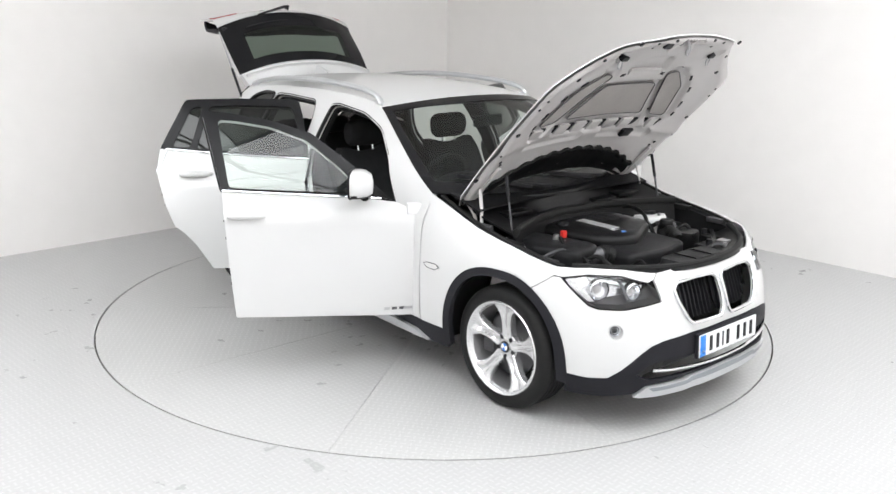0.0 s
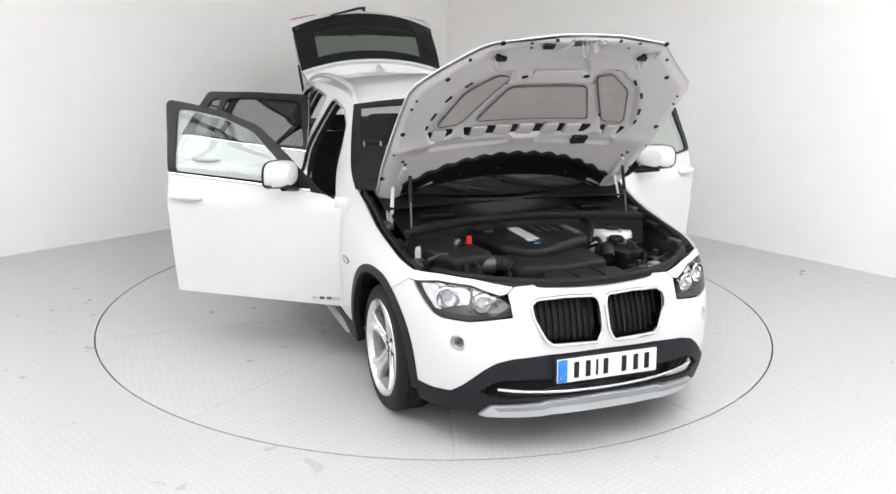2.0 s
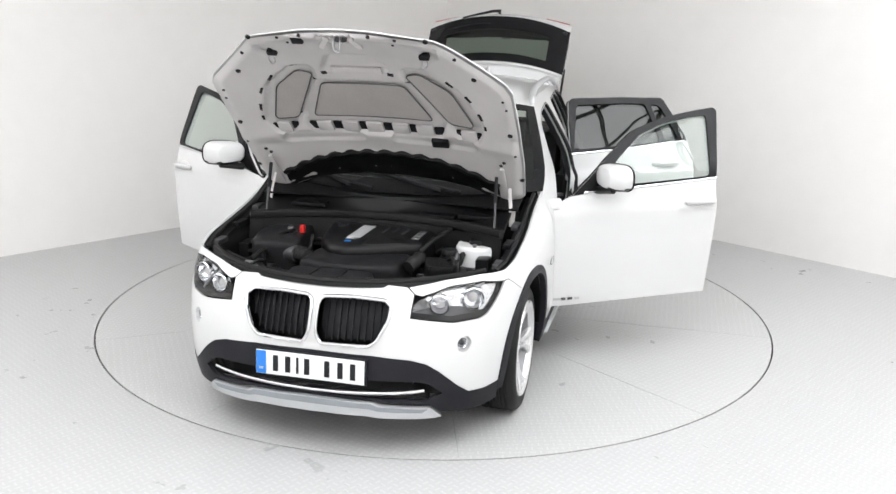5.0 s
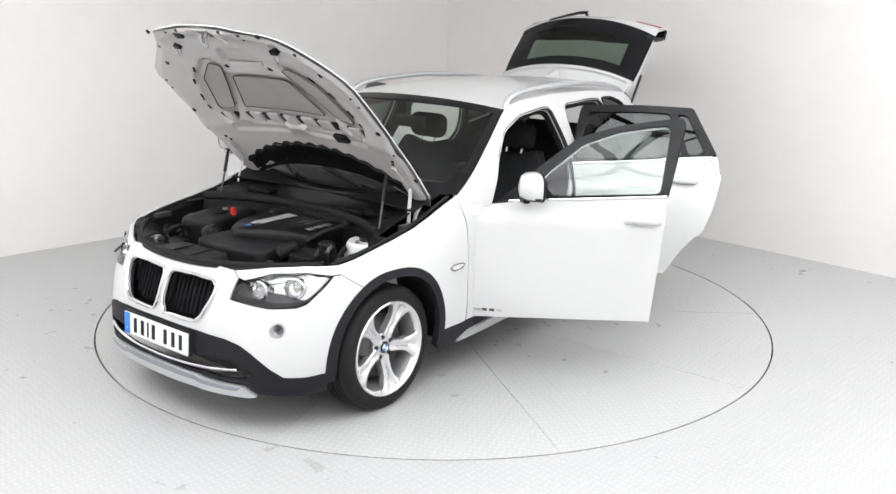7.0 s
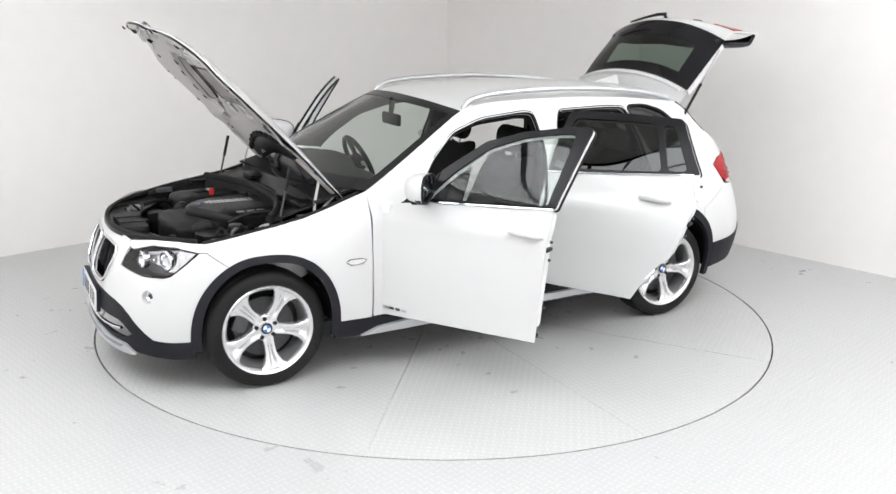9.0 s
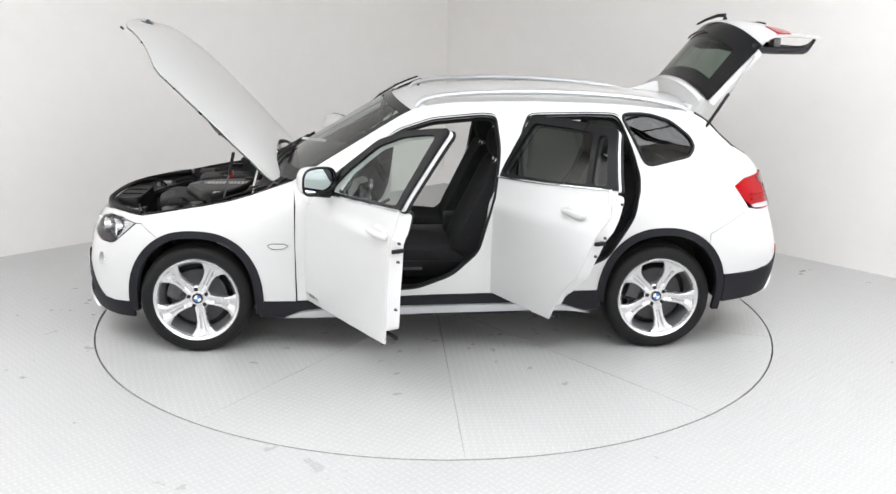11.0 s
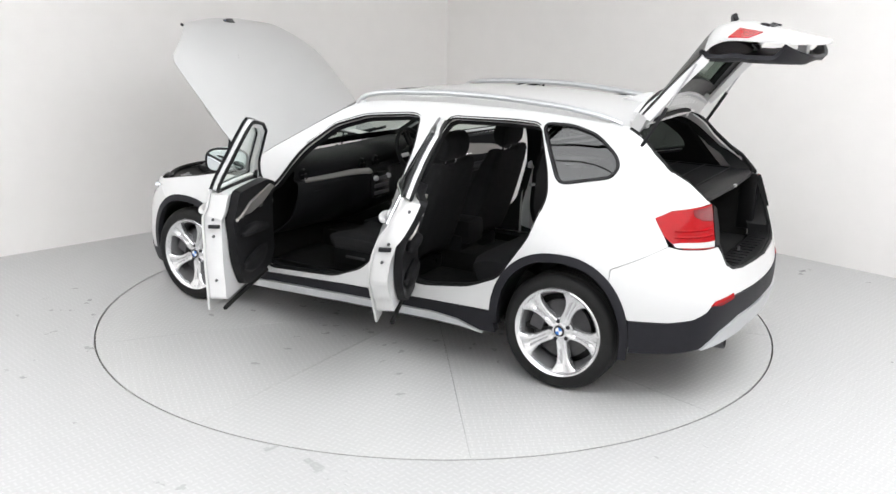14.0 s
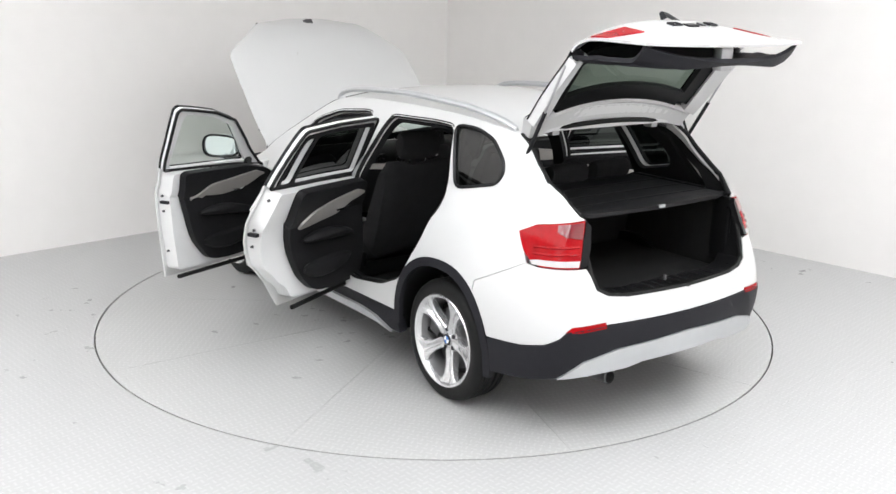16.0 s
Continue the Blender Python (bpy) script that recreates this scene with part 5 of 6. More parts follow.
part("lower_trim", grid_sheet(trim_at, 24, 30, 0.02, to_out=(0, 0, -1)), M_CLAD, gate, "dark grey moulded inner trim")
for s in (1, -1):
    bm = bmesh.new()
    box(bm, -1.985, -1.935, 0.555 * s - 0.025, 0.555 * s + 0.025, 1.785, 1.835, 0.010)
    part("stop_buffer", bm, M_INK, gate, "black rubber stop")
    # lamp parts
    bm = grid_sheet(lambda u, v: gate_at(6.55 + 0.95 * u - 0.1 * (1 - v), s * (0.64 + 0.34 * v), 0.006), 10, 8, 0.012, to_out=(0, 0, 1))
    part("gate_lamp", bm, M_RED, gate, "red lamp in the tailgate")
    bm = bmesh.new()
    a, b = Vector((-1.672, 0.578 * s, 1.315)), Vector((-1.935, 0.598 * s, 1.765))
    tube(bm, a, a.lerp(b, 0.5), 0.010, 0.010, 10)
    st = part("gate_strut", bm, M_INK, car, "black gas strut of the tailgate")
    bm = bmesh.new()
    tube(bm, a.lerp(b, 0.48), b, 0.0055, 0.0055, 8)
    part("rod", bm, M_STEEL, st)
    # hinge
    bm = bmesh.new()
    box(bm, -1.64, -1.575, 0.36 * s - 0.025, 0.36 * s + 0.025, 1.40, 1.47, 0.010)
    part("gate_hinge", bm, M_STEEL, car, "steel tailgate hinge")
for y0, y1, mt, dp_ in ((0.165, 0.115, M_PLATE, 0.008), (0.06, -0.01, M_INK, 0.008), (-0.03, -0.06, M_DARKMETAL, 0.012), (-0.085, -0.135, M_PLATE, 0.008)):
    bm = grid_sheet(lambda u, v: gate_at(6.85 + 0.28 * u, (y0 + (y1 - y0) * v) / 0.595, dp_), 3, 4, 0.008, to_out=(0, 0, 1))
    part("number_plate_lamp" if mt is M_PLATE else "gate_grip", bm, mt, gate)
    if mt is M_PLATE:
        bm = bmesh.new()
        pts = [gate_at(6.85 + 0.28 * a, (y0 + (y1 - y0) * b) / 0.595, dp_ + 0.003) for a, b in ((0, 0), (0, 1), (1, 1), (1, 0))]
        sweep(bm, pts, 0.006, 6, closed=True)
        part("lamp_rim", bm, M_INK, gate)
# latch
bm = bmesh.new()
box(bm, -2.345, -2.295, -0.045, 0.035, 1.755, 1.86, 0.008)
part("gate_latch", bm, M_STEEL, gate, "bare steel tailgate latch")
# wiper
bm = bmesh.new()
sweep(bm, [(-1.96, 0.0, 1.975), (-1.955, 0.01, 1.998), (-1.93, -0.05, 1.995), (-1.90, -0.16, 1.97), (-1.885, -0.30, 1.935)][::1], lambda t: 0.016 - 0.009 * t, 8)
part("rear_wiper", bm, M_INK, gate, "black rear wiper arm")
bm = bmesh.new()
sweep(bm, [gate_at(3.75, -0.10 - 0.6 * k / 8, 0.012) for k in range(9)], 0.006, 6)
part("wiper_blade", bm, M_INK, gate)


# ------------------------------------------------------------------ nose: grille, lamps, plate
for s in (1, -1):
    K_ = [(a * s, z) for a, z in KIDNEY]
    line = dense(AZ(*rounded(K_, 0.05)), 0.02)
    bm = bmesh.new()
    sweep(bm, [flank(*q) + Vector((0.006, 0, 0)) for q in line], 0.0085, 8, closed=True, up=Vector((1, 0, 0)))
    gr = part("grille_surround", bm, M_CHROME, bumper, "chrome kidney grille surround")
    bm = sheet(lambda q, z: flank(q, z) - Vector((0.075, 0, 0)), [(q * 1.0, z) for q, z in AZ(*K_)], [], 0.05, 0.01, IN)
    part("grille_backing", bm, M_INK, bumper, "black grille backing")
    for k in range(10):
        a = s * (0.14 + 1.54 * (k + 0.5) / 10)
        top = 0.738
        low = float(np.interp(abs(a), [0.07, 0.2, 1.33, 1.50, 1.72, 1.76], [0.585, 0.537, 0.54, 0.565, 0.655, 0.71]))
        p0, p1 = flank(s_of(a), low), flank(s_of(a), top)
        bm = bmesh.new()
        vs = []
        for p in (p0, p1):
            for dx, dy in ((-0.045, -0.0025), (-0.045, 0.0025), (-0.066, 0.0025), (-0.066, -0.0025)):
                vs.append(bm.verts.new((p.x + dx - 0.004, p.y + dy, p.z)))
        for i in range(4):
            bm.faces.new((vs[i], vs[(i + 1) % 4], vs[4 + (i + 1) % 4], vs[4 + i]))
        bm.faces.new(vs[:4])
        bm.faces.new(vs[4:])
        bmesh.ops.recalc_face_normals(bm, faces=bm.faces)
        part("grille_slat", bm, M_INK, bumper, "")
    # headlight: dark bowl, two round units, chrome outer reflector, clear lens
    fl = (lambda b: b) if s > 0 else flipped
    lens = part("headlight", fl(sheet(flank, AZ(*LAMP_OUT), [], 0.04, 0.0, IN, edge=0.025, lift=0.001)), M_LENS, car, "clear headlight over a dark bowl with two round units")
    lens.visible_shadow = False
    bowl = sheet(lambda q, z: flank(q, z) - Vector((0.07, 0.035, 0)), AZ(*LAMP_OUT), [], 0.04, 0.004, IN)
    part("bowl", fl(bowl), M_DARKMETAL, lens, "black lamp bowl")
    rimline = dense(AZ(*LAMP_OUT), 0.025)
    bm = bmesh.new()
    n = len(rimline)
    o = [bm.verts.new(flank(*q) - Vector((0.002, 0, 0))) for q in rimline]
    i_ = [bm.verts.new(flank(*q) - Vector((0.07, 0.035, 0))) for q in rimline]
    for k in range(n):
        bm.faces.new((o[k], o[(k + 1) % n], i_[(k + 1) % n], i_[k]))
    bmesh.ops.recalc_face_normals(bm, faces=bm.faces)
    part("bowl_side", fl(bm), M_BLACK, lens)
    o = AZ((2.75, 0.742), (3.3, 0.777), (4.3, 0.785), (5.05, 0.769), (4.75, 0.72), (4.4, 0.674), (4.1, 0.668), (3.6, 0.688), (2.9, 0.70))
    part("reflector", fl(sheet(lambda q, z: flank(q, z) - Vector((0.05, 0.025, 0)), o, [], 0.03, 0.003, IN)), M_REFLECT, lens, "bright faceted reflector")
    for a, z, r in ((3.95, 0.722, 0.049), (3.05, 0.708, 0.044)):
        c = flank(s_of(a), z) - Vector((0.045, 0.02, 0))
        bm = bmesh.new()
        lathe(bm, [(r, 0.034), (r + 0.004, 0.03), (r + 0.003, 0.0), (r * 0.93, 0.028), (r * 0.80, 0.004), (r * 0.55, -0.006), (r * 0.5, 0.0)], 32, "x")
        m = Matrix.Translation(c) @ Matrix.Rotation(radians(22 if a > 3.5 else 10), 4, "Z")
        part("lamp_ring", fl(placed(bm, m)), M_CHROME, lens, "chrome lamp ring")
        bm = bmesh.new()
        bmesh.ops.create_uvsphere(bm, u_segments=20, v_segments=12, radius=r * 0.52)
        part("lamp_unit", fl(placed(bm, Matrix.Translation(c) @ Matrix.Rotation(radians(15), 4, "Z") @ Matrix.Diagonal((0.6, 1, 1, 1)))), M_LAMPWHITE, lens)
    o = AZ((4.2, 0.67), (4.35, 0.775), (5.02, 0.765), (4.75, 0.717), (4.42, 0.670))
    part("side_reflector", fl(sheet(lambda q, z: flank(q, z) - Vector((0.02, 0.02, 0)), o, [], 0.03, 0.004, IN)), M_REFLECT, lens, "bright side reflector")
    o = AZ((2.6, 0.735), (4.4, 0.782), (4.35, 0.768), (2.65, 0.722))
    part("brow_strip", fl(sheet(lambda q, z: flank(q, z) - Vector((0.035, 0.012, 0)), o, [], 0.03, 0.006, IN)), M_SILVER, lens)
    # fog light in a shallow round recess
    c = flank(s_of(3.72), 0.537)
    ax = Vector((0.80, 0.60, 0.05)).normalized()
    m = Matrix.Translation(c) @ ax.to_track_quat("Z", "Y").to_matrix().to_4x4()
    bm = bmesh.new()
    lathe(bm, [(0.037, -0.002), (0.034, -0.015), (0.033, -0.03), (0.0, -0.035)], 28, "z")
    fg = part("fog_light", fl(placed(bm, m)), M_PAINT, bumper, "small round fog light")
    bm = bmesh.new()
    lathe(bm, [(0.027, -0.026), (0.028, -0.018), (0.024, -0.018), (0.016, -0.027), (0.0, -0.029)], 28, "z")
    part("fog_reflector", fl(placed(bm, m)), M_CHROME, bumper)
    # black disc that darkens the middle of the reflector bowl
    bm = bmesh.new()
    lathe(bm, [(0.0, -0.020), (0.010, -0.021), (0.014, -0.026)], 20, "z")
    part("fog_dark_centre", fl(placed(bm, m)), M_INK, bumper)
    bm = bmesh.new()
    lathe(bm, [(0.026, -0.018), (0.018, -0.013), (0.0, -0.011)], 28, "z")
    g = part("fog_lens", fl(placed(bm, m)), M_LENS, bumper)
    g.visible_shadow = False

# number plate: plain bars in place of the characters
PL = Matrix.Translation((2.158, 0, 0.425)) @ Matrix.Rotation(radians(-4), 4, "Y")
bm = bmesh.new()
box(bm, 0.0, 0.008, -0.262, 0.262, -0.056, 0.056, 0.003)
plate = part("number_plate", placed(bm, PL), M_PLATE, car, "white number plate with a blue end band")
bm = bmesh.new()
box(bm, 0.0075, 0.0095, -0.260, -0.212, -0.054, 0.054, 0.0008)
part("blue_band", placed(bm, PL), M_PLATEBLUE, plate, "blue end band")
for k, y in enumerate((-0.165, -0.105, -0.058, -0.012, 0.085, 0.148, 0.208)):
    bm = bmesh.new()
    w = 0.013 if k != 2 else 0.006
    box(bm, 0.0075, 0.0098, y - w, y + w, -0.038, 0.038, 0.0008)
    part("plate_bar", placed(bm, PL), M_INK, plate)
bm = bmesh.new()
box(bm, 0.0075, 0.0095, -0.248, -0.224, -0.035, -0.02, 0.0008)
part("plate_bar", placed(bm, PL), M_PLATE, plate)
bm = bmesh.new()
box(bm, -0.02, 0.001, -0.27, 0.27, -0.062, 0.062, 0.004)
part("plate_holder", placed(bm, PL), M_CLAD, plate)

# tail lamps
for s in (1, -1):
    fl = (lambda b: b) if s > 0 else flipped
    T_OUT = [(14.75, 1.0), (15.2, 1.038), (16.0, 1.055), (16.95, 1.066), (17.02, 0.95), (16.92, 0.86), (15.6, 0.862), (15.3, 0.878), (15.02, 0.92)]
    tl = part("tail_lamp", fl(sheet(flank, AZ(*rounded(T_OUT, 0.012)), [], 0.03, 0.010, IN, edge=0.02, lift=0.006)), M_RED, car, "red tail lamp with a clear lower strip")
    part("lamp_housing", fl(sheet(flank, AZ(*rounded(T_OUT, 0.012)), [], 0.03, 0.06, IN, edge=0.02, lift=-0.005)), M_BLACK, tl, "black lamp housing")
    o = AZ((16.98, 1.062), (17.14, 1.04), (17.2, 0.95), (17.12, 0.868), (16.95, 0.864))
    part("housing_side", fl(sheet(flank, o, [], 0.03, 0.03, IN, lift=0.012)), M_BLACK, tl, "black lamp housing edge")
    o = AZ((15.35, 0.868), (15.25, 0.885), (15.5, 0.892), (16.93, 0.893), (16.9, 0.866))
    part("clear_strip", fl(sheet(flank, o, [], 0.03, 0.006, IN, lift=0.010)), M_LAMPWHITE, tl, "clear lamp strip")
    o = AZ((15.9, 1.045), (16.9, 1.058), (16.95, 0.985), (16.3, 0.995), (15.95, 1.015))
    part("dark_corner", fl(sheet(flank, o, [], 0.03, 0.004, IN, lift=0.0105)), M_DARKRED, tl, "dark red upper corner")
    for zz in (0.925, 0.955):
        bm = bmesh.new()
        sweep(bm, [flank(s_of(15.3 + 1.6 * k / 8), zz - 0.006 + 0.006 * k / 8) + Vector((-0.004, 0.007, 0)) for k in range(9)], 0.006, 6)
        part("light_bar", fl(bm), M_RED, tl)
# exhaust tip and underside
bm = bmesh.new()
lathe(bm, [(0.030, 0.0), (0.036, 0.004), (0.036, 0.16), (0.031, 0.16), (0.031, 0.004)], 24, "x")
part("exhaust_tip", placed(bm, pose(-2.17, 0.42, 0.305, 0, 4, 0)), M_DARKMETAL, car, "dark steel exhaust tip")
part("underbody", boxes((-1.75, 1.85, -0.58, 0.58, 0.215, 0.28, 0.03), (-0.95, 0.95, -0.80, 0.80, 0.245, 0.30, 0.02), (-2.10, -1.70, -0.55, 0.55, 0.36, 0.40, 0.02)), M_BLACK, car, "black underbody panels")


# ------------------------------------------------------------------ cabin
for sy in (1, -1):
    fl = (lambda b: b) if sy > 0 else flipped
    top = [(x, table(RIM_X, RIM_Z, x) - 0.012) for x in (-1.4, -1.1, -0.7, -0.3, 0.0, 0.13, 0.25, 0.4, 0.6, 0.78)]
    low = [(0.76, 0.36), (0.0, 0.385), (-0.6, 0.40), (-0.96, 0.41), (-1.0, 0.55), (-1.09, 0.68), (-1.22, 0.745), (-1.38, 0.77), (-1.58, 0.75), (-1.75, 0.72), (-1.90, 0.72), (-1.93, 0.95), (-1.86, 1.08), (-1.62, 1.36)]
    grow = lambda pts, c, k: [(c[0] + (x - c[0]) * k, c[1] + (z - c[1]) * k) for x, z in pts]
    holes = [grow(F_OPEN, (0.15, 0.9), 0.985), grow(R_OPEN, (-0.85, 0.95), 0.985), grow(Q_OPEN, (-1.35, 1.27), 0.95)]
    bm = sheet(inset_flank(0.040), XZ(*(low + top)), [XZ(*h) for h in holes], 0.06, 0.03, IN, edge=0.04)
    part("inner_trim", fl(bm), M_SOFT, car, "black inner pillar and side trim")
part("headliner", grid_sheet(lambda u, v: roof_at(0.02 + 0.96 * u, 0.02 + 0.96 * v) - Vector((0, 0, 0.035)), 16, 14, 0.012), mat("headliner_cloth", (0.05, 0.05, 0.05), 0.95, grain=0.1, grain_scale=200, spec=0.2), car, "dark grey cloth headliner")
part("cabin_floor", boxes((-1.35, 0.95, -0.80, 0.80, 0.30, 0.33, 0.01)), M_CARPET, car, "black carpeted cabin floor")
part("centre_tunnel", boxes((-0.9, 0.815, -0.13, 0.13, 0.325, 0.46, 0.04)), M_CARPET, car, "black carpeted centre tunnel")
part("footwell_wall", boxes((0.82, 1.0, -0.80, 0.80, 0.335, 0.93, 0.04)), M_CARPET, car, "black carpeted footwell wall")
part("rear_seat_step", boxes((-1.5, -1.2, -0.74, 0.74, 0.335, 0.55, 0.03)), M_CARPET, car)
for sy in (1, -1):
    bm = bmesh.new()
    box(bm, -0.9, 0.72, 0.79 * sy - 0.06, 0.79 * sy + 0.05, 0.32, 0.385, 0.015)
    part("sill_plate", bm, M_BLACK, car, "black sill plate")

# dashboard: section swept across the cabin
DASH = [(1.02, 0.975), (0.80, 1.035), (0.62, 1.045), (0.52, 1.02), (0.475, 0.975), (0.485, 0.93), (0.45, 0.90), (0.46, 0.80), (0.53, 0.66), (0.66, 0.56), (0.85, 0.50), (1.02, 0.50)]


def dash_at(u, v):
    y = -0.735 + 1.47 * v
    i = u * (len(DASH) - 1)
    x = table(list(range(12)), [p[0] for p in DASH], i)
    z = table(list(range(12)), [p[1] for p in DASH], i)
    w = math.exp(-((y + 0.36) / 0.20) ** 4)
    if 1 < i < 6:
        x -= 0.045 * w
        z += 0.035 * w * math.sin(math.pi * (i - 1) / 5)
    c = math.exp(-(y / 0.17) ** 4)
    if i > 5:
        x -= 0.06 * c
    x += 0.05 * (abs(y) / 0.735) ** 4
    return Vector((x, y, z))


dash = part("dashboard", grid_sheet(dash_at, 33, 48, 0.01, to_out=(-0.5, 0, 0.6)), M_SOFT, car, "black moulded dashboard")
bm = grid_sheet(lambda u, v: dash_at(0.455 + 0.10 * u * (1 - 0.35 * v), 0.56 + 0.40 * v) + Vector((-0.010, 0, 0.002)), 6, 20, 0.01, to_out=(-1, 0, 0.2))
part("dash_strip", bm, M_TRIM, dash, "grey metallic dash strip")
for y in (0.68, 0.10, -0.06, -0.68):
    bm = bmesh.new()
    p = dash_at(0.40, (y + 0.735) / 1.47)
    lathe(bm, [(0.034, 0.0), (0.038, -0.006), (0.04, 0.01)], 20, "x")
    box(bm, -0.004, 0.006, -0.032, 0.032, -0.003, 0.003)
    box(bm, -0.004, 0.006, -0.003, 0.003, -0.032, 0.032)
    part("air_vent", placed(bm, Matrix.Translation(p + Vector((-0.012, 0, 0)))), M_BLACK, dash, "round black air vent")
bm = bmesh.new()
box(bm, 0.375, 0.40, -0.10, 0.10, 0.72, 0.90, 0.01)
rd = part("centre_panel", bm, M_GLOSSBLK, dash, "black radio and heater panel")
for k in range(3):
    bm = bmesh.new()
    box(bm, 0.366, 0.378, -0.085, 0.085, 0.74 + 0.05 * k, 0.765 + 0.05 * k, 0.003)
    part("button_row", bm, M_DARKMETAL, dash)
for y in (-0.075, 0.075):
    bm = bmesh.new()
    tube(bm, (0.38, y, 0.86), (0.355, y, 0.86), 0.018, 0.017, 20)
    part("knob", bm, M_SILVER, dash)
part("glovebox_line", boxes((0.462, 0.470, 0.20, 0.62, 0.84, 0.845)), M_INK, dash)
bm = bmesh.new()
box(bm, -0.35, 0.46, -0.115, 0.115, 0.34, 0.56, 0.03)
box(bm, -0.40, -0.12, -0.10, 0.10, 0.50, 0.66, 0.03)
con = part("centre_console", bm, M_SOFT, car, "black centre console with armrest")
bm = bmesh.new()
tube(bm, (0.16, 0, 0.55), (0.13, 0, 0.70), 0.03, 0.014, 14)
bmesh.ops.create_uvsphere(bm, u_segments=14, v_segments=8, radius=0.026, matrix=Matrix.Translation((0.128, 0, 0.715)))
part("gear_lever", bm, M_BLACK, con, "black gear lever")

# steering wheel on the right
SW = Matrix.Translation((0.345, -0.365, 0.985)) @ Matrix.Rotation(radians(-65), 4, "Y")
bm = bmesh.new()
sweep(bm, [(0.183 * math.cos(2 * math.pi * k / 36), 0.183 * math.sin(2 * math.pi * k / 36), 0) for k in range(36)], 0.016, 10, closed=True)
sw = part("steering_wheel", placed(bm, SW), M_SOFT, car, "black three-spoke steering wheel")
bm = bmesh.new()
lathe(bm, [(0.0, 0.028), (0.045, 0.025), (0.066, 0.010), (0.066, -0.03), (0.0, -0.03)], 24, "z")
part("hub", placed(bm, SW), M_SOFT, sw)
for a in (0, 180, 262, 278):
    bm = bmesh.new()
    box(bm, 0.05, 0.178, -0.014, 0.014, -0.012, 0.006, 0.004, Matrix.Rotation(radians(a + 90), 4, "Z"))
    part("spoke", placed(bm, SW), M_SILVER if a in (0, 180) else M_SOFT, sw)
bm = bmesh.new()
tube(bm, (0.37, -0.365, 0.975), (0.56, -0.365, 0.90), 0.05, 0.06, 14)
part("steering_column", bm, M_SOFT, sw)


# seats
def cushion(bm, prof, y0, y1, bulge=0.02, n=12):
    """Upholstered slab: closed (x, z) section carried across, rounded at the sides."""
    rows = []
    cx, cz = sum(p[0] for p in prof) / len(prof), sum(p[1] for p in prof) / len(prof)
    for k in range(n + 1):
        w = -1 + 2 * k / n
        sc = (1 - abs(w) ** 6 * 0.22)
        y = y0 + (y1 - y0) * k / n
        e = 1 + bulge * (abs(w) ** 2 - 0.3) * (1 if abs(w) < 0.95 else 0.2)
        rows.append([bm.verts.new((cx + (p[0] - cx) * sc * e, y, cz + (p[1] - cz) * sc * e)) for p in prof])
    m = len(prof)
    for a, b in zip(rows, rows[1:]):
        for i in range(m):
            bm.faces.new((a[i], a[(i + 1) % m], b[(i + 1) % m], b[i]))
    bm.faces.new(rows[0])
    bm.faces.new(rows[-1])
    bmesh.ops.recalc_face_normals(bm, faces=bm.faces)


def ring_of(pts, per=3):
    return [(p.x, p.y) for p in spline([Vector((x, z, 0)) for x, z in pts], per, True)]


for y in (0.375, -0.375):
    bm = bmesh.new()
    cushion(bm, ring_of([(0.36, 0.52), (0.34, 0.575), (0.1, 0.585), (-0.2, 0.55), (-0.24, 0.47), (-0.1, 0.42), (0.25, 0.44)]), y - 0.25, y + 0.25, 0.25)
    st = part("front_seat", bm, M_FABRIC, car, "black cloth front seat")
    bm = bmesh.new()
    cushion(bm, ring_of([(-0.16, 0.50), (-0.13, 0.58), (-0.24, 0.82), (-0.36, 1.06), (-0.41, 1.10), (-0.46, 1.07), (-0.40, 0.82), (-0.31, 0.55), (-0.25, 0.47)]), y - 0.245, y + 0.245, 0.25)
    part("backrest", bm, M_FABRIC, st, "black cloth backrest")
    bm = bmesh.new()
    cushion(bm, ring_of([(-0.385, 1.13), (-0.365, 1.20), (-0.385, 1.27), (-0.43, 1.285), (-0.475, 1.25), (-0.47, 1.15), (-0.43, 1.11)]), y - 0.135, y + 0.135, 0.05)
    part("headrest", bm, M_FABRIC, st, "black cloth headrest")
    for dy in (-0.06, 0.06):
        bm = bmesh.new()
        tube(bm, (-0.405, y + dy, 1.06), (-0.425, y + dy, 1.15), 0.007, 0.007, 10)
        part("headrest_post", bm, M_CHROME, st, "chrome headrest post")
    bm = bmesh.new()
    box(bm, -0.22, 0.32, y - 0.24, y + 0.24, 0.34, 0.44, 0.02)
    part("seat_base", bm, M_BLACK, st)
    bm = bmesh.new()
    sg = 1 if y > 0 else -1
    box(bm, -0.2, 0.3, y + sg * 0.235, y + sg * 0.262, 0.40, 0.50, 0.012)
    part("side_cover", bm, M_BLACK, st, "black plastic seat side cover")
    bm = bmesh.new()
    box(bm, 0.05, 0.20, y + sg * 0.255, y + sg * 0.272, 0.445, 0.462, 0.004)
    part("seat_lever", bm, M_DARKMETAL, st)
bm = bmesh.new()
cushion(bm, ring_of([(-0.72, 0.50), (-0.70, 0.58), (-0.85, 0.62), (-1.15, 0.60), (-1.25, 0.52), (-1.1, 0.42), (-0.8, 0.42)]), -0.66, 0.66, 0.05)
rs = part("rear_seat", bm, M_FABRIC, car, "black cloth rear bench seat")
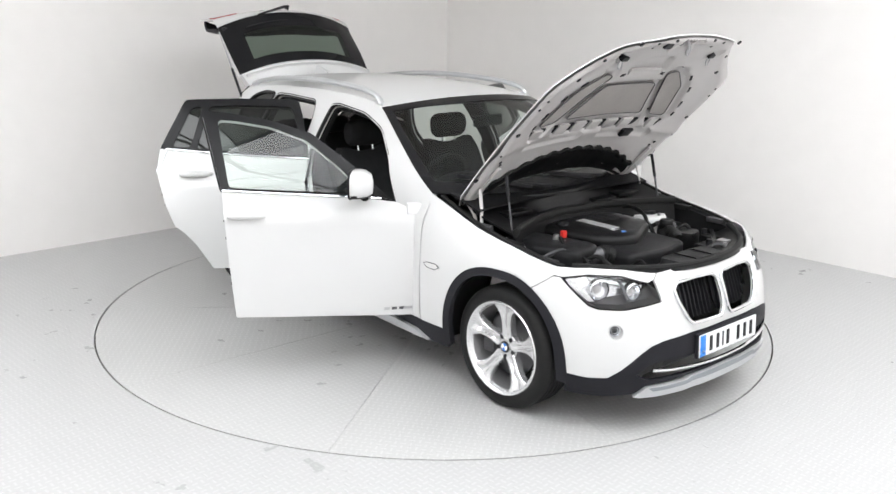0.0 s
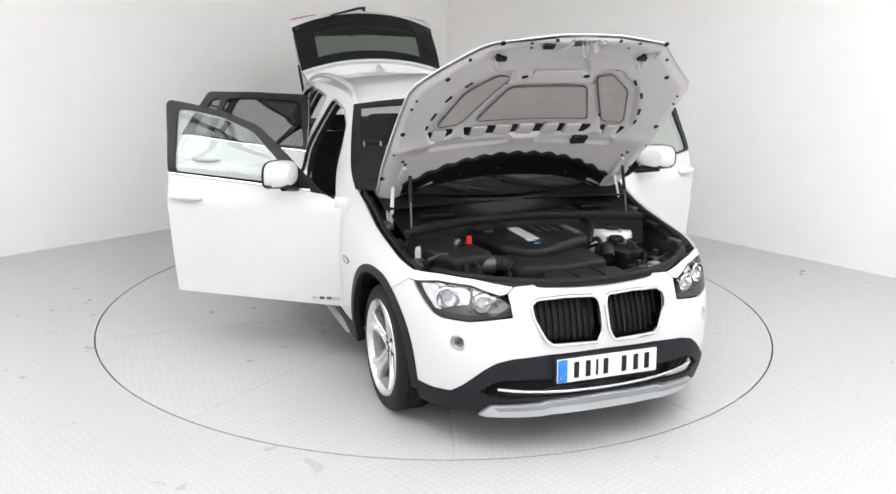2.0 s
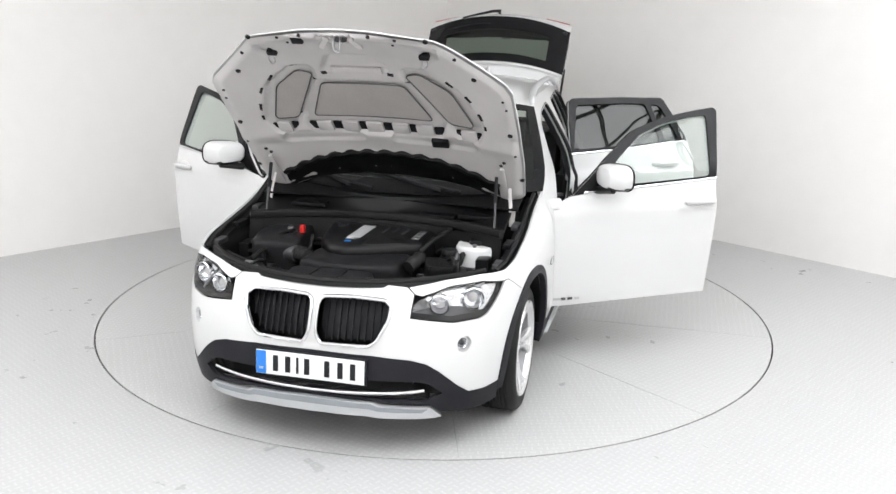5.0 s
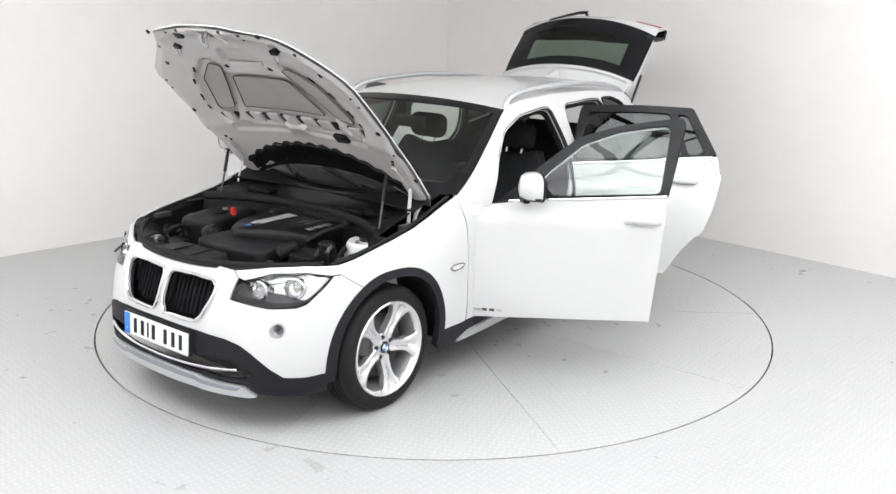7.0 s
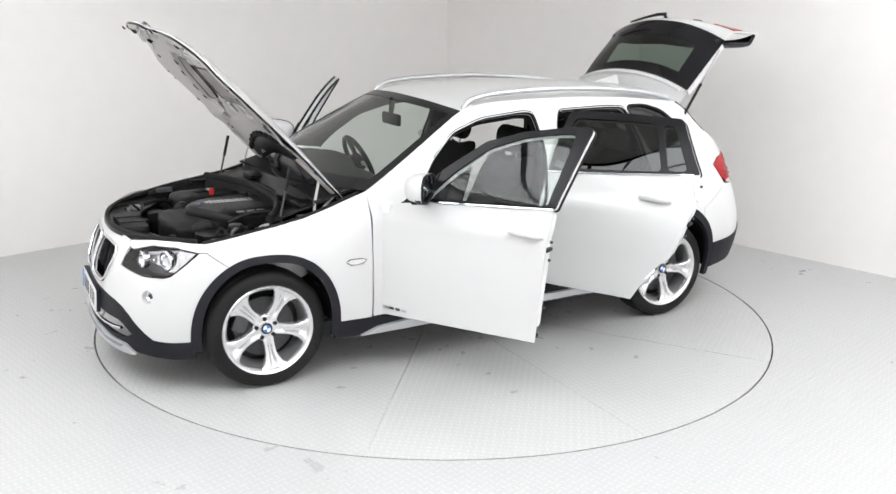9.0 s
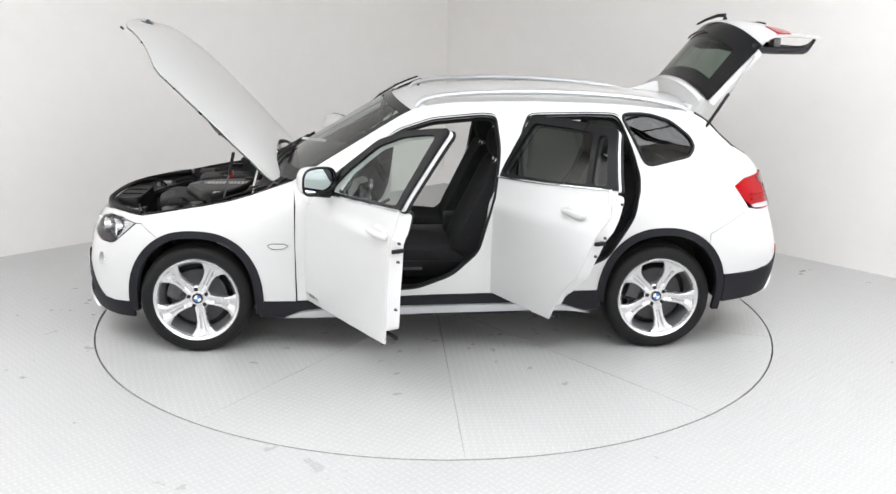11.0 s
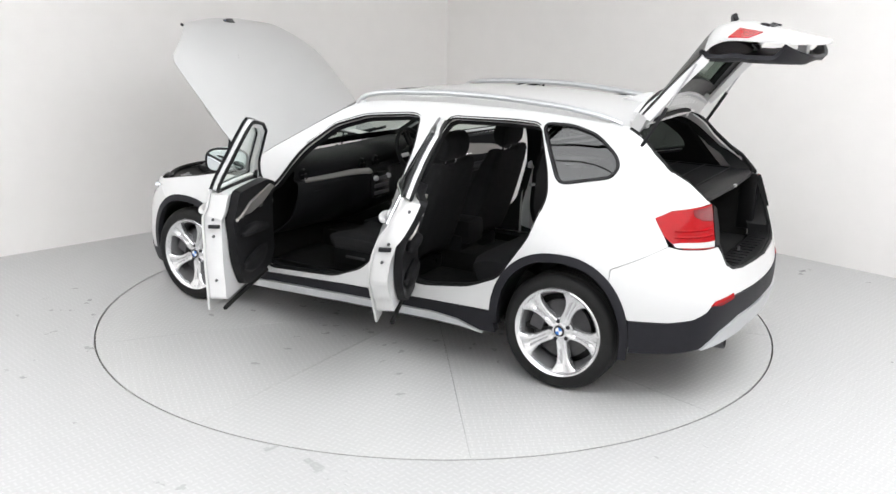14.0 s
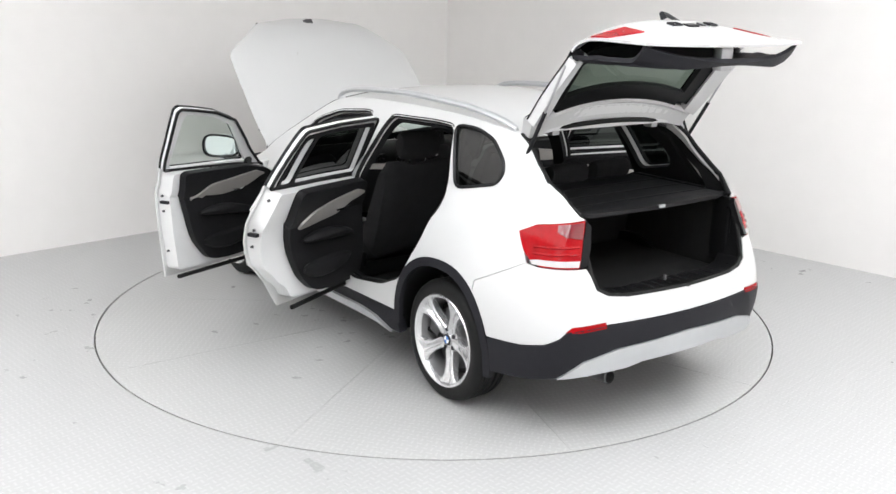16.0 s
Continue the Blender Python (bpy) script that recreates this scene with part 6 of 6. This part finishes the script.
for y0, y1 in ((-0.62, -0.13), (-0.125, 0.125), (0.13, 0.62)):
    bm = bmesh.new()
    cushion(bm, ring_of([(-1.14, 0.56), (-1.12, 0.64), (-1.22, 0.86), (-1.30, 1.03), (-1.35, 1.07), (-1.40, 1.03), (-1.33, 0.80), (-1.24, 0.55)]), y0, y1, 0.12)
    part("backrest", bm, M_FABRIC, rs, "black cloth rear backrest")
for y in (-0.33, 0.33, 0.0):
    bm = bmesh.new()
    cushion(bm, ring_of([(-1.31, 1.07), (-1.30, 1.13), (-1.32, 1.18), (-1.37, 1.19), (-1.40, 1.15), (-1.38, 1.08)]), y - 0.13, y + 0.13, 0.05)
    part("headrest", bm, M_FABRIC, rs, "black cloth headrest")

# mirror, paper on the dashboard, wipers
bm = bmesh.new()
box(bm, 0.285, 0.315, -0.055, 0.185, 1.285, 1.36, 0.014)
rm = part("rear_view_mirror", placed(bm, pose(0, 0.0, 0)), M_BLACK, car, "black rear view mirror")
bm = bmesh.new()
tube(bm, (0.30, 0.05, 1.33), (0.275, 0.03, 1.45), 0.014, 0.02, 10)
part("mirror_stalk", bm, M_BLACK, rm)
for (x0, y0), (x1, y1), (x2, y2) in (((0.99, -0.10), (0.93, -0.36), (0.86, -0.56)), ((0.99, 0.40), (0.975, 0.16), (0.965, -0.06))):
    bm = bmesh.new()
    P = []
    for k, (x, y) in enumerate(((x0, y0), (x1, y1), (x2, y2))):
        w = y / 0.77
        e = rim(0.80 - 0.67 * (0.03 + 0.05 * k))
        q = screen_at(0.01 + 0.07 * k, 0.5 + 0.5 * y / e.y)
        P.append(q + Vector((0.015, 0, 0.018)))
    sweep(bm, spline(P, 6), 0.009, 8)
    wp = part("wiper", bm, M_INK, car, "black windscreen wiper")
    bm = bmesh.new()
    sweep(bm, [P[1].lerp(P[2], -0.6 + 2.0 * k / 8) + Vector((0, 0, -0.008)) for k in range(9)], 0.007, 6, flat=1.6)
    part("blade", bm, M_INK, wp)
bm = bmesh.new()
box(bm, 0.60, 0.76, -0.16, -0.05, 0, 0.002, 0, None)
part("paper_sheet", placed(bm, Matrix.Translation((0.08, -0.10, 1.055)) @ Matrix.Rotation(radians(-6), 4, "Y")), M_PAPER, car, "white sheet of paper on the dashboard")

# ------------------------------------------------------------------ boot
part("boot_floor", boxes((-2.10, -1.30, -0.56, 0.56, 0.655, 0.68, 0.008)), M_CARPET, car, "black carpeted boot floor")
for sy in (1, -1):
    bm = bmesh.new()
    box(bm, -2.02, -1.32, 0.545 * sy - 0.02, 0.545 * sy + 0.02, 0.66, 1.09, 0.02)
    part("boot_side", bm, M_CARPET, car, "black carpeted boot side")
    bm = bmesh.new()
    box(bm, -2.06, -1.95, 0.535 * sy - 0.02, 0.535 * sy + 0.02, 0.72, 1.07, 0.02)
    part("boot_jamb", bm, M_BLACK, car, "black boot side trim")
bm = bmesh.new()
box(bm, -1.99, -1.34, -0.60, 0.60, 1.070, 1.086, 0.005)
sh = part("cargo_cover", bm, M_SOFT, car, "black roller cargo cover over the boot")
bm = sheet(lambda x, y: Vector((x, y, 1.078 + 0.012 * math.sin((x + 2.06) * 20))), [(-1.985, 0.58), (-2.03, 0.45), (-2.045, 0.0), (-2.03, -0.45), (-1.985, -0.58)], [], 0.05, 0.02, to_out=(0, 0, 1))
part("cover_edge", bm, M_SOFT, sh)
part("cover_pull", boxes((-2.05, -2.035, -0.02, 0.02, 1.07, 1.085, 0.002)), M_SILVER, sh)
for x in (-1.55, -1.72, -1.88):
    part("cover_rib", boxes((x - 0.004, x + 0.004, -0.58, 0.58, 1.085, 1.090, 0.001)), M_BLACK, sh)
# sill and seal round the boot opening
bm = bmesh.new()
box(bm, -2.19, -2.06, -0.50, 0.50, 0.675, 0.712, 0.012)
bs = part("boot_sill", bm, M_BLACK, car, "black ribbed boot sill")
for k in range(14):
    y = -0.42 + 0.84 * k / 13
    part("sill_rib", boxes((-2.17, -2.08, y - 0.006, y + 0.006, 0.711, 0.717, 0.002)), M_SOFT, bs)
bm = bmesh.new()
tube(bm, (-2.10, 0.0, 0.71), (-2.10, 0.0, 0.735), 0.008, 0.008, 8)
part("striker", bm, M_STEEL, bs, "steel lock striker")
half = [(20.0, 0.712), (18.2, 0.714), (17.72, 0.728), (17.45, 0.76), (17.3, 0.82), (17.15, 0.90), (17.0, 1.0), (16.75, 1.083), (15.9, 1.17), (15.3, 1.215), (14.75, 1.295), (14.3, 1.36), (13.85, 1.415)]
pts = [flank(s_of(a), z) + Vector((0.012, -0.008, 0.0)) for a, z in half]
arcp = [Vector((-1.62 - 0.05 * (1 - (k / 6) ** 2), 0.53 * k / 6, 1.415 + 0.045 * (1 - (k / 6) ** 2))) for k in range(6, -1, -1)]
loop = pts + arcp
loop = loop + [Vector((p.x, -p.y, p.z)) for p in loop[-2:0:-1]]
bm = bmesh.new()
sweep(bm, loop, 0.013, 8, closed=True, up=Vector((0.6, 0, 0.8)))
part("boot_seal", bm, M_SEAL, car, "black rubber boot seal")
# inner jamb between the seal and the cabin
bm = bmesh.new()
n = len(loop)
o = [bm.verts.new(p) for p in loop]
i_ = [bm.verts.new(Vector((p.x + 0.13, p.y * 0.97, p.z + (0.0 if p.z < 1.3 else -0.02)))) for p in loop]
for k in range(n):
    bm.faces.new((o[k], o[(k + 1) % n], i_[(k + 1) % n], i_[k]))
bmesh.ops.recalc_face_normals(bm, faces=bm.faces)
part("boot_frame", bm, M_BLACK, car, "black boot aperture lining")
bm = bmesh.new()
box(bm, -1.66, -1.58, -0.5, 0.5, 1.425, 1.46, 0.01)
part("roof_rear_beam", bm, M_PAINT_IN, car, "white rear roof cross member")


# ------------------------------------------------------------------ engine bay
bm = bmesh.new()
box(bm, 0.95, 1.86, -0.58, 0.58, 0.30, 0.40, 0.02)
box(bm, 0.94, 1.0, -0.74, 0.74, 0.35, 0.90, 0.01)
box(bm, 1.90, 1.94, -0.48, 0.48, 0.30, 0.74, 0.01)
bay = part("engine_bay", bm, M_BLACK, car, "black engine bay tub")
for sy in (1, -1):
    fl = (lambda b: b) if sy > 0 else flipped
    # inner wing: strip from the wing's edge down into the bay
    edge = [(5.35, 0.812), (6.0, 0.832), (6.75, 0.856), (7.2, 0.876), (7.6, 0.906), (7.9, 0.942), (8.2, 0.984), (8.45, 1.02)]
    bm = bmesh.new()
    rows = []
    for a, z in edge:
        p = flank(s_of(a), z)
        rows.append([bm.verts.new(q) for q in (p + Vector((0, -0.004, 0.0)), p + Vector((0, -0.035, -0.012)), p + Vector((0, -0.085, -0.02)), p + Vector((0, -0.10, -0.09)), Vector((p.x, 0.60, 0.55)), Vector((p.x, 0.58, 0.40)))])
    for a, b in zip(rows, rows[1:]):
        for i in range(5):
            bm.faces.new((a[i], a[i + 1], b[i + 1], b[i]))
    bmesh.ops.recalc_face_normals(bm, faces=bm.faces)
    part("inner_wing", fl(bm), M_BLACK, bay, "black inner wing")
    bm = bmesh.new()
    sweep(bm, [flank(s_of(a), z) + Vector((0, -0.045, 0.002)) for a, z in edge], 0.012, 8, flat=0.7)
    part("wing_seal", fl(bm), M_SEAL, bay, "black rubber seal")
    # white strut tower
    y = 0.56
    bm = bmesh.new()
    tube(bm, (1.22, y, 0.55), (1.22, y, 0.80), 0.16, 0.115, 28)
    tube(bm, (1.22, y, 0.80), (1.22, y, 0.815), 0.115, 0.105, 28)
    part("strut_tower", fl(bm), M_PAINT_IN, bay, "white painted strut tower")
    bm = bmesh.new()
    tube(bm, (1.22, y, 0.81), (1.22, y, 0.835), 0.05, 0.045, 20)
    part("strut_cap", fl(bm), M_INK, bay)
    for k in range(3):
        a = 2 * math.pi * k / 3
        bm = bmesh.new()
        tube(bm, (1.22 + 0.085 * math.cos(a), y + 0.085 * math.sin(a), 0.81), (1.22 + 0.085 * math.cos(a), y + 0.085 * math.sin(a), 0.83), 0.010, 0.010, 8)
        part("tower_bolt", fl(bm), M_STEEL, bay)
    # body rail patches along the wing
    for x, l in ((1.58, 0.10), (1.34, 0.12), (1.12, 0.10)):
        p = flank(s_of(a_of(x)), float(np.interp(-x, [-1.7, -1.44, -1.2, -0.94], [0.82, 0.86, 0.905, 0.97])))
        bm = bmesh.new()
        box(bm, x - l / 2, x + l / 2, p.y - 0.10, p.y - 0.06, p.z - 0.04, p.z - 0.012, 0.004)
        part("rail_bracket", fl(bm), M_DARKMETAL if x != 1.34 else M_BLACK, bay)

# cowl between bay and windscreen
def cowl_at(u, v):
    y = -0.70 + 1.40 * v
    w = abs(y) / 0.70
    x0 = 1.10 + 0.20 * w ** 2.2
    x1 = 1.015 - 0.20 * w ** 2
    z1 = 0.985 + 0.03 * w ** 2
    x = x0 + (x1 - x0) * u
    return Vector((x, y, 0.885 + (z1 - 0.885) * u - 0.03 * math.sin(math.pi * u) * (1 - w ** 4) + 0.008 * math.sin(y * 11) * math.sin(math.pi * u)))


cowl = part("cowl", grid_sheet(cowl_at, 14, 36, 0.01, to_out=(0, 0, 1)), M_BLACK, car, "black plastic cowl below the windscreen")
bm = bmesh.new()
sweep(bm, [cowl_at(0.0, k / 36) + Vector((0.012, 0, 0.012)) for k in range(37)], 0.020, 8, flat=1.2)
part("cowl_seal", bm, M_SEAL, cowl, "black rubber cowl seal")
bm = grid_sheet(lambda u, v: Vector((cowl_at(0, v).x + 0.01 + 0.03 * u, cowl_at(0, v).y, 0.88 - 0.16 * u)), 4, 30, 0.01, to_out=(1, 0, 0))
part("cowl_front", bm, M_BLACK, cowl)
for y in (-0.45, 0.30, 0.52):
    bm = bmesh.new()
    p = cowl_at(0.5, (y + 0.7) / 1.4)
    box(bm, p.x - 0.05, p.x + 0.05, y - 0.10, y + 0.10, p.z - 0.01, p.z + 0.014, 0.006)
    part("cowl_cover", bm, M_BLACK, cowl)
bm = bmesh.new()
sweep(bm, [(1.09, -0.32, 0.875), (1.06, -0.15, 0.885), (1.05, 0.1, 0.885), (1.07, 0.30, 0.875)], 0.022, 10)
part("wiring_duct", bm, M_BLACK, bay)

# engine cover
def block(name, outline, z0, z1, material, parent, label="", bev=0.02, taper=0.9, bulge=0.0):
    bm = bmesh.new()
    cx = sum(p[0] for p in outline) / len(outline)
    cy = sum(p[1] for p in outline) / len(outline)
    o = rounded(outline, 0.05, 4)
    rings = []
    for k, z in ((1.0, z0), (1.0, z1 - bev * 1.6), (0.985, z1 - bev * 0.5), (0.95, z1), (taper, z1 + bulge * 0.6), (taper * 0.5, z1 + bulge)):
        rings.append([bm.verts.new((cx + (x - cx) * k, cy + (y - cy) * k, z)) for x, y in o])
    n = len(o)
    for a, b in zip(rings, rings[1:]):
        for i in range(n):
            bm.faces.new((a[i], a[(i + 1) % n], b[(i + 1) % n], b[i]))
    bm.faces.new(rings[-1])
    bmesh.ops.recalc_face_normals(bm, faces=bm.faces)
    return part(name, bm, material, parent, label)


cover = block("engine_cover", [(1.07, -0.32), (1.02, -0.08), (1.02, 0.25), (1.08, 0.31), (1.42, 0.31), (1.50, 0.16), (1.575, 0.02), (1.60, -0.06), (1.57, -0.14), (1.46, -0.23)], 0.60, 0.835, M_BLACK, bay, "black moulded engine cover", bulge=0.018)
bm = bmesh.new()
for k in range(11):
    x = 1.20 + 0.024 * k
    box(bm, x - 0.008, x + 0.008, -0.085, -0.015, 0.850, 0.857, 0.002)
box(bm, 1.185, 1.47, -0.09, -0.010, 0.845, 0.852, 0.003)
part("cover_stripe", bm, M_SILVER, bay, "ribbed silver stripe")
bm = bmesh.new()
lathe(bm, [(0.0, 0.006), (0.03, 0.005), (0.036, 0.0)], 24, "z")
part("cover_badge", placed(bm, pose(1.515, -0.058, 0.842, 0, 12, 0)), M_INK, bay, "round badge")
bm = bmesh.new()
lathe(bm, [(0.0, 0.008), (0.019, 0.007), (0.021, 0.004)], 20, "z")
part("badge_centre", placed(bm, pose(1.515, -0.058, 0.842, 0, 12, 0)), M_BLUE, bay)
for k in range(3):
    y = 0.06 + 0.055 * k
    bm = bmesh.new()
    box(bm, 1.16 + 0.01 * k, 1.30, y - 0.008, y + 0.008, 0.848, 0.855, 0.002)
    part("cover_bar", bm, M_DARKMETAL, bay)
bm = bmesh.new()
for k in range(3):
    box(bm, 1.20 + 0.06 * k, 1.245 + 0.06 * k, 0.235, 0.275, 0.846, 0.851, 0.001)
part("cover_lettering", bm, M_STEEL, bay, "plain grey bars in place of lettering")
bm = bmesh.new()
tube(bm, (1.20, -0.20, 0.84), (1.20, -0.20, 0.862), 0.034, 0.030, 20)
part("oil_cap", bm, M_INK, bay)
# front duct, air box, hoses
block("air_duct", [(1.46, -0.25), (1.42, 0.27), (1.70, 0.26), (1.76, 0.0), (1.72, -0.25)], 0.55, 0.785, M_SOFT, bay, "black air duct cover", bulge=0.012)
block("air_box", [(1.12, -0.60), (1.13, -0.40), (1.27, -0.36), (1.56, -0.31), (1.60, -0.56), (1.36, -0.63)], 0.52, 0.825, M_SOFT, bay, "black air filter box", bulge=0.01)
bm = bmesh.new()
tube(bm, (1.52, -0.40, 0.76), (1.56, -0.31, 0.77), 0.045, 0.045, 20)
part("intake_clamp", bm, M_DARKMETAL, bay, "dark steel hose clamp")
bm = bmesh.new()
pts = spline([(1.54, -0.36, 0.765), (1.565, -0.28, 0.77), (1.57, -0.24, 0.75), (1.55, -0.21, 0.70)], 8)
sweep(bm, pts, lambda t: 0.042 + 0.004 * math.sin(t * 60), 14)
part("intake_hose", bm, M_RUBBER, bay, "black ribbed intake hose")
block("fuse_box", [(1.47, 0.33), (1.45, 0.52), (1.62, 0.54), (1.66, 0.40)], 0.55, 0.79, M_BLACK, bay, "black fuse box")
bm = bmesh.new()
lathe(bm, [(0.0, 0.03), (0.036, 0.028), (0.042, 0.02), (0.042, 0.0), (0.05, -0.005), (0.055, -0.10)], 24, "z")
part("reservoir", placed(bm, pose(1.43, 0.46, 0.80)), M_BLACK, bay, "black coolant reservoir")
bm = bmesh.new()
sweep(bm, spline([(1.10, 0.30, 0.83), (1.18, 0.40, 0.87), (1.32, 0.37, 0.86), (1.42, 0.30, 0.80)], 8), 0.012, 8)
part("hose", bm, M_RUBBER, bay, "black hose")
bm = bmesh.new()
sweep(bm, spline([(1.62, 0.30, 0.77), (1.55, 0.33, 0.80), (1.50, 0.315, 0.76)], 8), lambda t: 0.034 + 0.003 * math.sin(t * 80), 12)
part("hose", bm, M_RUBBER, bay, "black ribbed hose")
for k in range(26):
    random.seed(40 + k)
    a = Vector((random.uniform(1.15, 1.85), random.choice((-1, 1)) * random.uniform(0.36, 0.62), random.uniform(0.68, 0.79)))
    b = a + Vector((random.uniform(-0.2, 0.2), random.uniform(-0.12, 0.12), random.uniform(-0.05, 0.05)))
    bm = bmesh.new()
    sweep(bm, spline([a, a.lerp(b, 0.4) + Vector((0, 0.02, 0.04)), b], 6), random.uniform(0.006, 0.014), 7)
    part("cable", bm, M_RUBBER if k % 3 else M_DARKMETAL, bay)
for x, y, w, d, h in ((1.70, -0.45, 0.10, 0.12, 0.74), (1.74, 0.44, 0.12, 0.14, 0.75), (1.66, 0.58, 0.10, 0.08, 0.76), (1.80, -0.32, 0.07, 0.10, 0.73), (1.36, 0.62, 0.10, 0.07, 0.78), (1.42, -0.66, 0.12, 0.06, 0.78), (1.82, 0.30, 0.06, 0.08, 0.74)):
    bm = bmesh.new()
    box(bm, x - w / 2, x + w / 2, y - d / 2, y + d / 2, 0.50, h, 0.012)
    part("bay_unit", bm, M_BLACK if x != 1.74 else M_SOFT, bay)
for x, y, r in ((1.62, -0.48, 0.016), (1.76, 0.40, 0.02), (1.86, -0.40, 0.014), (1.86, 0.40, 0.014), (1.60, 0.60, 0.018)):
    bm = bmesh.new()
    tube(bm, (x, y, 0.74), (x, y, 0.785), r, r * 0.85, 14)
    part("bay_cap", bm, M_STEEL if r < 0.015 else M_INK, bay)
# battery post with red cap, bright parts beside it
bm = bmesh.new()
box(bm, 1.34, 1.368, -0.388, -0.360, 0.82, 0.872, 0.008)
part("terminal_cap", bm, M_REDCAP, bay, "red battery terminal cap")
bm = bmesh.new()
box(bm, 1.34, 1.42, -0.46, -0.40, 0.80, 0.835, 0.008)
tube(bm, (1.36, -0.44, 0.82), (1.36, -0.44, 0.86), 0.02, 0.016, 12)
part("terminal_bracket", bm, M_STEEL, bay, "bare metal bracket")
# slam panel across the nose with the seal on it
def slam_at(u, v):
    y = -0.70 + 1.40 * v
    w = abs(y) / 0.70
    a = 0.0
    x1 = 2.035 - 0.33 * w ** 2.6
    z1 = 0.795 + 0.015 * w
    x0 = 1.86 - 0.28 * w ** 2.0
    return Vector((x0 + (x1 - x0) * u, y, 0.745 + (z1 - 0.745) * u ** 1.5))


slam = part("slam_panel", grid_sheet(slam_at, 8, 36, 0.02, to_out=(0, 0, 1)), M_BLACK, car, "black front cross panel")
bm = bmesh.new()
sweep(bm, [slam_at(0.93, k / 40) + Vector((0, 0, 0.010)) for k in range(41)], 0.016, 8, flat=0.9)
part("front_seal", bm, M_SEAL, slam, "black rubber seal along the nose")
bm = bmesh.new()
sweep(bm, [slam_at(0.05, k / 40) + Vector((0, 0, 0.012)) for k in range(41)], 0.012, 8, flat=0.7)
part("panel_lip", bm, M_BLACK, slam)
block("intake_duct", [(1.84, -0.21), (1.84, 0.21), (1.985, 0.20), (1.985, -0.20)], 0.72, 0.80, M_SOFT, slam, "black intake duct", bev=0.015)
for y in (-0.07, 0.07):
    part("duct_rib", boxes((1.85, 1.98, y - 0.004, y + 0.004, 0.797, 0.807, 0.002)), M_BLACK, slam)
for y in (-0.46, 0.46):
    bm = bmesh.new()
    p = slam_at(0.4, (y + 0.7) / 1.4)
    box(bm, p.x - 0.03, p.x + 0.03, y - 0.03, y + 0.03, p.z - 0.01, p.z + 0.025, 0.006)
    part("bonnet_lock", bm, M_STEEL, slam, "bare steel bonnet lock")


# ------------------------------------------------------------------ turntable in ten sector plates
turntable = tagged(new("turntable"), "round turntable of pale grey painted tread plate flush with the floor", "turntable")
bm = bmesh.new()
lathe(bm, [(0.0, -0.012), (TABLE_R - 0.012, -0.012), (TABLE_R - 0.012, -0.026)], 128, "z")
part("deck", bm, M_GAP, turntable, "dark steel deck under the plates")
bm = bmesh.new()
n = 20
top = [bm.verts.new((0.006, 0, 0.0))]
for k in range(n + 1):
    a = radians(36) * k / n
    top.append(bm.verts.new(((TABLE_R - 0.004) * math.cos(a) , (TABLE_R - 0.004) * math.sin(a), 0.0)))
bm.faces.new(top)
bm.normal_update()
solid(bm, 0.011)
sector = bpy.data.meshes.new("plate")
bm.to_mesh(sector)
bm.free()
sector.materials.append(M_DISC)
for k in range(10):
    ob = new("plate", sector)
    ob.parent = turntable
    a = radians(36 + 36 * k)
    ob.matrix_basis = Matrix.Translation((0.0022 * math.cos(a), 0.0022 * math.sin(a), 0)) @ Matrix.Rotation(radians(36 * k + 18), 4, "Z") @ Matrix.Scale(0.999, 4)


# ------------------------------------------------------------------ motion
def motions():
    rows = []
    for t, a in TURN:
        m = pose(0, 0, 0, 0, 0, a)
        rows.append((t, m @ pose(CAR_AT[0], CAR_AT[1], 0)))
    walk(car, rows)
    walk(turntable, [(t, pose(0, 0, 0, 0, 0, a)) for t, a in TURN])


motions()
